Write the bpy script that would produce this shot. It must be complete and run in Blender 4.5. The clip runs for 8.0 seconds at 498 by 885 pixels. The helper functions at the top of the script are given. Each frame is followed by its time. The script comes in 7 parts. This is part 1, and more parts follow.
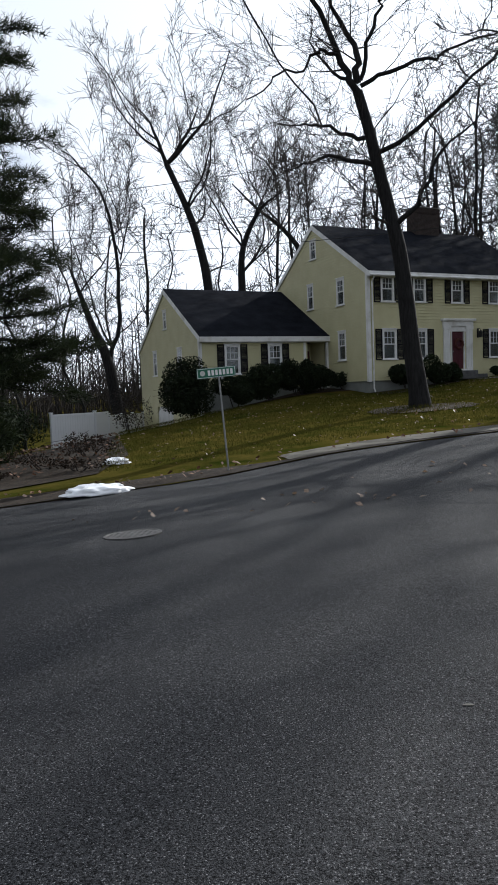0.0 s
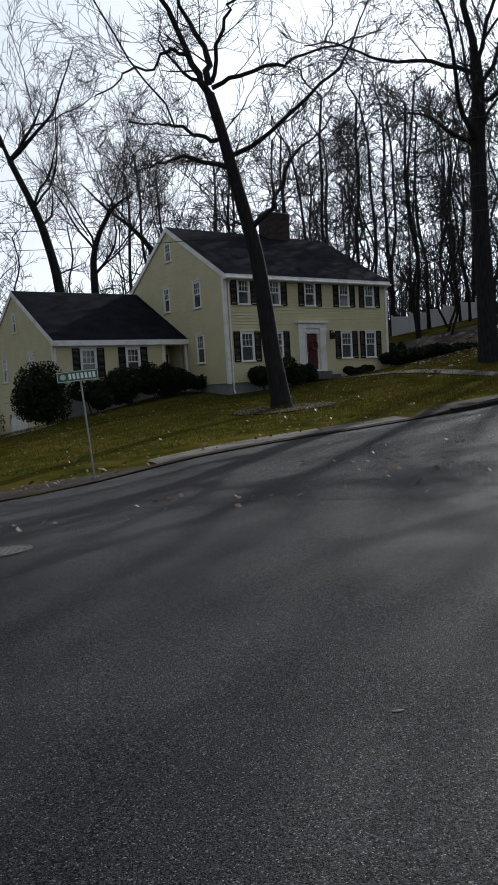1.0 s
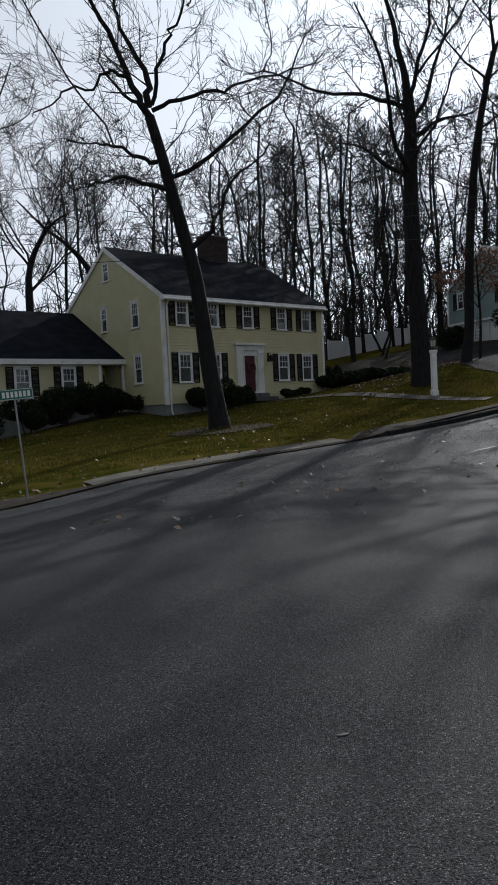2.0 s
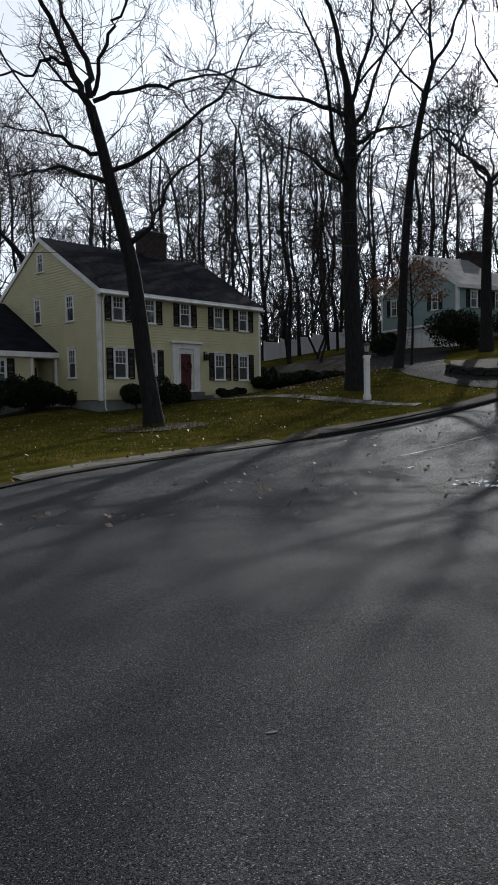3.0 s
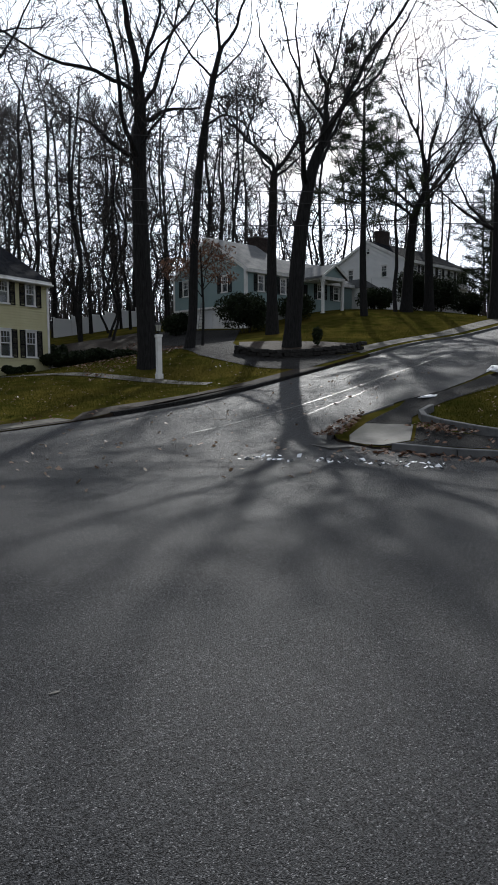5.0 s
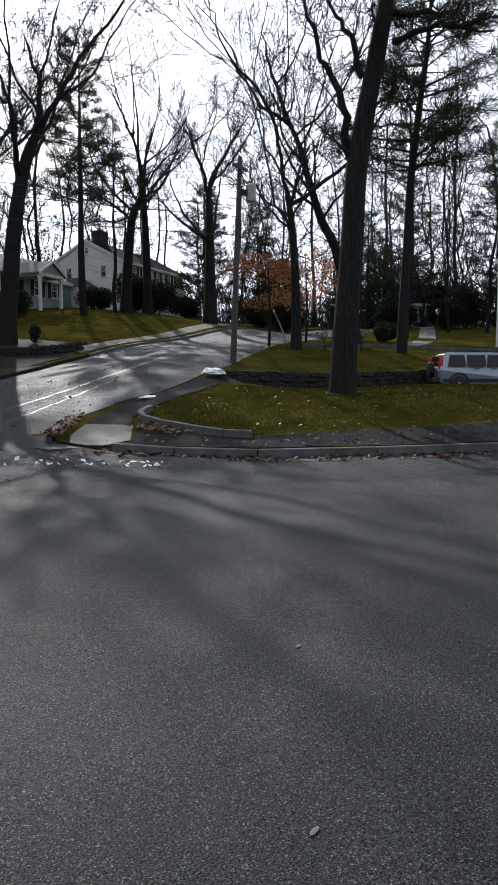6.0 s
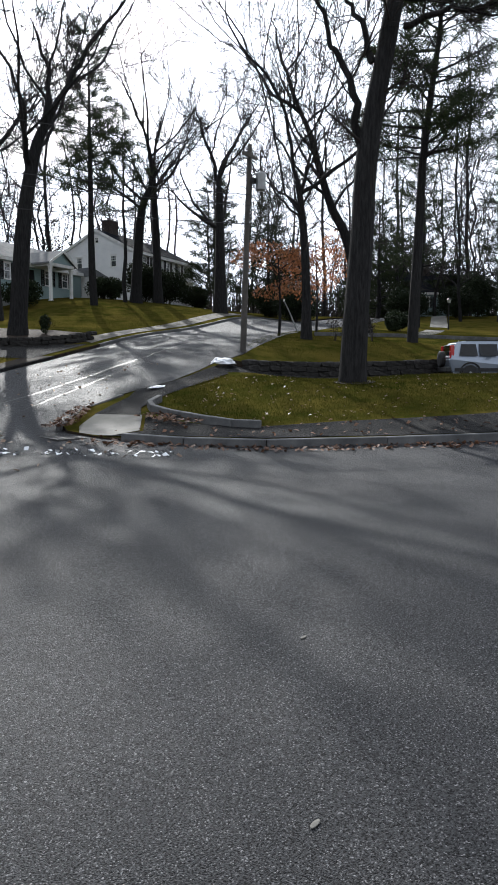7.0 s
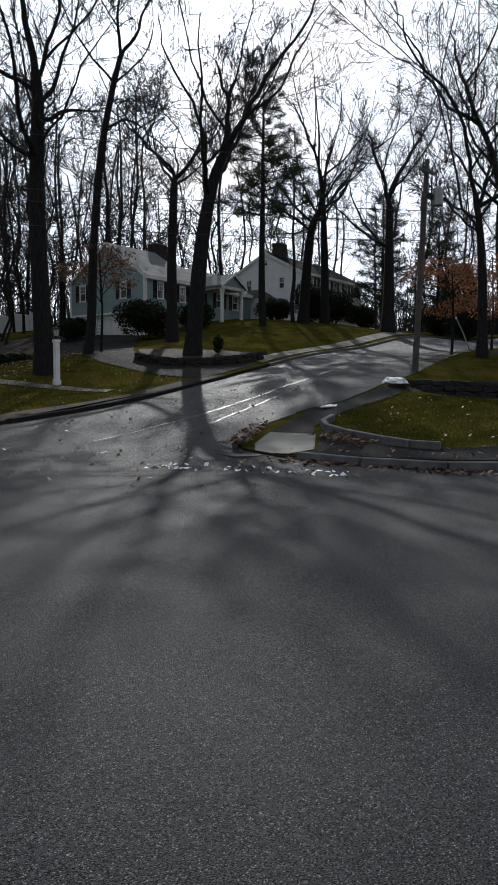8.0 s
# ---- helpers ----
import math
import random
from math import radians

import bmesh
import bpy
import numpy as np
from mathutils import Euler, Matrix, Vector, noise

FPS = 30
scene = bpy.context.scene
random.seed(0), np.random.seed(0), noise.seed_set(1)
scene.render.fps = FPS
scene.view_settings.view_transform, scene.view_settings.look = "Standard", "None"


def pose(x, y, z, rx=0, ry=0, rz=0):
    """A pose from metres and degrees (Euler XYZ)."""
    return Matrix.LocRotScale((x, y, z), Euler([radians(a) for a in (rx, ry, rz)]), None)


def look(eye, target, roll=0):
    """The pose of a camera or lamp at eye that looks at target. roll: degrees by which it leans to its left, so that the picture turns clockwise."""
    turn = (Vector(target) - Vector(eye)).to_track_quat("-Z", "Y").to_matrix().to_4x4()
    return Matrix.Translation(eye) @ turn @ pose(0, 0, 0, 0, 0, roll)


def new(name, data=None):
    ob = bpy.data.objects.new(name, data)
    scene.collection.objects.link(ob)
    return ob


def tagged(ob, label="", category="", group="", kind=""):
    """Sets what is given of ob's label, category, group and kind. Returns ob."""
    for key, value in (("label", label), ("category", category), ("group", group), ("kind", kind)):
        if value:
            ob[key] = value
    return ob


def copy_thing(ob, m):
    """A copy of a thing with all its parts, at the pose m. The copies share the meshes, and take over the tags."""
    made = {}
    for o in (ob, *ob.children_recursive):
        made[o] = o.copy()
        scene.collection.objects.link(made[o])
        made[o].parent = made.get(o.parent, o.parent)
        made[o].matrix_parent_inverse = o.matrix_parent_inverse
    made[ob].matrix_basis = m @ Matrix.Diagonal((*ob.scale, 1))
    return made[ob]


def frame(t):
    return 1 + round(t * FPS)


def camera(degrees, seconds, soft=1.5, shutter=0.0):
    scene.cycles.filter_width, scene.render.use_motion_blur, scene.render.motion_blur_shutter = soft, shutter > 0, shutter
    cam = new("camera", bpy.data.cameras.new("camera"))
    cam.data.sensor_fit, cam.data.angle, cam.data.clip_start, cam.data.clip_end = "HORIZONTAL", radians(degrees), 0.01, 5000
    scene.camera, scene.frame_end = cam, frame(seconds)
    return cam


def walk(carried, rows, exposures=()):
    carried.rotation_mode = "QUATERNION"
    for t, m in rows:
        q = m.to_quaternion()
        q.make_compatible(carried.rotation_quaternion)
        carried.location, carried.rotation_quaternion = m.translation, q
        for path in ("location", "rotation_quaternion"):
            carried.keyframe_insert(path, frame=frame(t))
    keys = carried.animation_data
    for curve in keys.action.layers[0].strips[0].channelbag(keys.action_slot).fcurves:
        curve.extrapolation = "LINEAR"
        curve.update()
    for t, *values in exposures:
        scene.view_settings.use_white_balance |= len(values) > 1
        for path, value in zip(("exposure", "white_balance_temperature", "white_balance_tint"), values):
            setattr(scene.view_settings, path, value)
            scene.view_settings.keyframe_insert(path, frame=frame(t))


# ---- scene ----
cam = camera(38.04, 8.0, soft=1.7)
PATH = [
    (0, (1.031, 0.688, 1.585), (0.943, 2.681, 1.443), -2.1),
    (0.5, (0.967, 0.869, 1.56), (0.974, 2.862, 1.389), -2.7),
    (1, (0.799, 1.049, 1.545), (1.103, 3.02, 1.396), -3.4),
    (1.5, (0.772, 1.088, 1.545), (1.221, 3.035, 1.446), -3.1),
    (2.8, (0.752, 1.105, 1.535), (1.319, 3.02, 1.428), -1.3),
    (3, (0.749, 1.087, 1.544), (1.403, 2.974, 1.437), -1.0),
    (3.5, (0.754, 1.049, 1.544), (1.597, 2.86, 1.434), -0.8),
    (4, (0.803, 1.116, 1.498), (1.7, 2.898, 1.366), -0.7),
    (4.2, (0.82, 1.078, 1.501), (1.829, 2.798, 1.354), -0.6),
    (5.3, (0.622, 0.741, 1.524), (1.899, 2.27, 1.341), -0.4),
    (5.5, (0.559, 0.676, 1.537), (1.999, 2.053, 1.364), -0.2),
    (6, (0.624, 0.66, 1.541), (2.296, 1.745, 1.367), 0.1),
    (6.5, (0.665, 0.659, 1.542), (2.33, 1.75, 1.351), 0.2),
    (7, (0.667, 0.646, 1.541), (2.32, 1.754, 1.339), 0.0),
    (7.5, (0.623, 0.725, 1.529), (2.188, 1.953, 1.326), -0.1),
    (8, (0.585, 1.0, 1.522), (1.958, 2.447, 1.373), 0.3),
]
EXPOSURES = [(t, stop + 0.3, 5850, 9) for t, stop in ((0.0, 0.05), (0.5, 0.25), (1.0, -0.3), (1.5, -0.65), (3.5, -0.3), (4.2, -0.2), (5.5, -0.1), (6.0, 0.15), (6.5, 0.5), (7.0, 0.65), (7.5, 0.35), (8.0, -0.4))]
walk(cam, [(t, look(eye, target, roll)) for t, eye, target, roll in PATH], EXPOSURES)

# ---- sky, sun ----
SUN_BEARING, SUN_HEIGHT = 49.0, 30.5   # degrees from +x, degrees up
world = bpy.data.worlds.new("sky")
scene.world = world
world.use_nodes = True
wn, wl = world.node_tree.nodes, world.node_tree.links
wn.clear()
w_out = wn.new("ShaderNodeOutputWorld")
w_bg = wn.new("ShaderNodeBackground")
w_sky = wn.new("ShaderNodeTexSky")
w_sky.sky_type, w_sky.sun_disc = "NISHITA", False
w_sky.sun_elevation, w_sky.sun_rotation = radians(SUN_HEIGHT), radians(90 - SUN_BEARING)
w_sky.air_density, w_sky.dust_density = 1.0, 1.5
w_co = wn.new("ShaderNodeTexCoord")
w_map = wn.new("ShaderNodeMapping")
w_map.inputs["Scale"].default_value = (1.0, 1.0, 2.6)
w_noise = wn.new("ShaderNodeTexNoise")
w_noise.inputs["Scale"].default_value, w_noise.inputs["Detail"].default_value = 2.2, 7.0
w_noise.inputs["Roughness"].default_value = 0.55
w_ramp = wn.new("ShaderNodeValToRGB")
w_ramp.color_ramp.elements[0].position, w_ramp.color_ramp.elements[1].position = 0.25, 0.40
w_cloud = wn.new("ShaderNodeMixRGB")           # thin cloud whitens the sky's own light
w_cloud.blend_type = "MIX"
w_bw = wn.new("ShaderNodeRGBToBW")
w_white = wn.new("ShaderNodeMixRGB")
w_white.blend_type = "MULTIPLY"
w_white.inputs["Fac"].default_value = 1.0
w_white.inputs["Color2"].default_value = (0.95, 0.95, 0.97, 1)
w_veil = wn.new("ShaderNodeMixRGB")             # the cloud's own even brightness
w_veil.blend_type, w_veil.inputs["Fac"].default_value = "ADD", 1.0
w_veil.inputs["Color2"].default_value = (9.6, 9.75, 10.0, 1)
wl.new(w_co.outputs["Generated"], w_map.inputs["Vector"])
wl.new(w_map.outputs["Vector"], w_noise.inputs["Vector"])
wl.new(w_noise.outputs["Fac"], w_ramp.inputs["Fac"])
wl.new(w_sky.outputs["Color"], w_bw.inputs["Color"])
wl.new(w_bw.outputs["Val"], w_white.inputs["Color1"])
wl.new(w_ramp.outputs["Color"], w_cloud.inputs["Fac"])
wl.new(w_sky.outputs["Color"], w_cloud.inputs["Color1"])
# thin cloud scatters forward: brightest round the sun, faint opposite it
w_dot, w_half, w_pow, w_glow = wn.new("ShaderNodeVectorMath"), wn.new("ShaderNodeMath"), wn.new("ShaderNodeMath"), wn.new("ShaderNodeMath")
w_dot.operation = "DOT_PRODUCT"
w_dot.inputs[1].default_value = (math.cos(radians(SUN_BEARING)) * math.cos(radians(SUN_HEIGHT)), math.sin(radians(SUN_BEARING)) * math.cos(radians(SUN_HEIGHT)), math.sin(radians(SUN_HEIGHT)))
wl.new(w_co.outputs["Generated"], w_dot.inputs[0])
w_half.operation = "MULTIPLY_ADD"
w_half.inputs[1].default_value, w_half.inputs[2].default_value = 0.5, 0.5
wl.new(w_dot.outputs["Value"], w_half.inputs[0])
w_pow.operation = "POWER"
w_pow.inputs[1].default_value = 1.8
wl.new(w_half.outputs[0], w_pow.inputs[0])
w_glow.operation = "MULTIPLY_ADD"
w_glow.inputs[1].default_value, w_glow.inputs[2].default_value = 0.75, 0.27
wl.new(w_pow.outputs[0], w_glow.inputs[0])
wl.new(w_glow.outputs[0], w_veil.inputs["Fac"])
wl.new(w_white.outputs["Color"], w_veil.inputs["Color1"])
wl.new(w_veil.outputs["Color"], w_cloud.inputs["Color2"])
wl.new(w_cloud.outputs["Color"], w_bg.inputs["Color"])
w_bg.inputs["Strength"].default_value = 0.075
wl.new(w_bg.outputs["Background"], w_out.inputs["Surface"])

sun = new("sun", bpy.data.lights.new("sun", "SUN"))
sun.data.energy, sun.data.angle, sun.data.color = 4.4, radians(0.55), (1.0, 0.93, 0.82)
sb, sh = radians(SUN_BEARING), radians(SUN_HEIGHT)
sun.matrix_world = look((math.cos(sb) * math.cos(sh) * 200, math.sin(sb) * math.cos(sh) * 200, math.sin(sh) * 200), (0, 0, 0))

# ---- materials ----
def surface(name, c1, c2, scale=4.0, rough=0.8, bump=0.2, fine=60.0, metal=0.0, spread=0.25, each=0.0, stain=None, coat=0.0, translucent=0.0, spec=0.5, stretch=1.0):
    """A worn surface: a broad mottling between two colours, a fine grain, relief, and some difference between pieces."""
    m = bpy.data.materials.new(name)
    m.use_nodes = True
    n, l = m.node_tree.nodes, m.node_tree.links
    p = n["Principled BSDF"]
    co = n.new("ShaderNodeTexCoord")
    big, small = n.new("ShaderNodeTexNoise"), n.new("ShaderNodeTexNoise")
    big.inputs["Scale"].default_value, big.inputs["Detail"].default_value = scale, 5
    small.inputs["Scale"].default_value, small.inputs["Detail"].default_value = fine, 3
    squeeze = n.new("ShaderNodeMapping")
    squeeze.inputs["Scale"].default_value = (1, 1, stretch)
    l.new(co.outputs["Object"], squeeze.inputs["Vector"])
    l.new(squeeze.outputs["Vector"], big.inputs["Vector"])
    l.new(squeeze.outputs["Vector"], small.inputs["Vector"])
    ramp = n.new("ShaderNodeValToRGB")
    ramp.color_ramp.elements[0].position, ramp.color_ramp.elements[1].position = 0.5 - spread, 0.5 + spread
    ramp.color_ramp.elements[0].color, ramp.color_ramp.elements[1].color = (*c1, 1), (*c2, 1)
    add = n.new("ShaderNodeMath")
    add.operation = "MULTIPLY_ADD"
    l.new(small.outputs["Fac"], add.inputs[0])
    add.inputs[1].default_value = 0.45
    sub = n.new("ShaderNodeMath")
    sub.operation = "SUBTRACT"
    sub.inputs[1].default_value = 0.225
    l.new(big.outputs["Fac"], sub.inputs[0])
    l.new(sub.outputs[0], add.inputs[2])
    l.new(add.outputs[0], ramp.inputs["Fac"])
    colour = ramp.outputs["Color"]
    if each:
        info, hsv, span = n.new("ShaderNodeObjectInfo"), n.new("ShaderNodeHueSaturation"), n.new("ShaderNodeMapRange")
        geo = n.new("ShaderNodeNewGeometry")
        mixr = n.new("ShaderNodeMath")
        mixr.operation = "ADD"
        l.new(info.outputs["Random"], mixr.inputs[0])
        l.new(geo.outputs["Random Per Island"], mixr.inputs[1])
        span.inputs["From Max"].default_value = 2.0
        span.inputs["To Min"].default_value, span.inputs["To Max"].default_value = 1 - each, 1 + each
        l.new(mixr.outputs[0], span.inputs["Value"])
        l.new(span.outputs["Result"], hsv.inputs["Value"])
        l.new(colour, hsv.inputs["Color"])
        colour = hsv.outputs["Color"]
    if stain:
        s_no, s_ramp, s_mix = n.new("ShaderNodeTexNoise"), n.new("ShaderNodeValToRGB"), n.new("ShaderNodeMixRGB")
        s_no.inputs["Scale"].default_value, s_no.inputs["Detail"].default_value = stain[1], 6
        l.new(co.outputs["Object"], s_no.inputs["Vector"])
        s_ramp.color_ramp.elements[0].position, s_ramp.color_ramp.elements[1].position = 0.5, 0.68
        l.new(s_no.outputs["Fac"], s_ramp.inputs["Fac"])
        l.new(s_ramp.outputs["Color"], s_mix.inputs["Fac"])
        l.new(colour, s_mix.inputs["Color1"])
        s_mix.inputs["Color2"].default_value = (*stain[0], 1)
        colour = s_mix.outputs["Color"]
    l.new(colour, p.inputs["Base Color"])
    p.inputs["Roughness"].default_value, p.inputs["Metallic"].default_value = rough, metal
    p.inputs["Coat Weight"].default_value = coat
    p.inputs["Specular IOR Level"].default_value = spec
    if bump:
        b = n.new("ShaderNodeBump")
        b.inputs["Strength"].default_value, b.inputs["Distance"].default_value = bump, 0.02
        l.new(add.outputs[0], b.inputs["Height"])
        l.new(b.outputs["Normal"], p.inputs["Normal"])
    if translucent:
        tr, mx = n.new("ShaderNodeBsdfTranslucent"), n.new("ShaderNodeMixShader")
        l.new(colour, tr.inputs["Color"])
        mx.inputs["Fac"].default_value = translucent
        l.new(p.outputs["BSDF"], mx.inputs[1])
        l.new(tr.outputs["BSDF"], mx.inputs[2])
        l.new(mx.outputs["Shader"], n["Material Output"].inputs["Surface"])
    return m


def asphalt_material(name, low, high, rough, gloss):
    """Worn asphalt: pale stones in dark binder, pits with painted shade, broad patches, fine cracks."""
    m = bpy.data.materials.new(name)
    m.use_nodes = True
    n, l = m.node_tree.nodes, m.node_tree.links
    p = n["Principled BSDF"]
    co = n.new("ShaderNodeTexCoord")
    vor, patch, grit = n.new("ShaderNodeTexVoronoi"), n.new("ShaderNodeTexNoise"), n.new("ShaderNodeTexNoise")
    vor.inputs["Scale"].default_value = 185
    patch.inputs["Scale"].default_value, patch.inputs["Detail"].default_value = 0.3, 7
    grit.inputs["Scale"].default_value, grit.inputs["Detail"].default_value = 34, 6
    for t in (vor, patch, grit):
        l.new(co.outputs["Object"], t.inputs["Vector"])
    r1 = n.new("ShaderNodeValToRGB")
    r1.color_ramp.elements[0].position, r1.color_ramp.elements[1].position = 0.3, 0.7
    r1.color_ramp.elements[0].color, r1.color_ramp.elements[1].color = (*low, 1), (*high, 1)
    l.new(patch.outputs["Fac"], r1.inputs["Fac"])
    sep = n.new("ShaderNodeSeparateColor")
    l.new(vor.outputs["Color"], sep.inputs["Color"])
    r2 = n.new("ShaderNodeValToRGB")
    r2.color_ramp.elements[0].position, r2.color_ramp.elements[1].position = 0.86, 1.0
    r2.color_ramp.elements[0].color, r2.color_ramp.elements[1].color = (0.85, 0.85, 0.86, 1), (4.6, 4.5, 4.35, 1)
    l.new(sep.outputs["Red"], r2.inputs["Fac"])
    mul = n.new("ShaderNodeMixRGB")
    mul.blend_type, mul.inputs["Fac"].default_value = "MULTIPLY", 1
    l.new(r1.outputs["Color"], mul.inputs["Color1"])
    l.new(r2.outputs["Color"], mul.inputs["Color2"])
    # the shadow inside the pits is put into the base colour
    pits, r3, pit_shade = n.new("ShaderNodeTexNoise"), n.new("ShaderNodeValToRGB"), n.new("ShaderNodeMixRGB")
    pits.inputs["Scale"].default_value, pits.inputs["Detail"].default_value, pits.inputs["Roughness"].default_value = 105, 4, 0.65
    l.new(co.outputs["Object"], pits.inputs["Vector"])
    r3.color_ramp.elements[0].position, r3.color_ramp.elements[1].position = 0.42, 0.53
    r3.color_ramp.elements[0].color, r3.color_ramp.elements[1].color = (0.10, 0.10, 0.11, 1), (1.2, 1.2, 1.2, 1)
    l.new(pits.outputs["Fac"], r3.inputs["Fac"])
    pit_shade.blend_type, pit_shade.inputs["Fac"].default_value = "MULTIPLY", 1
    l.new(mul.outputs["Color"], pit_shade.inputs["Color1"])
    l.new(r3.outputs["Color"], pit_shade.inputs["Color2"])
    mul = pit_shade
    mul2 = n.new("ShaderNodeMixRGB")
    mul2.blend_type, mul2.inputs["Fac"].default_value = "OVERLAY", 0.35
    l.new(mul.outputs["Color"], mul2.inputs["Color1"])
    l.new(grit.outputs["Fac"], mul2.inputs["Color2"])
    l.new(mul2.outputs["Color"], p.inputs["Base Color"])
    p.inputs["Roughness"].default_value = rough
    p.inputs["Specular IOR Level"].default_value = gloss
    b = n.new("ShaderNodeBump")
    b.inputs["Strength"].default_value, b.inputs["Distance"].default_value = 1.0, 0.02
    addh = n.new("ShaderNodeMath")
    addh.operation = "MULTIPLY_ADD"
    l.new(vor.outputs["Distance"], addh.inputs[0])
    addh.inputs[1].default_value = -0.8
    l.new(pits.outputs["Fac"], addh.inputs[2])
    l.new(addh.outputs[0], b.inputs["Height"])
    l.new(b.outputs["Normal"], p.inputs["Normal"])
    return m


def glass_material(name, tint, rough=0.02):
    m = bpy.data.materials.new(name)
    m.use_nodes = True
    p = m.node_tree.nodes["Principled BSDF"]
    p.inputs["Base Color"].default_value = (*tint, 1)
    p.inputs["Roughness"].default_value = rough
    p.inputs["IOR"].default_value = 1.5
    p.inputs["Transmission Weight"].default_value = 0.85
    return m


ASPHALT = asphalt_material("asphalt", (0.043, 0.044, 0.048), (0.076, 0.077, 0.081), 0.64, 0.09)
ASPHALT_DRIVE = asphalt_material("drive asphalt", (0.026, 0.026, 0.027), (0.046, 0.045, 0.043), 0.9, 0.06)
TAR = surface("tar seam", (0.02, 0.02, 0.022), (0.05, 0.05, 0.05), 9, 0.38, 0.3)
LAWN = surface("lawn", (0.020, 0.027, 0.004), (0.078, 0.062, 0.015), 1.3, 0.95, 0.9, 22, spread=0.22, stain=((0.075, 0.060, 0.014), 0.28), spec=0.0)
GRASS = surface("grass blades", (0.022, 0.033, 0.005), (0.078, 0.066, 0.014), 0.5, 0.9, 0.0, 9, each=0.3, translucent=0.22, spec=0.0)
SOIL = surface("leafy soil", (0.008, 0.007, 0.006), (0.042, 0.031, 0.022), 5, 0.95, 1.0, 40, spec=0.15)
MULCH = surface("mulch", (0.012, 0.009, 0.007), (0.05, 0.035, 0.025), 8, 0.95, 1.0, 50, spec=0.15)
LEAF = surface("fallen leaf", (0.13, 0.08, 0.045), (0.36, 0.26, 0.19), 2, 0.5, 0.0, 30, each=0.5, translucent=0.3)
DRIFT = surface("damp brown leaf", (0.045, 0.02, 0.012), (0.20, 0.105, 0.06), 2, 0.75, 0.0, 30, each=0.6, translucent=0.15)
OAKLEAF = surface("dry oak leaf", (0.16, 0.06, 0.02), (0.34, 0.14, 0.05), 2, 0.7, 0.0, 30, each=0.4, translucent=0.4)
GRANITE = surface("granite", (0.06, 0.061, 0.063), (0.14, 0.14, 0.14), 3, 0.8, 0.5, 90, each=0.15, spec=0.15)
CONCRETE = surface("concrete", (0.10, 0.096, 0.088), (0.18, 0.172, 0.156), 2.5, 0.85, 0.4, 70, stain=((0.12, 0.115, 0.10), 1.2), spec=0.15)
SLAB = surface("worn slab", (0.075, 0.07, 0.06), (0.15, 0.14, 0.12), 2.5, 0.9, 0.4, 70, stain=((0.06, 0.055, 0.045), 1.2), spec=0.1)
SNOW = surface("old snow", (0.72, 0.74, 0.78), (0.86, 0.87, 0.88), 6, 0.6, 0.8, 40)
BARK = surface("bark", (0.010, 0.010, 0.0105), (0.031, 0.030, 0.030), 16, 0.95, 1.0, 60, each=0.25, spec=0.1, stretch=0.16)
TWIG = surface("twigs", (0.020, 0.017, 0.016), (0.05, 0.043, 0.038), 3, 0.9, 0.0, 30, each=0.3, spec=0.15)
NEEDLE = surface("needles", (0.007, 0.014, 0.006), (0.030, 0.039, 0.013), 1.2, 0.8, 0.0, 15, each=0.35, translucent=0.2, spec=0.2)
SHRUB = surface("evergreen leaf", (0.007, 0.013, 0.006), (0.026, 0.036, 0.015), 2, 0.75, 0.0, 20, each=0.4, translucent=0.1, spec=0.15)
YELLOW = surface("yellow clapboard paint", (0.50, 0.465, 0.265), (0.58, 0.55, 0.335), 1.2, 0.6, 0.15, 30, each=0.03)
GREYGREEN = surface("grey-green clapboard paint", (0.22, 0.31, 0.315), (0.28, 0.365, 0.365), 1.2, 0.6, 0.15, 30, each=0.03)
WHITEBOARD = surface("white clapboard paint", (0.70, 0.71, 0.72), (0.80, 0.80, 0.80), 1.2, 0.6, 0.15, 30, each=0.03)
BLUEBOARD = surface("blue-grey clapboard paint", (0.22, 0.28, 0.34), (0.29, 0.35, 0.41), 1.2, 0.6, 0.15, 30)
WHITE = surface("white trim paint", (0.70, 0.70, 0.69), (0.82, 0.82, 0.81), 2, 0.5, 0.1, 40, stain=((0.6, 0.59, 0.55), 1.5))
BLACK = surface("black shutter paint", (0.008, 0.008, 0.010), (0.018, 0.018, 0.02), 2, 0.6, 0.1, 40, spec=0.15)
SHINGLE = surface("dark asphalt shingles", (0.006, 0.007, 0.010), (0.017, 0.019, 0.025), 1.5, 0.95, 0.8, 9, spread=0.3, spec=0.02)
SHINGLE_GREY = surface("grey asphalt shingles", (0.10, 0.105, 0.11), (0.18, 0.185, 0.19), 1.5, 0.9, 0.8, 9, spread=0.3, spec=0.3)
BRICK = surface("dark brick", (0.022, 0.015, 0.013), (0.055, 0.037, 0.032), 3, 0.9, 0.6, 40, each=0.3)
MORTAR = surface("mortar", (0.07, 0.066, 0.06), (0.13, 0.125, 0.115), 3, 0.95, 0.5)
FOUNDATION = surface("painted concrete foundation", (0.16, 0.17, 0.16), (0.24, 0.25, 0.23), 1.5, 0.9, 0.4)
REDDOOR = surface("dark red door paint", (0.045, 0.004, 0.010), (0.075, 0.007, 0.016), 2, 0.4, 0.1)
GLASS = glass_material("window glass", (0.42, 0.46, 0.48))
GLASS_DARK = glass_material("tinted car glass", (0.02, 0.025, 0.03))
CURTAIN = surface("pale curtain and pane reflection", (0.24, 0.24, 0.24), (0.36, 0.36, 0.35), 2, 0.9, 0.3, translucent=0.3)
DARKROOM = surface("dim room wall", (0.05, 0.048, 0.045), (0.09, 0.085, 0.08), 1, 0.9, 0.1)
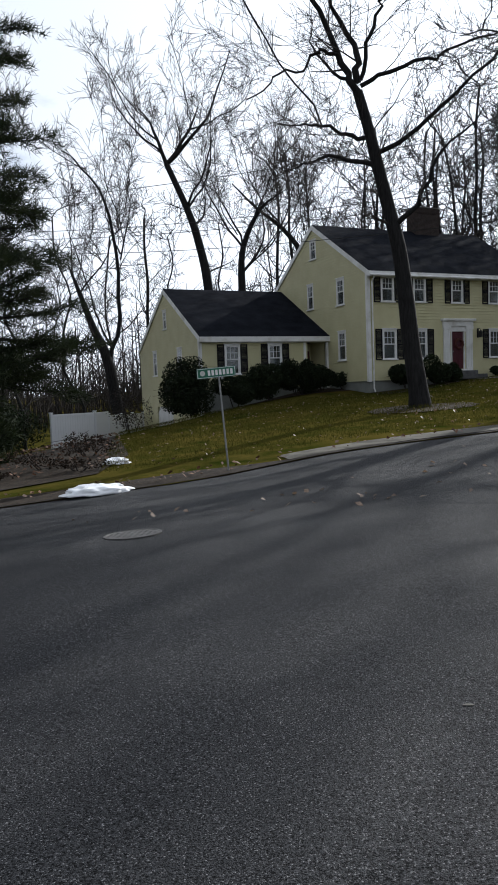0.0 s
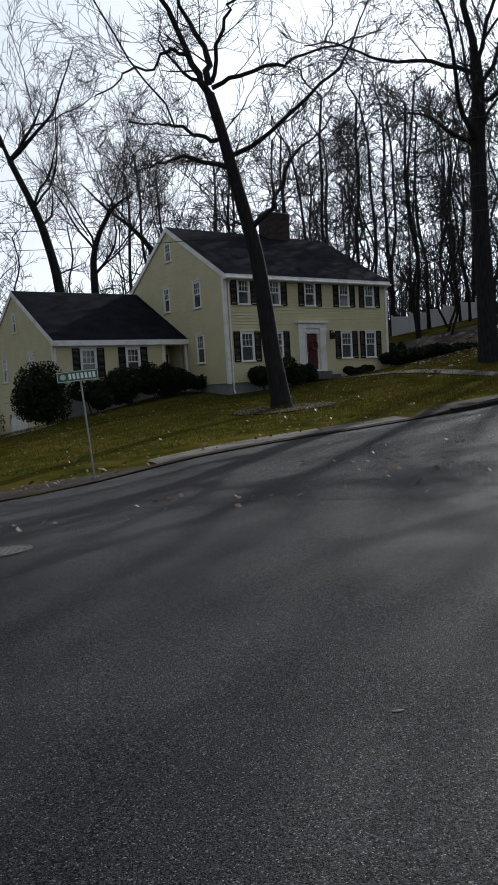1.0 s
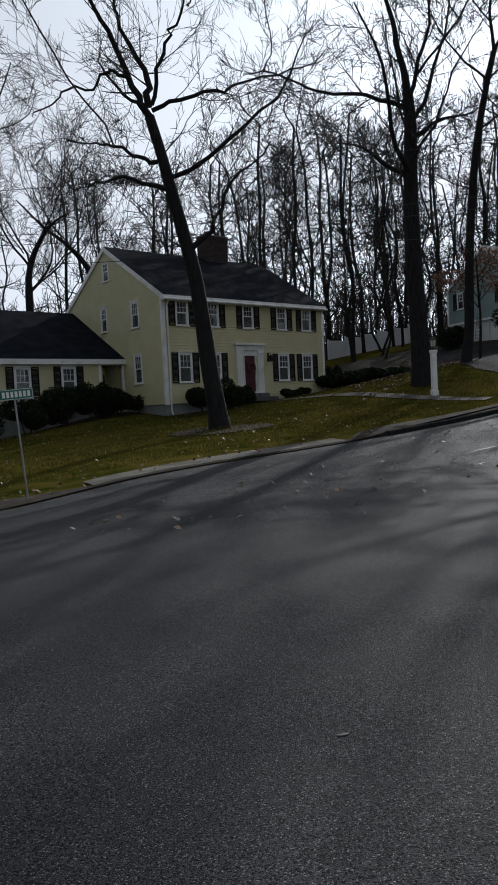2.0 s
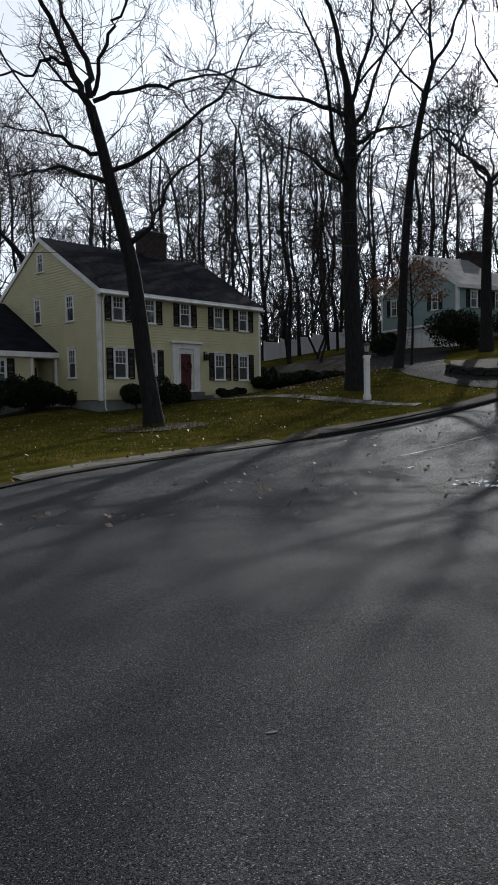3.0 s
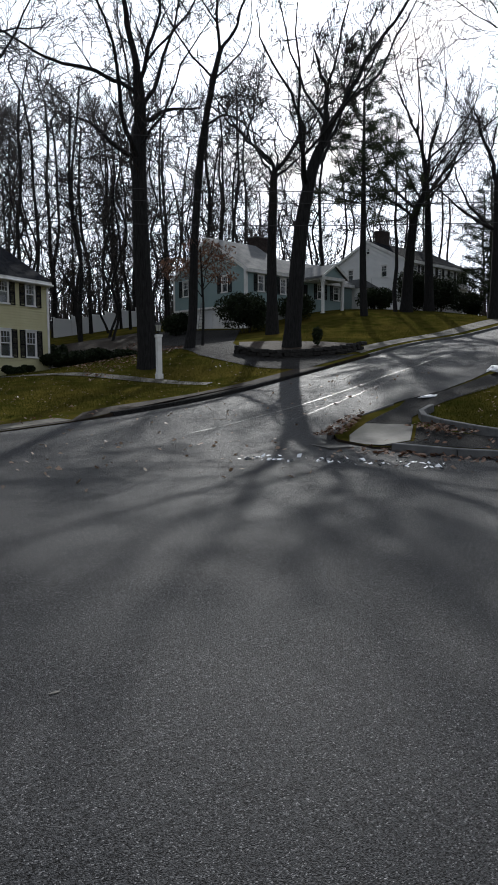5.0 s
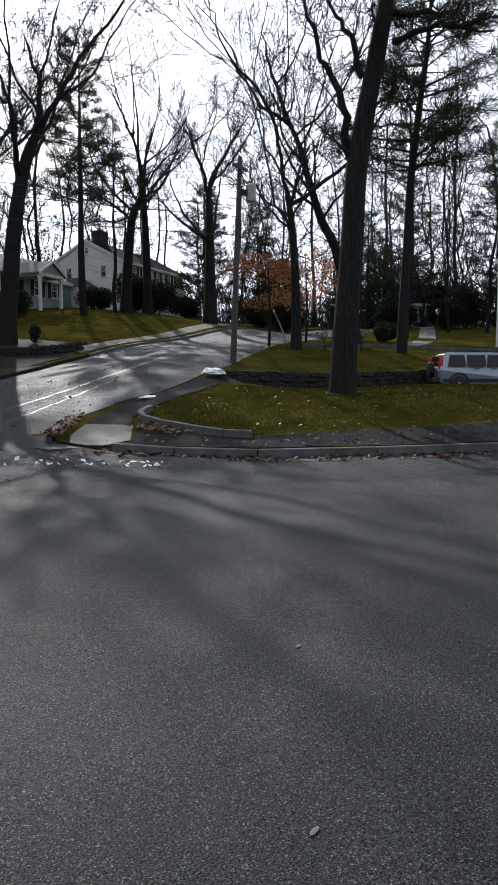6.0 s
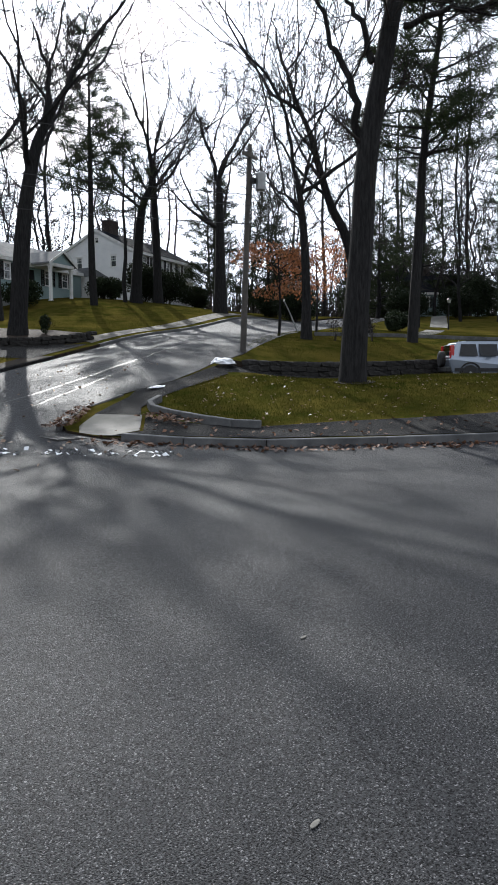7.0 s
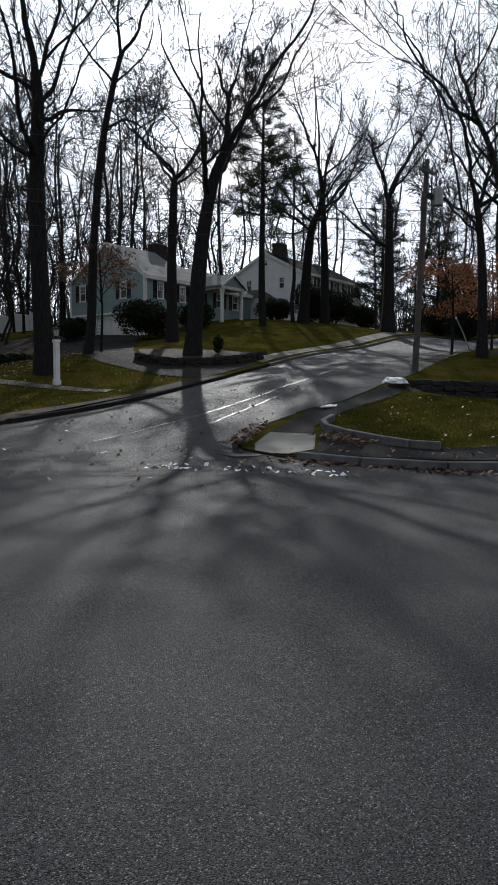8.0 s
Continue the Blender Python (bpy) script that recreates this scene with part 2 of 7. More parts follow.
IRON = surface("black iron", (0.012, 0.012, 0.013), (0.03, 0.03, 0.03), 5, 0.5, 0.2, metal=0.6)
STEEL = surface("galvanised steel", (0.20, 0.205, 0.205), (0.32, 0.325, 0.325), 6, 0.45, 0.1, metal=0.9)
SIGNGREEN = surface("green sign sheeting", (0.008, 0.10, 0.055), (0.012, 0.135, 0.075), 3, 0.35, 0.0)
POLEWOOD = surface("weathered pole wood", (0.05, 0.046, 0.042), (0.11, 0.10, 0.09), 2.5, 0.9, 0.6, 25)
VINYL = surface("white vinyl", (0.72, 0.73, 0.76), (0.80, 0.81, 0.83), 1.5, 0.4, 0.05, stain=((0.62, 0.63, 0.63), 0.8))
STONE = surface("field stone", (0.016, 0.0155, 0.015), (0.052, 0.049, 0.046), 3, 0.9, 0.8, 35, each=0.3, spec=0.1)
SILVER = surface("silver car paint", (0.27, 0.31, 0.38), (0.32, 0.36, 0.43), 1, 0.3, 0.0, metal=0.6, coat=0.8)
RUBBER = surface("rubber", (0.012, 0.012, 0.012), (0.03, 0.03, 0.03), 8, 0.8, 0.3)
REDLENS = surface("red lamp lens", (0.35, 0.01, 0.01), (0.45, 0.02, 0.02), 5, 0.15, 0.0)
MILKGLASS = surface("frosted lamp glass", (0.6, 0.6, 0.55), (0.7, 0.7, 0.66), 3, 0.3, 0.0, translucent=0.4)
WREATH = surface("dry wreath", (0.05, 0.012, 0.012), (0.10, 0.03, 0.02), 6, 0.9, 0.6)
RUST = surface("cast iron cover", (0.05, 0.048, 0.046), (0.10, 0.095, 0.09), 12, 0.55, 0.8, 60, metal=0.5)

# ---- building helpers ----
from mathutils.geometry import delaunay_2d_cdt


def link_mesh(name, me, material, parent=None, label=""):
    me.materials.append(material)
    ob = new(name, me)
    ob.parent = parent
    if label:
        ob["label"] = label
    return ob


def part(name, bm, material, parent=None, label="", smooth=False):
    """Links a bmesh as ONE mesh object under a thing or a part."""
    me = bpy.data.meshes.new(name)
    bmesh.ops.recalc_face_normals(bm, faces=bm.faces[:])
    bm.to_mesh(me)
    bm.free()
    if smooth:
        me.shade_smooth()
    return link_mesh(name, me, material, parent, label)


def raw(name, verts, faces, material, parent=None, label="", smooth=False, weld=False):
    me = bpy.data.meshes.new(name)
    me.from_pydata([tuple(map(float, v)) for v in verts], [], [tuple(map(int, f)) for f in faces])
    if weld:
        bm = bmesh.new()
        bm.from_mesh(me)
        bmesh.ops.remove_doubles(bm, verts=bm.verts[:], dist=1e-4)
        bm.to_mesh(me)
        bm.free()
    if smooth:
        me.shade_smooth()
    return link_mesh(name, me, material, parent, label)


def thing(name, m, label, category, group="", kind=""):
    ob = new(name)
    ob.matrix_world = m
    ob.empty_display_size = 0.3
    return tagged(ob, label, category, group, kind)


def box(bm, x0, x1, y0, y1, z0, z1, bevel=0.0):
    vs = bmesh.ops.create_cube(bm, size=1.0, matrix=Matrix.LocRotScale(((x0 + x1) / 2, (y0 + y1) / 2, (z0 + z1) / 2), None, (abs(x1 - x0), abs(y1 - y0), abs(z1 - z0))))["verts"]
    if bevel:
        es = list({e for v in vs for e in v.link_edges})
        bmesh.ops.bevel(bm, geom=es, offset=bevel, segments=1, affect="EDGES")


def boxes(*dims, bevel=0.0):
    bm = bmesh.new()
    for d in dims:
        box(bm, *d, bevel=bevel)
    return bm


def prism(bm, outline, y0, y1):
    """An outline in x, z drawn out from y0 to y1."""
    a = [bm.verts.new((x, y0, z)) for x, z in outline]
    b = [bm.verts.new((x, y1, z)) for x, z in outline]
    bm.faces.new(a)
    bm.faces.new(b[::-1])
    for i in range(len(a)):
        j = (i + 1) % len(a)
        bm.faces.new((a[j], a[i], b[i], b[j]))


def tube(bm, path, radii, sides=8):
    """A round bar along a path, with a radius at each point."""
    path = [Vector(p) for p in path]
    rings = []
    for i, p in enumerate(path):
        d = (path[min(i + 1, len(path) - 1)] - path[max(i - 1, 0)]).normalized()
        a = d.orthogonal().normalized() if i == 0 else (rings_a - d * rings_a.dot(d)).normalized()
        rings_a = a
        b = d.cross(a)
        r = radii[i] if hasattr(radii, "__len__") else radii
        rings.append([bm.verts.new(p + (a * math.cos(k * math.tau / sides) + b * math.sin(k * math.tau / sides)) * r) for k in range(sides)])
    for u, v in zip(rings, rings[1:]):
        for k in range(sides):
            bm.faces.new((u[k], u[(k + 1) % sides], v[(k + 1) % sides], v[k]))
    bm.faces.new(rings[0][::-1])
    bm.faces.new(rings[-1])


def lathe(bm, rows, sides=16, at=(0, 0, 0)):
    """A turned shape from rows of (radius, z)."""
    rings = [[bm.verts.new((at[0] + r * math.cos(k * math.tau / sides), at[1] + r * math.sin(k * math.tau / sides), at[2] + z)) for k in range(sides)] for r, z in rows]
    for u, v in zip(rings, rings[1:]):
        for k in range(sides):
            bm.faces.new((u[k], u[(k + 1) % sides], v[(k + 1) % sides], v[k]))
    bm.faces.new(rings[0][::-1])
    bm.faces.new(rings[-1])


# ---- lie of the land ----
STREET_LEVELS = [(0, 0, 0), (2, 4, 0), (4.2, 2.6, 0), (-0.7, 8.8, -0.05), (8, 7, 0), (-4.7, 15, -0.6), (-0.2, 16.4, -0.28), (2, 17.2, 0.05), (10.9, 20.5, 0.64),
                 (14.4, 22, 0.98), (21.3, 24.3, 1.96), (24.9, 25.6, 2.5), (38.8, 30.7, 4.2), (61, 36, 6.0), (12.05, 8.1, 0.03), (11.7, 13.2, 0.13), (16.3, 4.6, 0.05),
                 (25.4, 17.6, 2.34), (22.6, 16.4, 1.92), (14.3, 11, 0.33), (-30, 6, -3.0)]
YARD_LEVELS = [(20.5, 10.2, 1.05), (24, 7.5, 1.18), (31, 10.8, 1.5), (36.1, 14.4, 2.8), (32, 18.3, 2.9), (57.5, 19.7, 4.5), (15.9, 29.1, 1.5), (6.1, 27.2, 0.75), (16.5, 31.2, 2.1),
               (21.2, 35.4, 3.2), (32.9, 47.8, 5.4), (41, 46, 6.9), (55, 48, 7.9), (49, 36, 6.0), (5.5, 37.9, 1.2), (16.1, 43.2, 2.1), (2.5, 41, 1.5), (-3, 38.3, 0.3), (-5.5, 50, -1.2),
               (-8.9, 39.3, -1.25), (-5.2, 41.8, -1.1), (-6.2, 44.0, -1.2), (-3.4, 20.1, -0.25), (-30, 40, -3), (0, 90, 3), (31, 67, 6.4), (19, 62, 4.2), (40, 100, 9), (110, 60, 9), (110, 10, 8), (23.4, 15.7, 1.5), (25, 15.6, 1.55), (29, 13, 1.58), (23, 13.3, 1.05), (26.5, 10.7, 1.2), (69, 22.5, 6.3), (74, 21, 6.6), (40, -30, 0), (-40, -30, -3)]
_pts = np.array(STREET_LEVELS + YARD_LEVELS, float)


def _bend(r2):
    return np.where(r2 > 1e-12, 0.5 * r2 * np.log(np.maximum(r2, 1e-12)), 0.0)


def _lay(pts):
    n = len(pts)
    k = _bend(((pts[:, None, :2] - pts[None, :, :2]) ** 2).sum(-1)) + 1.5 * np.eye(n)
    p = np.c_[np.ones(n), pts[:, :2]]
    a = np.block([[k, p], [p.T, np.zeros((3, 3))]])
    return np.linalg.solve(a, np.r_[pts[:, 2], 0, 0, 0])


_w = _lay(_pts)


def land(x, y):
    """The height of the land, without kerbs."""
    x, y = np.atleast_1d(np.asarray(x, float)), np.atleast_1d(np.asarray(y, float))
    far = np.hypot(x - 15, y - 20)
    s = np.where(far > 95, 95 / np.maximum(far, 1), 1.0)
    qx, qy = 15 + (x - 15) * s, 20 + (y - 20) * s
    r2 = (qx[:, None] - _pts[None, :, 0]) ** 2 + (qy[:, None] - _pts[None, :, 1]) ** 2
    return _bend(r2) @ _w[:-3] + _w[-3] + _w[-2] * qx + _w[-1] * qy


def level(x, y):
    return float(land(x, y)[0])


def curb(x, y):
    """How far the ground stands above the asphalt: a kerb's height at most, nothing at the ramp, little along the bare verge."""
    x, y = np.atleast_1d(np.asarray(x, float)), np.atleast_1d(np.asarray(y, float))
    full = np.clip((x - 8.4) / 1.6, 0, 1)
    ramp = np.clip(np.hypot(x - 11.8, y - 12.1) / 1.3 - 0.25, 0, 1)
    ramp = ramp * np.clip(np.hypot(x - 18.4, y - 15.2) / 2.4 - 0.25, 0, 1)
    return 0.12 * np.where(y - 0.364 * x > 12, 0.04 + 0.96 * full, 1.0) * ramp


def inside(poly, x, y):
    x, y = np.asarray(x, float), np.asarray(y, float)
    hit = np.zeros(x.shape, bool)
    for (ax, ay), (bx, by) in zip(poly, poly[1:] + poly[:1]):
        cross = ((ay > y) != (by > y)) & (x < (bx - ax) * (y - ay) / (by - ay + 1e-12) + ax)
        hit ^= cross
    return hit


def rounded(poly, times=2):
    """Corner-cut outline."""
    for _ in range(times):
        out = []
        for (ax, ay), (bx, by) in zip(poly, poly[1:] + poly[:1]):
            out += [(0.75 * ax + 0.25 * bx, 0.75 * ay + 0.25 * by), (0.25 * ax + 0.75 * bx, 0.25 * ay + 0.75 * by)]
        poly = out
    return poly


def dense(line, step, closed=False):
    out = []
    for (ax, ay), (bx, by) in zip(line, line[1:] + (line[:1] if closed else [])):
        n = max(1, int(math.hypot(bx - ax, by - ay) / step))
        out += [(ax + (bx - ax) * i / n, ay + (by - ay) * i / n) for i in range(n)]
    return out if closed else out + [line[-1]]


def sheet(polys, grid, keep):
    """Triangles over grid points with the outlines of polys as edges. keep(cx, cy) picks the triangles."""
    pts, edges = list(grid), []
    for poly in polys:
        first = len(pts)
        pts += poly
        edges += [(first + i, first + (i + 1) % len(poly)) for i in range(len(poly))]
    vs, _, fs, *_ = delaunay_2d_cdt([Vector(p) for p in pts], edges, [], 0, 1e-4)
    v = np.array([(p.x, p.y) for p in vs])
    f = np.array([t for t in fs if len(t) == 3])
    c = v[f].mean(1)
    f = f[keep(c[:, 0], c[:, 1])]
    used, inv = np.unique(f, return_inverse=True)
    return v[used], inv.reshape(-1, 3)


def lattice(x0, x1, y0, y1, step):
    xs, ys = np.meshgrid(np.arange(x0, x1 + 1e-6, step), np.arange(y0, y1 + 1e-6, step))
    return list(zip(xs.ravel().tolist(), ys.ravel().tolist()))


def drape(name, poly, lift, material, step=0.6, parent=None, label="", rise=None, rim=0.0):
    """A piece of surfacing that follows the land. rim: how deep its edge goes down."""
    xs, ys = [p[0] for p in poly], [p[1] for p in poly]
    poly = dense(poly, step, True)
    grid = [(x + 0.013, y + 0.017) for x, y in lattice(min(xs), max(xs), min(ys), max(ys), step)]
    ok = inside(poly, [g[0] for g in grid], [g[1] for g in grid])
    v, f = sheet([poly], [g for g, k in zip(grid, ok) if k], lambda x, y: inside(poly, x, y))
    z = land(v[:, 0], v[:, 1]) + curb(v[:, 0], v[:, 1]) + lift - 0.12 + (rise(v[:, 0], v[:, 1]) if rise else 0)
    verts, faces = np.c_[v, z].tolist(), f.tolist()
    if rim:
        n = len(verts)
        zz = land([p[0] for p in poly], [p[1] for p in poly])
        for (x, y), h in zip(poly, zz):
            verts += [(x, y, h + lift), (x, y, h + lift - rim)]
        m = len(poly)
        faces += [(n + 2 * i, n + 2 * i + 1, n + 2 * ((i + 1) % m) + 1, n + 2 * ((i + 1) % m)) for i in range(m)]
    return raw(name, verts, faces, material, parent, label, smooth=not rim)

# ---- streets and ground ----
NORTH = [(-70, -8.9), (-4.7, 14.85), (21.3, 24.3), (38.8, 30.7), (50, 34.0), (62, 36.2), (100, 38)]
SOUTH_B = [(100, 29.5), (64, 28.4), (52, 26.4), (40, 22.8), (26, 17.4), (23, 16.4), (20, 15.6), (18, 15.2), (16, 14.9), (13.4, 14.3), (12.0, 13.4)]
CORNER = [(11.7, 12.9), (11.5, 11.6), (11.75, 9.6), (12.4, 8.1), (14.2, 6.4), (16.5, 4.4), (45, -20)]
BACK = [(34, -33), (4, -8.5), (-8, -5.5), (-70, -26)]
STREET = NORTH + SOUTH_B + CORNER + BACK
DRIVE = [(22.6, 16.1), (25.0, 15.6), (29, 13.0), (33, 10.8), (44, 6.0), (41.0, -3.5), (33.0, 1.5), (29.3, 7.8), (26.5, 10.8), (23.0, 13.4), (20.5, 14.9), (19.6, 15.35)]
KERB_LIFT = 0.12

street_line = dense(STREET, 1.2, True)
drive_line = dense(DRIVE, 0.8, True)


def drive_floor(x, y):
    """The car's drive falls away from the street."""
    along = np.clip((np.asarray(x, float) - 20) / 12, 0, 1)
    return land(x, y) - 0.52 * along * along * (3 - 2 * along)


near = lattice(-14, 48, -6, 56, 1.0)
mid = [p for p in lattice(-70, 120, -40, 130, 5.0) if not (-15 < p[0] < 49 and -7 < p[1] < 57)]
outer = [(15 + r * math.cos(a * math.tau / 24), 20 + r * math.sin(a * math.tau / 24)) for r in (160, 260, 500, 1200, 3500) for a in range(24)]
gv, gf = sheet([street_line, drive_line], [(x + 0.011, y + 0.013) for x, y in near + mid] + outer, lambda x, y: ~inside(street_line, x, y) & ~inside(drive_line, x, y))
gz = land(gv[:, 0], gv[:, 1]) + curb(gv[:, 0], gv[:, 1]) + 0.03 * np.array([noise.noise((x * 0.5, y * 0.5, 0)) for x, y in gv])
ground = raw("ground", np.c_[gv, gz], gf, LAWN, smooth=True)
tagged(ground, "late-winter lawn and woodland ground, brownish green with leaves", "ground", kind="structure")

rv, rf = sheet([street_line], [(x + 0.011, y + 0.013) for x, y in near + mid if inside(street_line, [x], [y])[0]], lambda x, y: inside(street_line, x, y))
road = raw("road", np.c_[rv, land(rv[:, 0], rv[:, 1])], rf, ASPHALT, smooth=True)
tagged(road, "worn dark grey asphalt street junction in low sun", "road", kind="structure")
dv, df = sheet([drive_line], [(x + 0.011, y + 0.013) for x, y in lattice(16, 46, -4, 18, 0.8) if inside(drive_line, [x], [y])[0]], lambda x, y: inside(drive_line, x, y))
drive = raw("driveway", np.c_[dv, drive_floor(dv[:, 0], dv[:, 1]) + 0.01], df, ASPHALT_DRIVE, smooth=True)
tagged(drive, "sloping asphalt driveway below a low retaining wall", "driveway", kind="structure")
# the step from the ground down to the asphalt
edge_v, n_e = [], len(street_line)
for x, y in street_line:
    edge_v += [(x, y, level(x, y) + float(curb(x, y)[0]) + 0.015), (x, y, level(x, y) - 0.2)]
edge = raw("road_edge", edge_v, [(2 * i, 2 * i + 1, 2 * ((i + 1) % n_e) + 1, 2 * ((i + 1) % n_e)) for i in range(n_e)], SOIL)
tagged(edge, "dark broken edge of the asphalt against the earth", "road edge", kind="structure")
# the banks of the drive
bank_v, bank_f = [], []
for i, (x, y) in enumerate(drive_line):
    bank_v += [(x, y, level(x, y) + KERB_LIFT + 0.02), (x, y, float(drive_floor(x, y)[0]))]
n_b = len(drive_line)
bank_f = [(2 * i, 2 * i + 1, 2 * ((i + 1) % n_b) + 1, 2 * ((i + 1) % n_b)) for i in range(n_b) if max(bank_v[2 * i][2] - bank_v[2 * i + 1][2], 0) > 0.2]
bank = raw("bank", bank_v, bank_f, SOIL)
tagged(bank, "earth bank beside the sunken driveway", "bank", kind="structure")
# ---- houses ----
_window_cache = {}


def casing_mesh(w, h, cols, rows, lower_grid):
    """Window meshes about their centre, face at y = 0 and outside towards -y: casing, sill, sashes."""
    key = (w, h, cols, rows, lower_grid)
    if key in _window_cache:
        return _window_cache[key]
    c = 0.09
    bm = boxes((-w / 2, -w / 2 + c, -0.04, 0.16, -h / 2, h / 2), (w / 2 - c, w / 2, -0.04, 0.16, -h / 2, h / 2), (-w / 2 + c, w / 2 - c, -0.04, 0.16, h / 2 - c, h / 2), bevel=0.008)
    box(bm, -w / 2 - 0.03, w / 2 + 0.03, -0.08, 0.0, h / 2, h / 2 + 0.045, 0.008)
    cas = bpy.data.meshes.new("window")
    bm.to_mesh(cas), bm.free()
    bm = boxes((-w / 2 - 0.04, w / 2 + 0.04, -0.10, 0.16, -h / 2 - 0.02, -h / 2 + 0.05), bevel=0.01)
    sill = bpy.data.meshes.new("sill")
    bm.to_mesh(sill), bm.free()
    sashes = []
    iw, ih = w / 2 - c, h / 2 - c
    for up in (True, False):
        bm = bmesh.new()
        z0, z1, y0 = (0.0, ih, -0.03) if up else (-h / 2 + 0.05, 0.03, -0.005)
        s = 0.045
        for d in ((-iw, -iw + s, z0, z1), (iw - s, iw, z0, z1), (-iw + s, iw - s, z1 - s, z1), (-iw + s, iw - s, z0, z0 + s)):
            box(bm, d[0], d[1], y0, y0 + 0.04, d[2], d[3])
        if up or lower_grid:
            for i in range(1, cols):
                x = -iw + s + (2 * iw - 2 * s) * i / cols
                box(bm, x - 0.011, x + 0.011, y0 + 0.005, y0 + 0.03, z0 + s, z1 - s)
            for i in range(1, rows):
                z = z0 + s + (z1 - z0 - 2 * s) * i / rows
                box(bm, -iw + s, iw - s, y0 + 0.005, y0 + 0.03, z - 0.011, z + 0.011)
        me = bpy.data.meshes.new("sash")
        bm.to_mesh(me), bm.free()
        bm = boxes((-iw + s, iw - s, y0 + 0.016, y0 + 0.02, z0 + s, z1 - s))
        pane = bpy.data.meshes.new("pane")
        bm.to_mesh(pane), bm.free()
        sashes.append((me, pane))
    bm = bmesh.new()
    for side in (-1, 1):            # gathered curtains inside
        n = 9
        x_in, x_out = side * iw * 0.35, side * iw
        top = [bm.verts.new((x_out + (x_in - x_out) * i / n, 0.2 + 0.02 * (i % 2), ih)) for i in range(n + 1)]
        low = [bm.verts.new((x_out + (x_in - x_out) * (i / n) * 0.75, 0.2 + 0.02 * (i % 2), -h / 2 + 0.05)) for i in range(n + 1)]
        for i in range(n):
            bm.faces.new((top[i], top[i + 1], low[i + 1], low[i]))
    cur = bpy.data.meshes.new("curtain")
    bm.to_mesh(cur), bm.free()
    for me, mat in ((cas, WHITE), (sill, WHITE), (cur, CURTAIN), *((m, WHITE) for m, _ in sashes), *((p, GLASS) for _, p in sashes)):
        me.materials.append(mat)
    bm = bmesh.new()                # louvred shutter
    sw, sh = 0.40, h
    for d in ((-sw / 2, -sw / 2 + 0.05, 0, sh), (sw / 2 - 0.05, sw / 2, 0, sh), (-sw / 2 + 0.05, sw / 2 - 0.05, 0, 0.07), (-sw / 2 + 0.05, sw / 2 - 0.05, sh - 0.07, sh), (-sw / 2 + 0.05, sw / 2 - 0.05, sh * 0.48, sh * 0.48 + 0.06)):
        box(bm, d[0], d[1], -0.045, 0.0, d[2] - sh / 2, d[3] - sh / 2)
    n = int(sh / 0.06)
    for i in range(2, n - 1):
        z = i * 0.06 - sh / 2
        vs = [bm.verts.new(p) for p in ((-sw / 2 + 0.05, -0.035, z), (sw / 2 - 0.05, -0.035, z), (sw / 2 - 0.05, -0.004, z + 0.05), (-sw / 2 + 0.05, -0.004, z + 0.05))]
        bm.faces.new(vs)
    shut = bpy.data.meshes.new("shutter")
    bm.to_mesh(shut), bm.free()
    shut.materials.append(BLACK)
    _window_cache[key] = (cas, sill, sashes, cur, shut)
    return _window_cache[key]


def child(name, me, parent, m):
    ob = new(name, me)
    ob.parent = parent
    ob.matrix_basis = m
    return ob


def window(parent, m, u, z, w, h, cols=3, rows=2, lower_grid=False, shutters=(True, True), curtain=True):
    """m: the pose of the wall's face. (u, z): the window's centre."""
    cas, sill, sashes, cur, shut = casing_mesh(w, h, cols, rows, lower_grid)
    base = m @ Matrix.Translation((u, 0, z))
    win = child("window", cas, parent, base)
    idm = Matrix.Identity(4)
    child("sill", sill, win, idm)
    for me, pane in sashes:
        child("sash", me, win, idm)
        child("pane", pane, win, idm)
    if curtain:
        child("curtain", cur, win, idm)
    for side, on in zip((-1, 1), shutters):
        if on:
            child("shutter", shut, parent, base @ Matrix.Translation((side * (w / 2 + 0.215), -0.02, 0)))
    return win


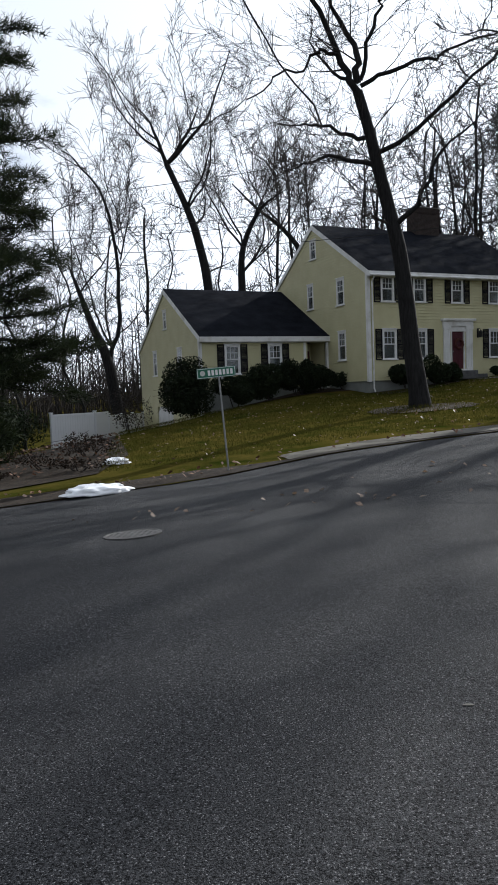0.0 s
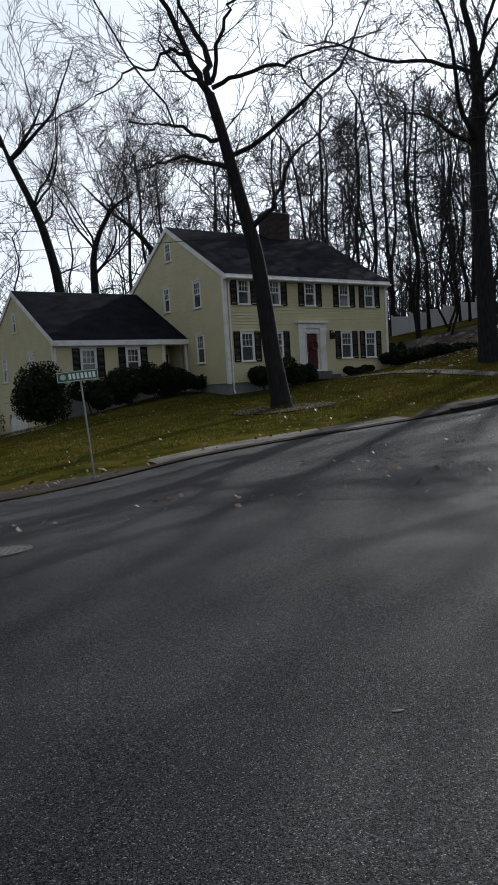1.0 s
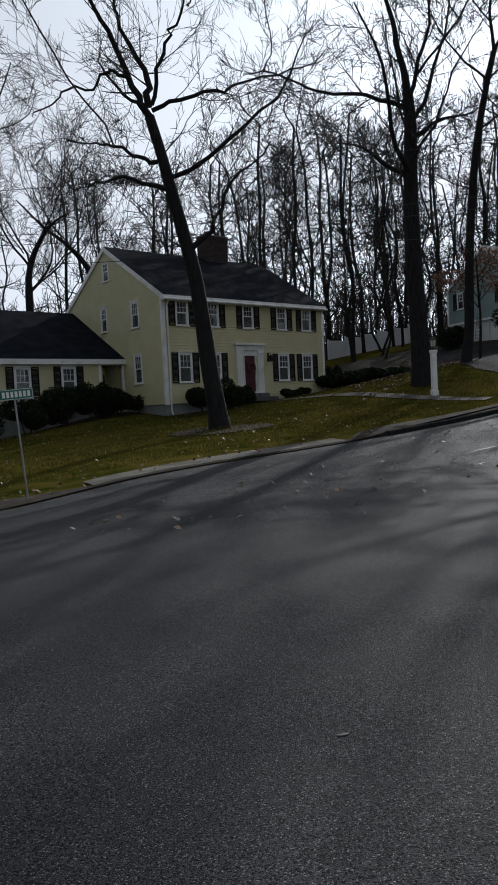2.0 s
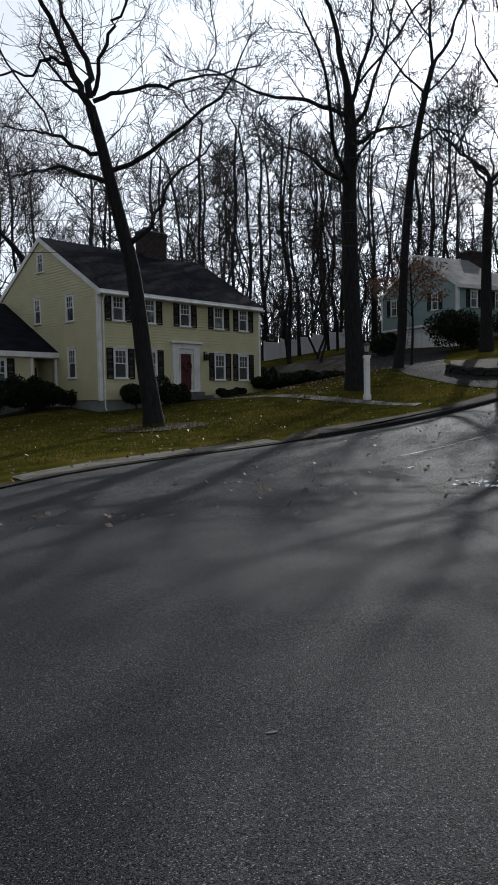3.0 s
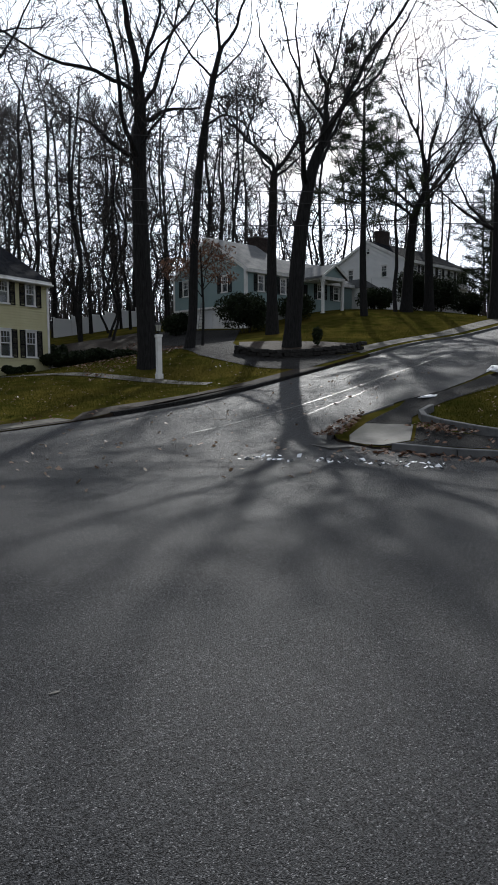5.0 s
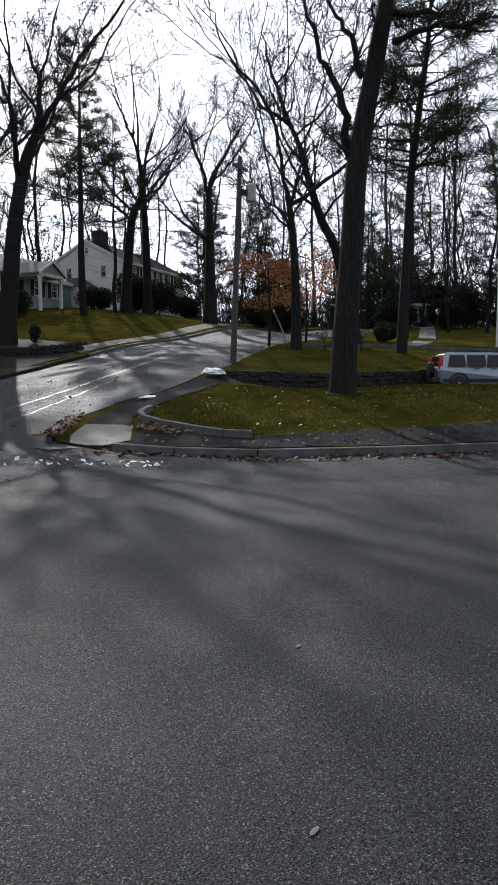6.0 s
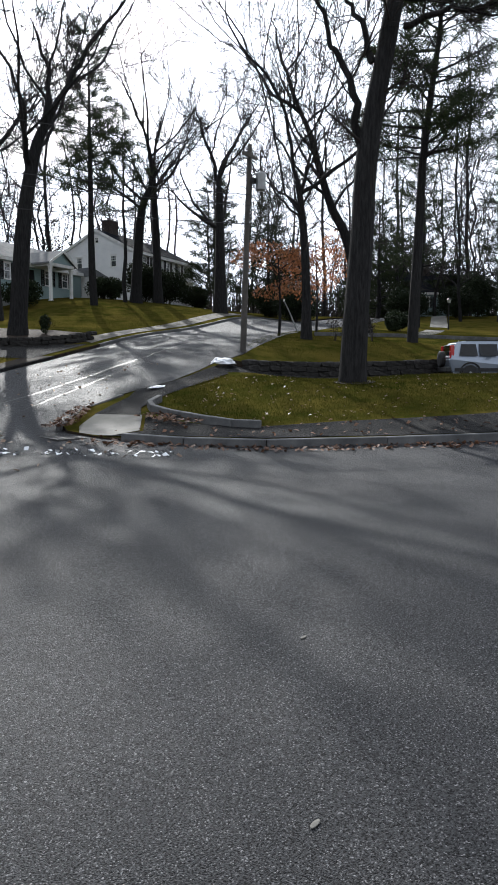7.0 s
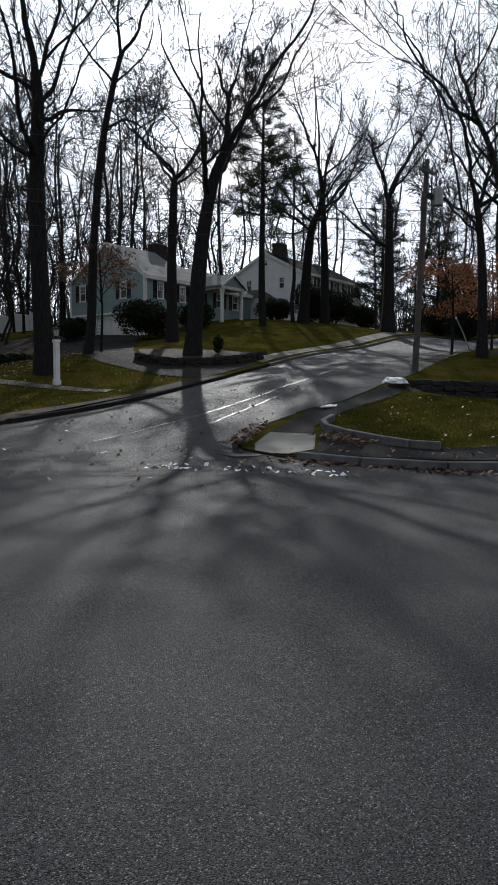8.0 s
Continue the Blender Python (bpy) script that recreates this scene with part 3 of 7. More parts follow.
def clapboards(name, parent, m, u0, u1, z0, z1, holes, material, course=0.15, top=None, thick=0.16):
    """A lapped board wall, outside towards -y, with real openings. top(z): the span left under a roof slope."""
    verts, faces = [], []

    def quad(*p):
        verts.extend(p)
        faces.append(range(len(verts) - 4, len(verts)))

    def spans(a, b, za, zb):
        if top:
            a, b = max(a, top(zb)[0]), min(b, top(zb)[1])
        cuts = sorted((h[0], h[1]) for h in holes if h[2] < zb - 1e-6 and h[3] > za + 1e-6)
        at, runs = a, []
        for c0, c1 in cuts:
            if c0 > at:
                runs.append((at, min(c0, b)))
            at = max(at, c1)
        if at < b:
            runs.append((at, b))
        for r0, r1 in runs:         # boards share their ends with those above and below
            marks = [r0] + sorted({e for e in [(u0 + u1) / 2] + [g for h in holes for g in h[:2]] if r0 + 1e-4 < e < r1 - 1e-4}) + [r1]
            yield from zip(marks, marks[1:])

    levels = {z0, z1}
    n = int((z1 - z0) / course) + 1
    levels |= {z0 + i * course for i in range(n) if z0 + i * course < z1}
    levels |= {h[k] for h in holes for k in (2, 3) if z0 < h[k] < z1}
    lv = sorted(levels)
    for za, zb in zip(lv, lv[1:]):
        i = int((za - z0 + 1e-6) / course)
        fa, fb = ((za - z0) / course - i), ((zb - z0) / course - i)
        ya, yb = -0.03 * (1 - fa), -0.03 * (1 - fb)
        for a, b in spans(u0, u1, za, zb):
            quad((a, ya, za), (b, ya, za), (b, yb, zb), (a, yb, zb))
            if fa < 0.01:
                quad((a, 0, za), (b, 0, za), (b, ya, za), (a, ya, za))
            quad((b, thick, za), (a, thick, za), (a, thick, zb), (b, thick, zb))
    for h in holes:
        for a, b in (((h[0], h[2]), (h[0], h[3])), ((h[1], h[2]), (h[1], h[3])), ((h[0], h[2]), (h[1], h[2])), ((h[0], h[3]), (h[1], h[3]))):
            quad((a[0], 0, a[1]), (b[0], 0, b[1]), (b[0], thick, b[1]), (a[0], thick, a[1]))
    ob = raw(name, verts, faces, material, parent, weld=True)
    ob.matrix_basis = m
    return ob


def hole(u, z, w, h):
    return (u - w / 2 + 0.02, u + w / 2 - 0.02, z - h / 2 + 0.02, z + h / 2 - 0.02)


def gable_roof(parent, u0, u1, v0, v1, eave, ridge, over=0.2, end=0.15, thick=0.16, material=None, rake=True, trim=None):
    """A gable roof with its ridge along u: two slabs with courses of shingles, and white rake boards."""
    vm = (v0 + v1) / 2
    slope = (ridge - eave) / (vm - v0)
    for sgn, ve in ((1, v0), (-1, v1)):
        v_e, z_e = ve - sgn * over, eave - over * slope
        n = max(4, int(math.hypot(vm - v_e, ridge - z_e) / 0.14))
        verts, faces = [], []
        for i in range(n):
            a, b = i / n, (i + 1) / n
            pa = (v_e + (vm - v_e) * a, z_e + (ridge - z_e) * a + thick + 0.012)
            pb = (v_e + (vm - v_e) * b, z_e + (ridge - z_e) * b + thick)
            k = len(verts)
            verts += [(u0 - end, pa[0], pa[1]), (u1 + end, pa[0], pa[1]), (u1 + end, pb[0], pb[1]), (u0 - end, pb[0], pb[1]), (u0 - end, pa[0], pa[1] - 0.012), (u1 + end, pa[0], pa[1] - 0.012)]
            faces += [(k, k + 1, k + 2, k + 3), (k + 4, k + 5, k + 1, k)]
        k = len(verts)
        verts += [(u0 - end, v_e, z_e + thick), (u1 + end, v_e, z_e + thick), (u1 + end, v_e, z_e), (u0 - end, v_e, z_e), (u0 - end, vm, ridge), (u1 + end, vm, ridge), (u0 - end, vm, ridge + thick), (u1 + end, vm, ridge + thick)]
        faces += [(k, k + 1, k + 2, k + 3), (k + 3, k + 2, k + 5, k + 4), (k, k + 3, k + 4, k + 6), (k + 1, k + 7, k + 5, k + 2)]
        raw("roof", verts, faces, material or SHINGLE, parent, weld=True)
        bm = boxes((u0 - end, u1 + end, min(v_e - sgn * 0.02, v_e - sgn * 0.005), max(v_e - sgn * 0.02, v_e - sgn * 0.005), z_e - 0.12, z_e + thick - 0.01))
        part("fascia", bm, WHITE, parent)
        bm = boxes((u0 - end, u1 + end, min(v_e, ve), max(v_e, ve), z_e - 0.12, z_e - 0.09))
        part("soffit", bm, WHITE, parent)
        if rake:
            for ue in ((u0 - end - 0.02, u0 - end - 0.002), (u1 + end + 0.002, u1 + end + 0.02)):
                bm = bmesh.new()
                a = [bm.verts.new((ue[0], y, z)) for y, z in ((v_e, z_e + thick - 0.02), (vm, ridge + thick - 0.02), (vm, ridge - 0.14), (v_e, z_e - 0.14))]
                b = [bm.verts.new((ue[1], y, z)) for y, z in ((v_e, z_e + thick - 0.02), (vm, ridge + thick - 0.02), (vm, ridge - 0.14), (v_e, z_e - 0.14))]
                bm.faces.new(a), bm.faces.new(b[::-1])
                for i in range(4):
                    bm.faces.new((a[i], b[i], b[(i + 1) % 4], a[(i + 1) % 4]))
                part("rake_board", bm, WHITE, parent)


def chimney(parent, u, v, w, d, z0, z1):
    """A brick stack with corbelled top and flue."""
    core = part("chimney", boxes((u - w / 2 + 0.015, u + w / 2 - 0.015, v - d / 2 + 0.015, v + d / 2 - 0.015, z0, z1)), MORTAR, parent, "brick chimney")
    bm = bmesh.new()
    z, row = z0, 0
    while z < z1 - 0.05:
        out = 0.03 if z > z1 - 0.35 else 0.0
        for side in range(4):
            length, across = (w, d) if side % 2 == 0 else (d, w)
            x = -length / 2 - out - (0.1 if row % 2 else 0.0)
            while x < length / 2 + out:
                a, b = max(x, -length / 2 - out), min(x + 0.2, length / 2 + out)
                if b - a > 0.03:
                    p = [(a + 0.005, -across / 2 - out), (b - 0.005, -across / 2 - out), (b - 0.005, -across / 2 + 0.03), (a + 0.005, -across / 2 + 0.03)]
                    c, s = ((1, 0), (0, 1), (-1, 0), (0, -1))[side]
                    q = [(u + c * px - s * py, v + s * px + c * py) for px, py in p]
                    lo = [bm.verts.new((*t, z + 0.005)) for t in q]
                    hi = [bm.verts.new((*t, z + 0.065)) for t in q]
                    bm.faces.new(hi)
                    for i in (0, 1, 3):
                        bm.faces.new((lo[i], lo[(i + 1) % 4], hi[(i + 1) % 4], hi[i]))
                x += 0.21
        z += 0.072
        row += 1
    part("brickwork", bm, BRICK, core)
    part("chimney_cap", boxes((u - w / 2 - 0.06, u + w / 2 + 0.06, v - d / 2 - 0.06, v + d / 2 + 0.06, z1, z1 + 0.07), bevel=0.02), CONCRETE, core)
    for k in (-0.25, 0.25):
        bm = bmesh.new()
        lathe(bm, [(0.12, 0), (0.12, 0.28), (0.09, 0.28), (0.09, 0.1)], 12, (u + k * w, v, z1 + 0.07))
        part("flue", bm, BRICK, core)


def gable_top(v0, v1, eave, ridge):
    vm = (v0 + v1) / 2

    def span(z):
        k = max(0.0, (z - eave) / (ridge - eave))
        return (v0 + (vm - v0) * k, v1 - (v1 - vm) * k)
    return span


def left_wall(u):
    """The pose of an end wall that faces -u, its own x running from the back towards the front."""
    return Matrix(((0, 1, 0, u), (-1, 0, 0, 0), (0, 0, 1, 0), (0, 0, 0, 1)))


def right_wall(u):
    return Matrix(((0, -1, 0, u), (1, 0, 0, 0), (0, 0, 1, 0), (0, 0, 0, 1)))


FRONT = Matrix.Identity(4)


def box_shell(parent, u0, u1, v0, v1, eave, ridge, z0, material, front, left, right, course=0.15, back=True):
    """Four board walls; front, left and right are lists of (centre, z, w, h) openings, left and right by v."""
    clapboards("wall", parent, Matrix.Translation((0, v0, 0)), u0, u1, z0, eave, [hole(*h[:4]) for h in front], material, course)
    span = gable_top(v0, v1, eave, ridge)
    mirrored = lambda z: (-span(z)[1], -span(z)[0])  # noqa: E731
    clapboards("wall", parent, left_wall(u0), -v1, -v0, z0, ridge, [hole(-h[0], *h[1:4]) for h in left], material, course, top=mirrored)
    clapboards("wall", parent, right_wall(u1), v0, v1, z0, ridge, [hole(*h[:4]) for h in right], material, course, top=span)
    if back:
        clapboards("wall", parent, Matrix.Translation((0, v1, 0)) @ pose(0, 0, 0, 0, 0, 180), -u1, -u0, z0, eave, [], material, course)
    part("floor_slab", boxes((u0 + 0.17, u1 - 0.17, v0 + 0.17, v1 - 0.17, z0, z0 + 0.1)), DARKROOM, parent)
    part("attic_floor", boxes((u0 + 0.17, u1 - 0.17, v0 + 0.17, v1 - 0.17, eave - 0.2, eave - 0.05)), DARKROOM, parent)


def corner_boards(parent, u0, u1, v0, v1, z0, z1, w=0.14):
    for u, v, a, b in ((u0, v0, -1, -1), (u1, v0, 1, -1), (u0, v1, -1, 1), (u1, v1, 1, 1)):
        bm = bmesh.new()
        box(bm, min(u - a * w, u + a * 0.035), max(u - a * w, u + a * 0.035), min(v + b * 0.026, v + b * 0.04), max(v + b * 0.026, v + b * 0.04), z0, z1)
        box(bm, min(u + a * 0.026, u + a * 0.04), max(u + a * 0.026, u + a * 0.04), min(v - b * w, v + b * 0.025), max(v - b * w, v + b * 0.025), z0, z1)
        part("corner_board", bm, WHITE, parent)


def house_pose(x, y, az):
    return Matrix.Translation((x, y, 0)) @ pose(0, 0, 0, 0, 0, az)


# the yellow house
H1 = thing("house", house_pose(6.04, 38.16, 26.5), "two-storey yellow clapboard house with black shutters and dark roof", "house")
U0, U1, V1, EAVE1, RIDGE1, SILL1 = -0.42, 11.29, 10.9, 7.42, 10.75, 1.88
W2 = [(u, 6.55, 0.84, 1.36) for u in (0.78, 2.80, 5.28, 7.84, 9.86)]
W1 = [(u, 3.72, 0.90, 1.58) for u in (0.85, 2.80, 7.88, 9.82)]
DOOR1 = (5.27, 3.39, 0.92, 2.06)
LEFT1 = [(5.44, 9.48, 0.72, 1.12), (5.88, 6.86, 0.72, 1.46), (2.58, 6.72, 0.80, 1.46), (2.52, 3.82, 0.80, 1.6)]
box_shell(H1, U0, U1, 0, V1, EAVE1, RIDGE1, SILL1, YELLOW, W2 + W1 + [DOOR1], LEFT1, [])
# pale curtains in the two upper left windows stand for reflections on their panes
for k, w in enumerate(W2 + W1):
    window(H1, FRONT, *w, cols=3, rows=2, curtain=k < 2)
for w in LEFT1[1:]:
    window(H1, left_wall(U0), -w[0], *w[1:], cols=3, rows=2, shutters=(False, False), curtain=False)
window(H1, left_wall(U0), -LEFT1[0][0], *LEFT1[0][1:], cols=2, rows=2, shutters=(False, False), curtain=False)
gable_roof(H1, U0, U1, 0, V1, EAVE1, RIDGE1, over=0.28, end=0.06)
corner_boards(H1, U0, U1, 0, V1, SILL1 - 0.05, EAVE1)
part("frieze_board", boxes((U0, U1, -0.06, -0.03, EAVE1 - 0.30, EAVE1 - 0.02)), WHITE, H1)
part("foundation", boxes((U0 + 0.02, U1 - 0.02, 0.02, V1 - 0.02, 0.0, SILL1)), FOUNDATION, H1, "grey painted concrete foundation")
chimney(H1, 7.35, 5.46, 1.75, 0.9, 9.8, 12.25)
bm = bmesh.new()                                   # gutter and its downspout
tube(bm, [(U0 - 0.1, -0.36, EAVE1 - 0.22), (U1 + 0.1, -0.36, EAVE1 - 0.22)], 0.06, 8)
part("gutter", bm, WHITE, H1)
bm = bmesh.new()
tube(bm, [(U0 + 0.22, -0.34, EAVE1 - 0.25), (U0 + 0.22, -0.10, EAVE1 - 0.55), (U0 + 0.22, -0.09, 1.5), (U0 + 0.22, -0.2, 1.32)], 0.04, 8)
part("downspout", bm, WHITE, H1)

# front door with its pilasters and entablature
u, zb = DOOR1[0], DOOR1[1] - DOOR1[3] / 2
for s in (-1, 1):
    x = u + s * 0.765
    pil = part("pilaster", boxes((x - 0.215, x + 0.215, -0.10, 0.0, zb - 0.12, zb + 2.15), bevel=0.01), WHITE, H1)
    part("capital", boxes((x - 0.25, x + 0.25, -0.14, 0, zb + 2.15, zb + 2.30), bevel=0.01), WHITE, pil)
    for k in range(3):
        xx = x + (k - 1) * 0.11
        part("fillet", boxes((xx - 0.03, xx + 0.03, -0.125, -0.10, zb + 0.12, zb + 2.1), bevel=0.008), WHITE, pil)
    part("door_jamb", boxes((u + s * 0.43 - 0.03, u + s * 0.43 + 0.03, -0.06, 0.16, zb, zb + 2.05), bevel=0.01), WHITE, H1)
part("entablature", boxes((u - 1.02, u + 1.02, -0.12, 0.0, zb + 2.30, zb + 2.58), (u - 1.12, u + 1.12, -0.24, 0.0, zb + 2.58, zb + 2.70), (u - 0.55, u + 0.55, -0.05, 0.02, zb + 2.02, zb + 2.30), bevel=0.012), WHITE, H1)
door1 = part("door", boxes((u - 0.40, u + 0.40, 0.03, 0.08, zb + 0.02, zb + 2.02)), REDDOOR, H1, "dark red panelled door")
for zz, hh in ((0.15, 0.5), (0.75, 0.75), (1.6, 0.32)):
    for s in (-1, 1):
        part("panel", boxes((u + s * 0.19 - 0.13, u + s * 0.19 + 0.13, 0.015, 0.03, zb + zz, zb + zz + hh), bevel=0.01), REDDOOR, door1)
bm = bmesh.new()
bmesh.ops.create_uvsphere(bm, u_segments=10, v_segments=6, radius=0.035, matrix=Matrix.Translation((u - 0.32, -0.03, zb + 0.95)))
part("door_knob", bm, STEEL, door1)
part("step", boxes((u - 0.75, u + 0.75, -0.75, 0.0, zb - 0.30, zb - 0.1), (u - 1.0, u + 1.0, -1.2, 0.0, zb - 0.55, zb - 0.3), bevel=0.015), GRANITE, H1, "granite front steps")
part("threshold", boxes((u - 0.5, u + 0.5, -0.14, 0.08, zb - 0.1, zb)), WHITE, H1)

# the lower wing with the garage under it
UG0, UG1, VG0, VG1, EAVEG, RIDGEG = -8.1, -0.55, 4.05, 15.2, 4.45, 7.55
WG = [(-6.27, 3.27, 0.9, 1.6), (-3.76, 3.31, 0.86, 1.56)]
ENTRY = (-1.1, 3.05, 1.46, 2.3)
LEFTG = [(VG0 + 7.85, 3.45, 0.78, 1.54), (VG0 + 3.17, 3.37, 0.82, 1.5), (VG0 + 5.6, 5.9, 0.62, 1.12), (VG0 + 6.25, -0.15, 3.1, 2.0)]
box_shell(H1, UG0, UG1, VG0, VG1, EAVEG, RIDGEG, 1.75, YELLOW, WG + [ENTRY], LEFTG[:3], [])
clapboards("wall", H1, left_wall(UG0), -VG1, -VG0, -1.3, 1.75, [hole(-LEFTG[3][0], *LEFTG[3][1:])], YELLOW)
for w in WG:
    window(H1, Matrix.Translation((0, VG0, 0)), *w, cols=3, rows=2, curtain=False)
for w in LEFTG[:3]:
    window(H1, left_wall(UG0), -w[0], *w[1:], cols=3, rows=2, shutters=(False, False), curtain=False)
gable_roof(H1, UG0, UG1 + 0.1, VG0, VG1, EAVEG, RIDGEG, over=0.25, end=0.06)
part("frieze_board", boxes((UG0, UG1, VG0 - 0.06, VG0 - 0.03, EAVEG - 0.30, EAVEG - 0.02)), WHITE, H1)
part("foundation", boxes((UG0 + 0.4, UG1, VG0 + 0.02, VG1 - 0.5, -1.4, 1.74)), FOUNDATION, H1, "concrete foundation of the wing")
bm = boxes((UG0 - 0.04, UG0 + 0.0, VG0 - 0.04, VG0 + 0.14, 0.3, EAVEG), (UG0 - 0.04, UG0 + 0.12, VG0 - 0.04, VG0 - 0.025, 0.3, EAVEG))
part("corner_board", bm, WHITE, H1)
part("porch_post", boxes((-0.56, -0.36, VG0 - 0.05, VG0 + 0.15, 1.6, EAVEG - 0.3), bevel=0.02), WHITE, H1, "white square post beside the recessed entry")
part("porch_post", boxes((-2.0, -1.84, VG0 - 0.05, VG0 + 0.15, 1.6, EAVEG - 0.3), bevel=0.02), WHITE, H1)
part("wall", boxes((-1.84, -1.70, VG0 + 0.1, VG0 + 1.6, 1.6, EAVEG - 0.3), (-1.84, -0.4, VG0 + 1.5, VG0 + 1.62, 1.6, EAVEG - 0.3)), YELLOW, H1, "walls of the recessed entry")
part("door", boxes((-1.62, -0.82, VG0 + 1.44, VG0 + 1.495, 1.7, 3.75), bevel=0.01), REDDOOR, H1)
bm = bmesh.new()                                   # garage door with cut corners
lz0, lz1, lv0, lv1 = -1.15, 0.85, VG0 + 4.7, VG0 + 7.8
outline = [(-lv1, lz0), (-lv0, lz0), (-lv0, lz1 - 0.45), (-lv0 - 0.45, lz1), (-lv1 + 0.45, lz1), (-lv1, lz1 - 0.45)]
prism(bm, outline, 0.03, 0.08)
gd = part("garage_door", bm, WHITE, H1, "white garage door with clipped corners")
gd.matrix_basis = left_wall(UG0)
for k in range(1, 4):
    z = lz0 + 0.5 * k
    part("rail", boxes((-lv1, -lv0, 0.015, 0.03, z - 0.012, z + 0.012)), WHITE, gd)



# the grey-green house up the street
H2 = thing("house", house_pose(33.19, 46.96, 9.3), "grey-green clapboard house with a white gabled porch and basement garage", "house")
F2 = [(1.65, 9.12, 0.8, 1.34), (4.2, 9.08, 0.8, 1.34)]
L2 = [(2.38, 9.15, 0.82, 1.34), (7.2, 9.2, 0.82, 1.34)]
box_shell(H2, 0, 5.4, 0, 8.8, 10.15, 12.9, 7.5, GREYGREEN, F2, L2, [])
for w in F2:
    window(H2, FRONT, *w, curtain=False)
for w in L2:
    window(H2, left_wall(0), -w[0], *w[1:])
gable_roof(H2, 0, 5.4, 0, 8.8, 10.15, 12.9, over=0.3, end=0.12, material=SHINGLE_GREY)
corner_boards(H2, 0, 5.4, 0, 8.8, 7.45, 10.15, 0.18)
clapboards("wall", H2, left_wall(0.25), -8.8, -0.1, 5.0, 7.5, [(-4.25, -0.95, 5.0, 7.05), (-8.4, -5.2, 5.0, 7.05)], WHITEBOARD)
part("foundation", boxes((0.45, 5.3, 0.1, 8.7, 4.5, 7.48)), FOUNDATION, H2)
part("sill_board", boxes((-0.03, 0.25, 0.0, 8.8, 7.34, 7.5)), WHITE, H2)
for v in (2.6, 6.8):
    g = part("garage_door", boxes((-v - 1.62, -v + 1.62, 0.02, 0.08, 5.1, 7.03)), WHITE, H2, "white garage door")
    g.matrix_basis = left_wall(0.25)
    for k in range(1, 4):
        part("rail", boxes((-v - 1.62, -v + 1.62, 0.005, 0.02, 5.1 + 0.48 * k - 0.015, 5.1 + 0.48 * k + 0.015)), WHITE, g)
F2B = [(7.4, 8.55, 1.0, 2.1), (9.5, 9.12, 0.9, 1.34), (11.7, 9.12, 0.9, 1.3)]
box_shell(H2, 5.42, 13.95, 0.5, 8.3, 10.05, 12.1, 6.9, GREYGREEN, F2B, [], [])
for w in F2B[1:]:
    window(H2, Matrix.Translation((0, 0.5, 0)), *w)
gable_roof(H2, 5.56, 13.95, 0.5, 8.3, 10.05, 12.1, over=0.35, end=0.1, material=SHINGLE_GREY)
part("foundation", boxes((5.5, 13.8, 0.55, 8.2, 5.5, 6.88)), FOUNDATION, H2)
part("door", boxes((6.95, 7.85, 0.53, 0.58, 7.55, 9.6), bevel=0.01), BLACK, H2, "dark front door")
chimney(H2, 6.5, 5.0, 1.5, 0.9, 11.2, 13.9)
bm = boxes((7.3, 10.3, -1.6, 0.5, 6.55, 6.85), bevel=0.02)
part("porch_floor", bm, CONCRETE, H2)
for u in (7.5, 10.1):
    bm = boxes((u - 0.11, u + 0.11, -1.55, -1.33, 6.85, 9.75), (u - 0.15, u + 0.15, -1.59, -1.29, 6.85, 7.1), (u - 0.15, u + 0.15, -1.59, -1.29, 9.6, 9.8), bevel=0.012)
    part("porch_post", bm, WHITE, H2, "white square porch post")
part("porch_beam", boxes((7.3, 10.3, -1.62, -1.28, 9.8, 10.05), (7.3, 7.55, -1.28, 0.5, 9.8, 10.05), (10.05, 10.3, -1.28, 0.5, 9.8, 10.05), bevel=0.01), WHITE, H2)
bm = bmesh.new()
prism(bm, [(7.35, 10.05), (10.25, 10.05), (8.8, 11.0)], -1.55, -1.5)
part("pediment", bm, GREYGREEN, H2)
for s in (-1, 1):
    bm = bmesh.new()
    prism(bm, [(8.8, 11.02), (8.8, 11.16), (8.8 + s * 1.75, 10.06), (8.8 + s * 1.75, 9.92)], -1.75, 2.5)
    part("roof", bm, SHINGLE_GREY, H2)
    bm = bmesh.new()
    prism(bm, [(8.8, 10.95), (8.8, 11.17), (8.8 + s * 1.77, 10.07), (8.8 + s * 1.77, 9.86)], -1.80, -1.76)
    part("rake_board", bm, WHITE, H2)
bm = boxes((14.0, 16.3, -0.6, 4.0, 7.0, 7.95), (14.0, 14.15, -0.6, 4.0, 7.95, 9.6), (16.15, 16.3, -0.6, 4.0, 7.95, 9.6), (15.05, 15.25, -0.6, -0.45, 7.95, 9.45), (14.0, 16.3, -0.6, 4.0, 9.45, 9.75), bevel=0.01)
part("sunroom", bm, WHITE, H2, "white sunroom with wide windows")
part("foundation", boxes((14.05, 16.25, -0.5, 4.0, 5.6, 7.0)), FOUNDATION, H2)
for u in (14.6, 15.7):
    part("pane", boxes((u - 0.45, u + 0.45, -0.54, -0.52, 7.95, 9.45)), GLASS, H2)
bm = bmesh.new()
prism(bm, [(13.9, 9.76), (16.5, 9.76), (16.5, 9.86), (13.9, 10.5)], -0.8, 4.2)
part("roof", bm, SHINGLE_GREY, H2)

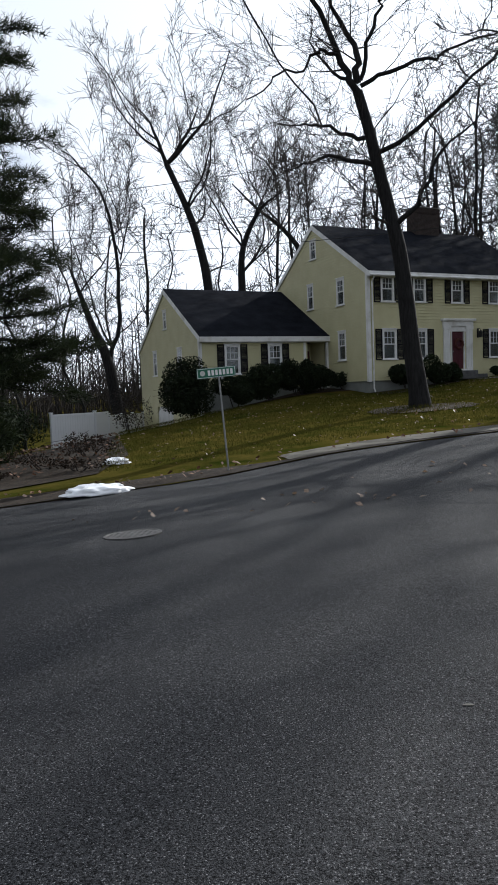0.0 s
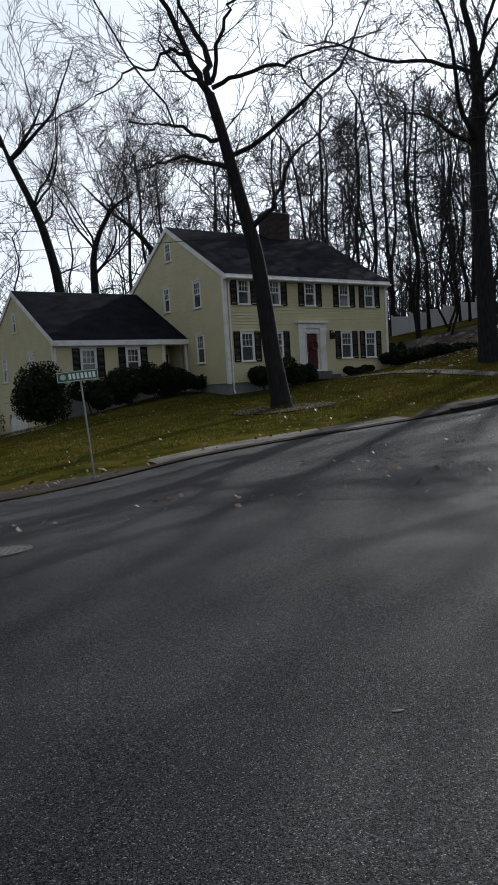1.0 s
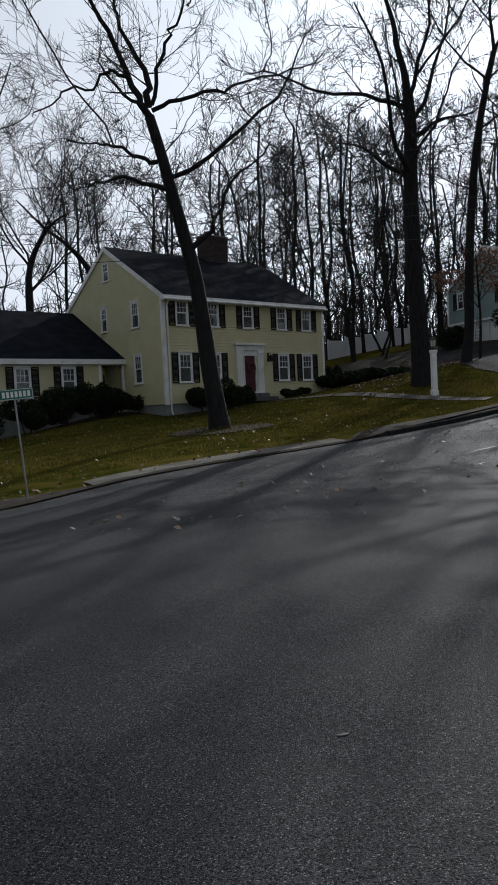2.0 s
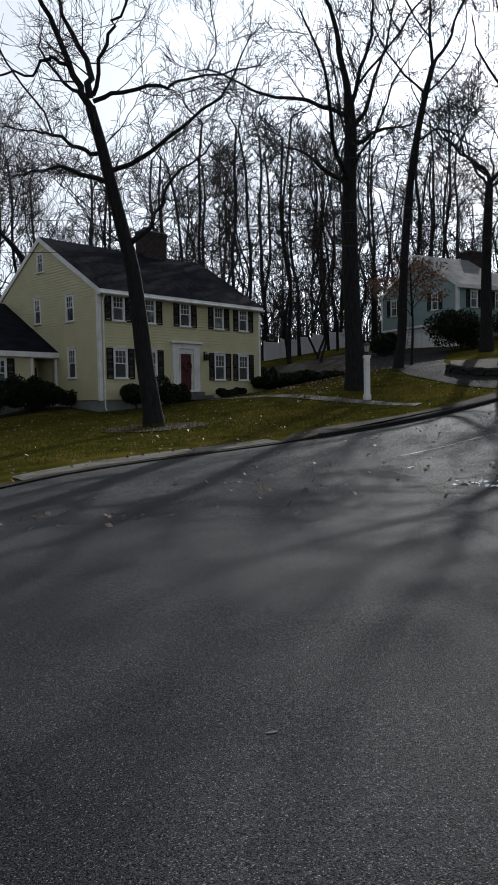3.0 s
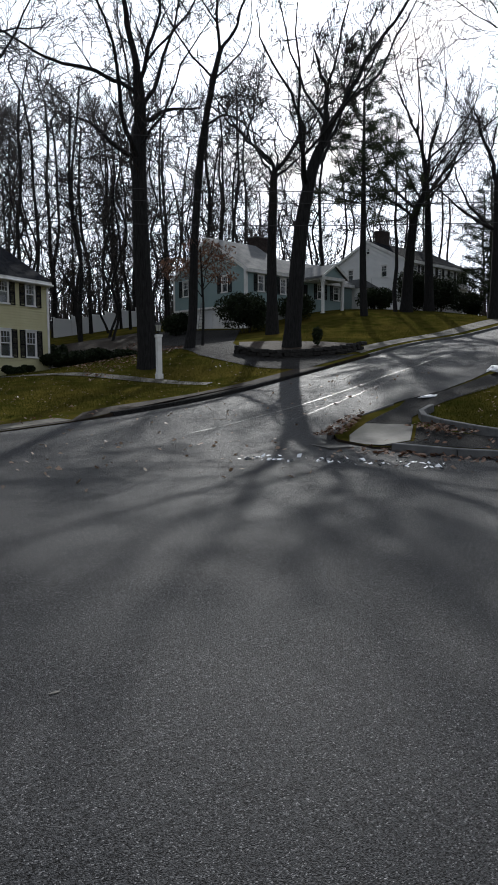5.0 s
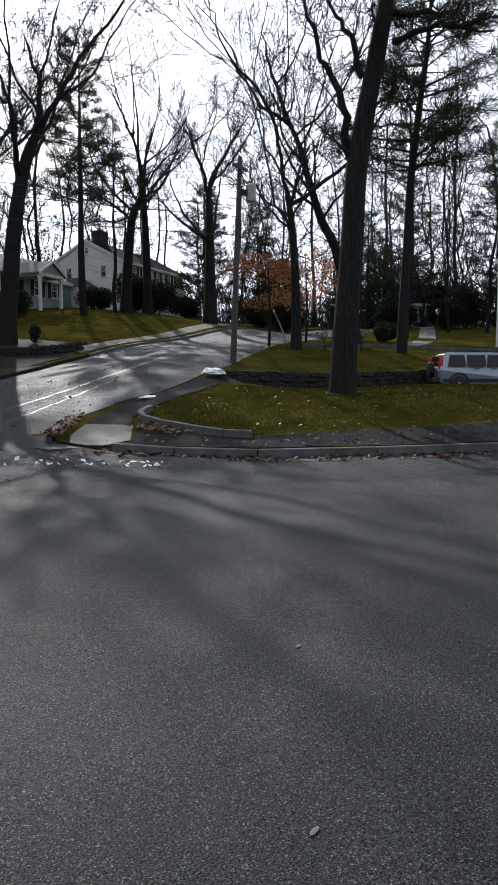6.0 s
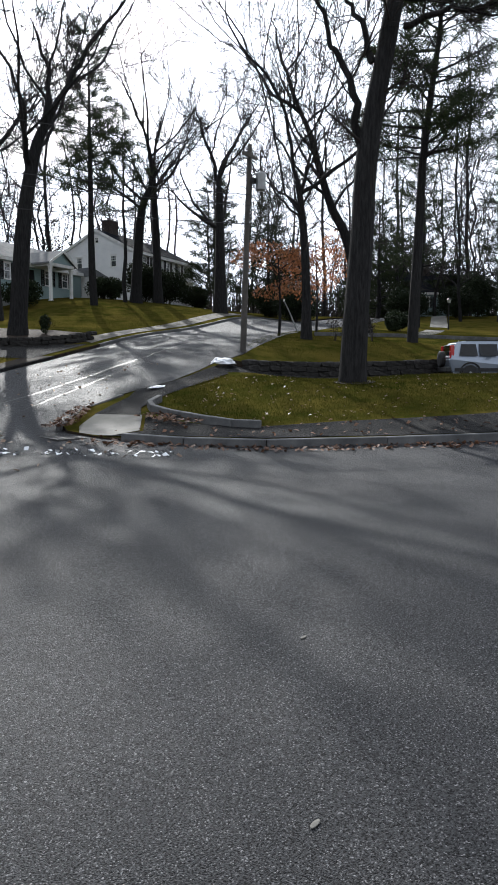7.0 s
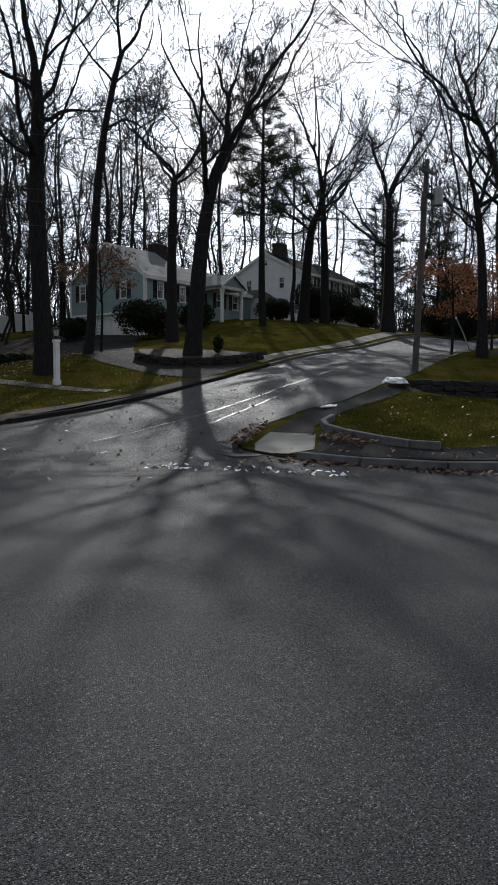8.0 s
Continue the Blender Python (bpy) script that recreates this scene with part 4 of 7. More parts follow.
# the white house beyond it
H3 = thing("house", house_pose(55.2, 51.03, 9.3), "white two-storey clapboard house with black shutters and dark roof", "house")
F3 = [(u, 12.38, 0.8, 1.24) for u in (1.95, 3.85, 6.55, 9.0, 11.0)] + [(2.4, 9.6, 0.85, 1.4), (6.8, 9.7, 0.85, 1.4), (10.8, 9.7, 0.85, 1.4)]
L3 = [(2.38, 12.4, 0.8, 1.24), (6.6, 12.4, 0.8, 1.24), (2.9, 9.6, 0.8, 1.4), (4.4, 14.6, 0.6, 0.7)]
box_shell(H3, 0, 12.3, 0, 9.0, 13.33, 15.6, 8.0, WHITEBOARD, F3, L3, [], 0.13)
for w in F3:
    window(H3, FRONT, *w, curtain=False)
for w in L3:
    window(H3, left_wall(0), -w[0], *w[1:], shutters=(False, False), curtain=False)
gable_roof(H3, 0, 12.3, 0, 9.0, 13.33, 15.6, over=0.3, end=0.15)
part("belt_course", boxes((4.8, 12.4, -0.25, -0.03, 11.25, 11.45)), WHITE, H3)
part("foundation", boxes((0.05, 12.2, 0.05, 8.9, 6.8, 8.0)), FOUNDATION, H3)
chimney(H3, 2.6, 4.5, 1.5, 0.9, 14.8, 16.9)

# a low ranch house far up the hill
H4 = thing("house", house_pose(84.5, 34.0, -58), "low dark-roofed ranch house behind a front lawn", "house")
z4 = level(86, 29)
F4 = [(2.2, z4 + 2.0, 1.2, 1.3), (6.5, z4 + 2.0, 1.6, 1.3)]
box_shell(H4, 0, 9.5, 0, 8, z4 + 3.2, z4 + 5.6, z4 + 0.3, GREYGREEN, F4, [], [], 0.15)
for w in F4:
    window(H4, FRONT, *w, curtain=False)
gable_roof(H4, 0, 9.5, 0, 8, z4 + 3.2, z4 + 5.6, over=0.4, end=0.3)
part("foundation", boxes((0.05, 9.4, 0.05, 7.9, z4 - 1.5, z4 + 0.3)), FOUNDATION, H4)
chimney(H4, 3.0, 4.0, 0.9, 0.8, z4 + 5, z4 + 7.0)

# the blue-grey house whose corner shows beyond the drive
H5 = thing("house", house_pose(48.9, 12.9, -77), "blue-grey clapboard house with white corner boards", "house")
z5 = level(49, 12)
box_shell(H5, 0, 11, 0, 8, z5 + 5.9, z5 + 8.4, z5 + 0.4, BLUEBOARD, [(3.0, z5 + 4.6, 0.9, 1.4), (3.0, z5 + 2.0, 0.9, 1.4)], [], [])
for zz in (4.6, 2.0):
    window(H5, FRONT, 3.0, z5 + zz, 0.9, 1.4, curtain=False)
gable_roof(H5, 0, 11, 0, 8, z5 + 5.9, z5 + 8.4, over=0.3, end=0.2)
corner_boards(H5, 0, 11, 0, 8, z5 + 0.3, z5 + 5.9, 0.18)
part("foundation", boxes((0.05, 10.9, 0.05, 7.9, z5 - 1.5, z5 + 0.4)), FOUNDATION, H5)
# ---- trees ----
def tubes(name, branches, material, parent, label=""):
    """Round bars for many branches in one mesh; a branch is (points, radii)."""
    verts, faces, n = [], [], 0
    for pts, rad in branches:
        pts, rad = np.asarray(pts, float), np.asarray(rad, float)
        k = 9 if rad[0] > 0.12 else 6 if rad[0] > 0.05 else 4 if rad[0] > 0.025 else 3
        d = np.gradient(pts, axis=0)
        d /= np.linalg.norm(d, axis=1, keepdims=True) + 1e-9
        ref = np.array([0.3, 0.9, 0.1]) if abs(d[0, 2]) > 0.7 else np.array([0.1, 0.2, 1.0])
        a = np.cross(d, ref)
        a /= np.linalg.norm(a, axis=1, keepdims=True) + 1e-9
        b = np.cross(d, a)
        ang = np.arange(k) * math.tau / k
        ring = pts[:, None] + (a[:, None] * np.cos(ang)[None, :, None] + b[:, None] * np.sin(ang)[None, :, None]) * rad[:, None, None]
        verts.append(ring.reshape(-1, 3))
        m = len(pts)
        i, j = np.meshgrid(np.arange(m - 1), np.arange(k), indexing="ij")
        q = np.stack([i * k + j, i * k + (j + 1) % k, (i + 1) * k + (j + 1) % k, (i + 1) * k + j], -1).reshape(-1, 4) + n
        faces.append(q)
        n += m * k
    v, f = np.concatenate(verts), np.concatenate(faces)
    me = bpy.data.meshes.new(name)
    me.vertices.add(len(v))
    me.vertices.foreach_set("co", v.ravel())
    me.loops.add(f.size)
    me.loops.foreach_set("vertex_index", f.ravel())
    me.polygons.add(len(f))
    me.polygons.foreach_set("loop_start", np.arange(0, f.size, 4))
    me.update(calc_edges=True)
    me.shade_smooth()
    return link_mesh(name, me, material, parent, label)


TWIG_LEAST = 0.016


def wander(rng, start, way, length, n, bend, lift):
    pts, p, d = [np.array(start)], np.array(start, float), np.array(way, float)
    for _ in range(n):
        d = d + rng.normal(0, bend, 3) + (0, 0, lift)
        d /= np.linalg.norm(d)
        p = p + d * length / n
        pts.append(p.copy())
    return np.array(pts)


def shoots(rng, branch, count, ratio, spread, lift, first=0.25, bend=0.11, thin=0.5, least=0.0):
    """Side shoots of a branch."""
    pts, rad = branch
    seg = np.linalg.norm(np.diff(pts, axis=0), axis=1)
    total = seg.sum()
    cum = np.r_[0, np.cumsum(seg)] / total
    out = []
    for i in range(count):
        t = first + (1 - first) * (i + rng.uniform(0.1, 0.9)) / count
        k = min(np.searchsorted(cum, t) - 1, len(pts) - 2)
        k = max(k, 0)
        f = (t - cum[k]) / max(cum[k + 1] - cum[k], 1e-6)
        p = pts[k] + (pts[k + 1] - pts[k]) * f
        r = rad[k] + (rad[k + 1] - rad[k]) * f
        d = (pts[k + 1] - pts[k]) / max(seg[k], 1e-6)
        side = rng.normal(0, 1, 3)
        side -= d * (side @ d)
        side /= np.linalg.norm(side) + 1e-9
        a = rng.uniform(*spread)
        way = d * math.cos(a) + side * math.sin(a)
        length = max(total * ratio * (1.15 - 0.65 * t) * rng.uniform(0.6, 1.25), least)
        n = 5 if length > 2.5 else 3 if length > 1.3 else 2
        q = wander(rng, p, way, length, n, bend, lift)
        r0 = max(r * thin * rng.uniform(0.7, 1.0), TWIG_LEAST)
        out.append((q, np.linspace(r0, max(r0 * 0.3, TWIG_LEAST * 0.6), len(q))))
    return out


def smooth_path(pts, per=3):
    pts = np.array(pts, float)
    p = np.vstack([2 * pts[0] - pts[1], pts, 2 * pts[-1] - pts[-2]])
    out = []
    for i in range(1, len(p) - 2):
        for s in np.arange(per) / per:
            a, b, c, d = p[i - 1], p[i], p[i + 1], p[i + 2]
            out.append(0.5 * (2 * b + (c - a) * s + (2 * a - 5 * b + 4 * c - d) * s * s + (3 * b - a - 3 * c + d) * s ** 3))
    out.append(p[-2])
    return np.array(out)


def bare_tree(name, limbs, girth, seed, label, fine=(11, 7, 5), flare=1.3, group="", sub=0.42, tips=(0.5, 0.09), taper=0.9):
    """A leafless tree from the lines of its trunk and main limbs."""
    rng = np.random.default_rng(seed)
    base = np.array(limbs[0][0], float)
    root = thing(name, Matrix.Translation(base), label, "tree", group)
    wood, twigs = [], []
    trunk = smooth_path(limbs[0])
    trunk[0, 2] -= 0.3
    h = np.linspace(0, 1, len(trunk))
    has_limbs = len(limbs) > 1
    forked = has_limbs and any(math.dist(b[0], limbs[0][-1]) < 0.6 for b in limbs[1:])
    rad = girth * (1 - (tips[0] if forked else taper) * h)
    rise = trunk[:, 2] - trunk[0, 2]
    rad = rad * (1 + (flare - 1) * np.exp(-rise / 0.5)) + rng.normal(0, 0.012, len(rad)) * girth
    wood.append((trunk, rad))
    for limb in limbs[1:]:
        line = smooth_path(limb)
        line[1:-1] += rng.normal(0, 0.05, (len(line) - 2, 3))
        depth = np.cumsum(rng.normal(0, 0.12, len(line)))     # limbs also reach towards and away
        aside = np.array([0.55, 0.83, 0]) * (depth - depth[0])[:, None]
        line = line + aside
        near_d, r0 = 1e9, 0.1
        for k, (pts, rr) in enumerate(wood):
            dist = np.linalg.norm(pts - line[0], axis=1)
            near_i = int(np.argmin(dist))
            if dist[near_i] < near_d - 0.05:
                near_d = dist[near_i]
                r0 = rr[near_i] * ((0.75 if near_i > len(trunk) - 3 else 0.42) if k == 0 else 0.62)
        r0 = max(r0, 0.035)
        wood.append((line, np.linspace(r0, max(r0 * 0.22, 0.02), len(line))))
    heads = wood[1:] if has_limbs else [wood[0]]
    level2 = []
    for b in heads:
        level2 += shoots(rng, b, fine[0], sub, (0.45, 1.0), 0.07, 0.12, thin=0.38)
    level2 += shoots(rng, wood[0], 4, 0.16, (0.8, 1.3), 0.06, 0.5, thin=0.25)
    level3 = []
    for b in level2:
        level3 += shoots(rng, b, fine[1], 0.58, (0.45, 0.95), 0.06, 0.2, least=0.9)
    level4 = []
    for b in level3:
        level4 += shoots(rng, b, fine[2], 0.62, (0.4, 0.9), 0.06, 0.25, least=0.6)
    off = base
    local = lambda some: [(p - off, r) for p, r in some]  # noqa: E731
    tubes("trunk", local(wood), BARK, root)
    tubes("crown", local(level2 + level3 + level4), TWIG, root, "bare twigs")
    return root


TREE_LINES = {
    "front": [
        [(6.15, 27.2, 0.8), (6.0, 27.2, 2.0), (5.85, 27.3, 3.3), (5.7, 27.3, 4.9), (5.5, 27.3, 6.5), (5.2, 27.4, 7.9), (4.85, 27.4, 9.4), (4.55, 27.5, 10.8), (4.2, 27.5, 12.1)],
        [(4.2, 27.5, 12.1), (3.7, 27.6, 13.2), (3.1, 27.6, 14.6), (2.6, 27.6, 15.6), (2.2, 27.7, 17.0), (1.9, 27.7, 18.6)],
        [(4.2, 27.5, 12.4), (4.1, 27.5, 13.5), (3.6, 27.6, 14.6), (3.2, 27.6, 15.6), (3.1, 27.6, 16.9)],
        [(4.3, 27.5, 12.5), (4.8, 27.4, 13.5), (5.2, 27.4, 14.4), (5.5, 27.3, 15.1), (5.9, 27.2, 16.4), (6.1, 27.2, 17.8)],
        [(4.4, 27.5, 10.5), (3.7, 27.6, 10.7), (2.9, 27.6, 11.0), (2.2, 27.7, 11.2), (1.3, 27.7, 11.2)],
        [(4.3, 27.5, 12.3), (5.5, 27.3, 12.6), (6.7, 27.1, 12.8), (7.4, 26.9, 12.9), (8.9, 26.5, 13.2), (10.2, 26.1, 13.5)],
        [(3.6, 27.6, 13.4), (3.1, 27.6, 13.6), (2.6, 27.6, 13.6), (2.1, 27.7, 13.2), (1.3, 27.7, 13.1), (0.6, 27.7, 12.6), (-0.1, 27.7, 12.1)],
        [(5.4, 27.3, 7.3), (6.2, 27.2, 8.0), (6.9, 27.0, 9.1), (7.5, 26.9, 9.9), (8.5, 26.6, 11.0)],
        [(4.7, 27.4, 9.5), (3.5, 27.6, 9.9), (2.4, 27.7, 9.8), (1.4, 27.7, 9.6)]],
    "oak": [
        [(16.5, 31.2, 2.1), (16.4, 31.2, 4.5), (16.3, 31.3, 8.4), (16.3, 31.3, 11.5), (16.4, 31.3, 13.8), (16.3, 31.3, 15.3)],
        [(16.3, 31.3, 15.2), (16.1, 31.4, 16.6), (15.9, 31.5, 17.9), (15.6, 31.7, 19.4), (15.2, 31.8, 20.9), (15.1, 31.9, 22.9)],
        [(16.4, 31.2, 15.1), (16.8, 31.0, 16.6), (17.2, 30.8, 18.3), (17.3, 30.8, 19.8), (17.5, 30.6, 21.8)],
        [(16.3, 31.3, 14.5), (15.3, 31.8, 15.1), (14.2, 32.3, 15.5), (12.9, 32.8, 15.7), (11.9, 33.2, 16.1), (10.7, 33.5, 16.7), (9.5, 33.9, 16.7)],
        [(16.6, 31.1, 15.8), (18.0, 30.3, 17.5), (18.9, 29.8, 18.7), (19.8, 29.2, 19.6), (20.6, 28.7, 20.7)],
        [(16.4, 31.3, 11.5), (15.2, 31.8, 12.3), (14.3, 32.2, 13.1), (13.4, 32.6, 13.3)],
        [(16.4, 31.2, 13.3), (17.6, 30.6, 13.9), (18.7, 29.9, 14.0)]],
    "drive": [
        [(21.2, 35.4, 3.3), (21.4, 35.3, 5.0), (21.5, 35.2, 8.7), (21.8, 35.1, 12.6), (22.1, 34.9, 15.2), (22.5, 34.6, 17.6), (22.8, 34.4, 19.0)],
        [(22.8, 34.4, 19.0), (22.7, 34.5, 21.1), (22.7, 34.5, 22.8), (22.6, 34.6, 24.6)],
        [(22.8, 34.4, 18.9), (23.4, 34.0, 20.1), (23.9, 33.7, 21.5), (24.3, 33.4, 22.6), (24.6, 33.2, 24.0)],
        [(22.1, 34.9, 15.2), (23.1, 34.2, 15.8), (24.1, 33.6, 15.1), (25.0, 32.9, 14.1)]],
    "island": [
        [(23.7, 29.6, 3.1), (23.9, 29.4, 6.4), (24.1, 29.2, 9.2), (24.5, 28.9, 11.7), (24.8, 28.6, 12.9)],
        [(24.8, 28.6, 12.9), (25.4, 28.1, 14.3), (25.9, 27.6, 15.5), (26.7, 26.8, 17.4), (27.7, 25.8, 19.2), (28.1, 25.4, 20.5)],
        [(24.3, 29.1, 10.8), (24.2, 29.2, 13.3), (24.0, 29.3, 14.6), (23.5, 29.7, 15.9), (22.7, 30.3, 17.7), (22.4, 30.5, 19.5)],
        [(24.8, 28.6, 12.9), (25.1, 28.4, 14.9), (24.9, 28.5, 16.5), (24.6, 28.8, 17.6)]],
    "lawn": [
        [(30.8, 40.5, 4.7), (30.8, 40.5, 10.0), (30.9, 40.4, 14.4), (31.0, 40.4, 15.5)],
        [(31.0, 40.4, 15.5), (30.4, 40.8, 16.7), (29.5, 41.4, 17.6), (28.5, 42.1, 18.8), (27.3, 42.9, 20.1)],
        [(31.0, 40.3, 15.5), (31.9, 39.7, 16.8), (32.5, 39.2, 18.1), (32.9, 38.8, 18.7), (33.7, 38.1, 19.6)]],
    "verge": [
        [(46.3, 42.6, 6.3), (46.4, 42.5, 10.0), (46.7, 42.2, 14.6), (47.1, 41.7, 16.2)],
        [(47.1, 41.7, 16.2), (47.3, 41.5, 18.3), (47.1, 41.8, 20.5), (46.3, 42.6, 23.1), (45.7, 43.2, 25.3)],
        [(47.2, 41.6, 16.9), (48.3, 40.4, 19.4), (49.5, 38.9, 20.6)]],
    "verge two": [
        [(50.6, 43.9, 6.9), (50.5, 43.9, 12.1), (50.4, 44.0, 16.0), (50.4, 44.1, 18.4)],
        [(50.4, 44.1, 18.4), (50.6, 43.9, 21.7), (51.1, 43.3, 24.2)],
        [(50.4, 44.0, 17.4), (51.7, 42.6, 19.9), (52.9, 41.0, 22.8)]],
    "bend": [
        [(49.2, 36.0, 6.1), (49.2, 36.0, 11.2), (49.1, 36.0, 16.1)],
        [(49.1, 36.0, 16.1), (49.0, 36.3, 17.9), (48.3, 37.1, 20.5), (48.0, 37.5, 22.2)],
        [(49.1, 36.0, 16.1), (49.2, 35.9, 17.4), (49.9, 35.0, 19.6), (50.5, 34.0, 21.4), (51.0, 33.3, 22.7)]],
    "leafy": [
        [(32.1, 18.3, 2.9), (32.0, 18.3, 6.0), (32.0, 18.5, 8.7), (31.8, 18.7, 10.6)],
        [(31.8, 18.7, 10.6), (31.6, 19.1, 12.1), (31.3, 19.5, 14.2), (30.7, 20.5, 15.8), (30.1, 21.4, 17.1), (29.8, 21.8, 18.6), (29.3, 22.5, 19.6)],
        [(31.9, 18.6, 10.0), (32.1, 18.2, 11.6), (32.4, 17.7, 12.9)]],
    "leaning": [
        [(37.1, 17.3, 3.3), (36.8, 17.8, 5.9), (36.5, 18.4, 8.6), (36.2, 19.1, 10.1), (35.9, 19.7, 12.1), (35.6, 20.1, 13.9)],
        [(35.6, 20.1, 13.9), (35.2, 20.9, 15.4), (34.6, 21.9, 16.2), (33.9, 22.9, 18.0), (33.6, 23.4, 19.4), (32.7, 24.6, 21.3)],
        [(35.7, 19.9, 13.4), (35.0, 21.1, 16.5), (34.9, 21.4, 18.2), (34.5, 21.9, 19.9)]],
    "corner": [
        [(20.5, 10.2, 1.2), (20.5, 10.1, 3.2), (20.6, 10.0, 5.4), (20.6, 9.9, 7.5), (20.7, 9.7, 9.1), (20.8, 9.5, 10.3), (20.9, 9.2, 12.1), (21.0, 9.0, 13.3)],
        [(20.6, 10.0, 7.8), (20.4, 10.3, 9.1), (20.3, 10.6, 10.1), (20.1, 10.9, 10.8), (19.9, 11.4, 11.8), (19.7, 11.7, 12.7)],
        [(20.7, 9.8, 10.3), (20.5, 10.1, 11.3), (20.3, 10.5, 12.1), (20.1, 10.9, 12.7)],
        [(20.9, 9.2, 12.1), (21.3, 8.2, 11.9), (21.6, 7.3, 11.5), (21.9, 6.4, 11.5)],
        [(21.0, 9.0, 11.2), (21.3, 8.3, 11.4), (21.5, 7.6, 11.4), (21.9, 6.6, 11.1)]],
    "back left": [
        [(-9.3, 47.6, -1.2), (-9.9, 47.4, 3.5), (-10.8, 47.2, 6.0), (-11.5, 47.0, 8.2), (-12.1, 46.8, 10.0)],
        [(-9.9, 47.4, 3.5), (-9.1, 47.6, 6.7), (-8.9, 47.6, 10.7), (-9.4, 47.5, 13.9), (-10.8, 47.2, 16.0), (-11.8, 47.0, 17.0)],
        [(-8.9, 47.6, 10.3), (-8.3, 47.8, 13.9), (-8.4, 47.8, 16.4)]],
    "behind wing": [
        [(-3.3, 52.5, 0.0), (-3.7, 52.5, 8.5), (-4.3, 52.4, 12.2), (-5.0, 52.3, 14.5), (-6.3, 52.2, 17.6)],
        [(-6.3, 52.2, 17.6), (-7.1, 52.0, 19.9), (-8.2, 51.9, 21.5)],
        [(-6.3, 52.2, 17.6), (-4.8, 52.4, 19.9), (-4.0, 52.4, 21.5)]],
    "behind wing two": [
        [(-1.5, 55.6, 0.0), (-1.5, 55.6, 8.8), (-1.3, 55.6, 12.3), (0.1, 55.7, 15.1), (1.8, 55.7, 16.3)],
        [(-1.3, 55.6, 12.3), (-2.5, 55.6, 15.2), (-4.0, 55.5, 18.1)],
        [(-1.3, 55.6, 10.6), (0.4, 55.7, 12.6), (0.5, 55.7, 15.5)]],
    "behind gable": [
        [(3.2, 56.6, 1.0), (3.2, 56.6, 6.5), (3.1, 56.6, 11.5), (1.7, 56.7, 13.8), (-0.2, 56.7, 15.4), (-2.0, 56.6, 17.3)],
        [(3.1, 56.6, 11.5), (4.7, 56.6, 13.2), (4.6, 56.6, 15.5)]],
}
GIRTH = {"front": 0.36, "oak": 0.46, "drive": 0.27, "island": 0.46, "lawn": 0.40, "verge": 0.5, "verge two": 0.42, "bend": 0.55, "leafy": 0.26, "leaning": 0.32, "corner": 0.40, "back left": 0.45,
         "behind wing": 0.38, "behind wing two": 0.40, "behind gable": 0.36}
SPARE_LIMBS = {"oak": 9, "front": 5, "bend": 12, "verge": 11, "verge two": 10, "lawn": 9, "island": 9, "leafy": 10, "leaning": 10, "drive": 6, "back left": 8, "behind wing": 9, "behind wing two": 9, "behind gable": 8}


def more_limbs(limbs, count, seed):
    """Further limbs that leave the upper trunk and the forks all round."""
    rng = np.random.default_rng(seed)
    stems = [smooth_path(limb) for limb in limbs]
    out = []
    for k in range(count):
        stem = stems[k % len(stems)]
        low = int(len(stem) * (0.6 if k % len(stems) == 0 else 0.1))
        p = stem[rng.integers(low, max(low + 1, len(stem) - 2))]
        a = k * 2.4 + rng.uniform(-0.5, 0.5)
        reach, rise = rng.uniform(2.4, 5.6), rng.uniform(3.4, 8.6)
        d = np.array([math.cos(a), math.sin(a), 0])
        out.append([tuple(p), tuple(p + d * reach * 0.42 + (0, 0, rise * 0.25)), tuple(p + d * reach * 0.75 + rng.normal(0, 0.25, 3) + (0, 0, rise * 0.6)), tuple(p + d * reach + rng.normal(0, 0.3, 3) + (0, 0, rise))])
    return limbs + out


for i, (key, limbs) in enumerate(TREE_LINES.items()):
    TWIG_LEAST = 0.010 if key in ("front", "corner") else 0.015
    limbs = more_limbs(limbs, SPARE_LIMBS.get(key, 0), 900 + i)
    first = list(limbs[0][0])
    first[2] = level(first[0], first[1]) + 0.1
    bare_tree("oak_tree" if key in ("oak", "corner", "leafy") else "tree", [[tuple(first)] + limbs[0][1:]] + limbs[1:], GIRTH[key], 10 + i, "tall bare deciduous tree with dark grey bark", fine=(9, 6, 4) if key == "front" else (8, 6, 4) if key == "oak" else (8, 5, 4) if key in SPARE_LIMBS else (9, 6, 4), taper=0.45 if key == "corner" else 0.9, flare=1.12 if key == "corner" else 1.3)



# woods: a few bare trees, each set out many times
def wood_tree(seed, height, girth, lean):
    rng = np.random.default_rng(seed)
    trunk = [(0, 0, 0)]
    for k in range(1, 7):
        trunk.append((lean[0] * k / 6 + rng.normal(0, 0.3), lean[1] * k / 6 + rng.normal(0, 0.3), height * 0.82 * k / 6))
    limbs = [trunk]
    for i in range(9):
        k = 1 + int(i * 6 / 9)
        p = np.array(trunk[min(k, 6)], float)
        a = i * 2.4 + rng.uniform(-0.4, 0.4)
        out, up = rng.uniform(1.8, 4.6), rng.uniform(2.2, 6.5)
        d = np.array([math.cos(a), math.sin(a), 0])
        limbs.append([tuple(p), tuple(p + d * out * 0.45 + rng.normal(0, 0.25, 3) + (0, 0, up * 0.3)), tuple(p + d * out * 0.8 + rng.normal(0, 0.3, 3) + (0, 0, up * 0.6)), tuple(p + d * out + rng.normal(0, 0.4, 3) + (0, 0, up))])
    return bare_tree("tree", limbs, girth, seed, "slender bare woodland tree with grey-brown bark", fine=(5, 4, 2), flare=1.25, group="trees of the woods", sub=0.5)


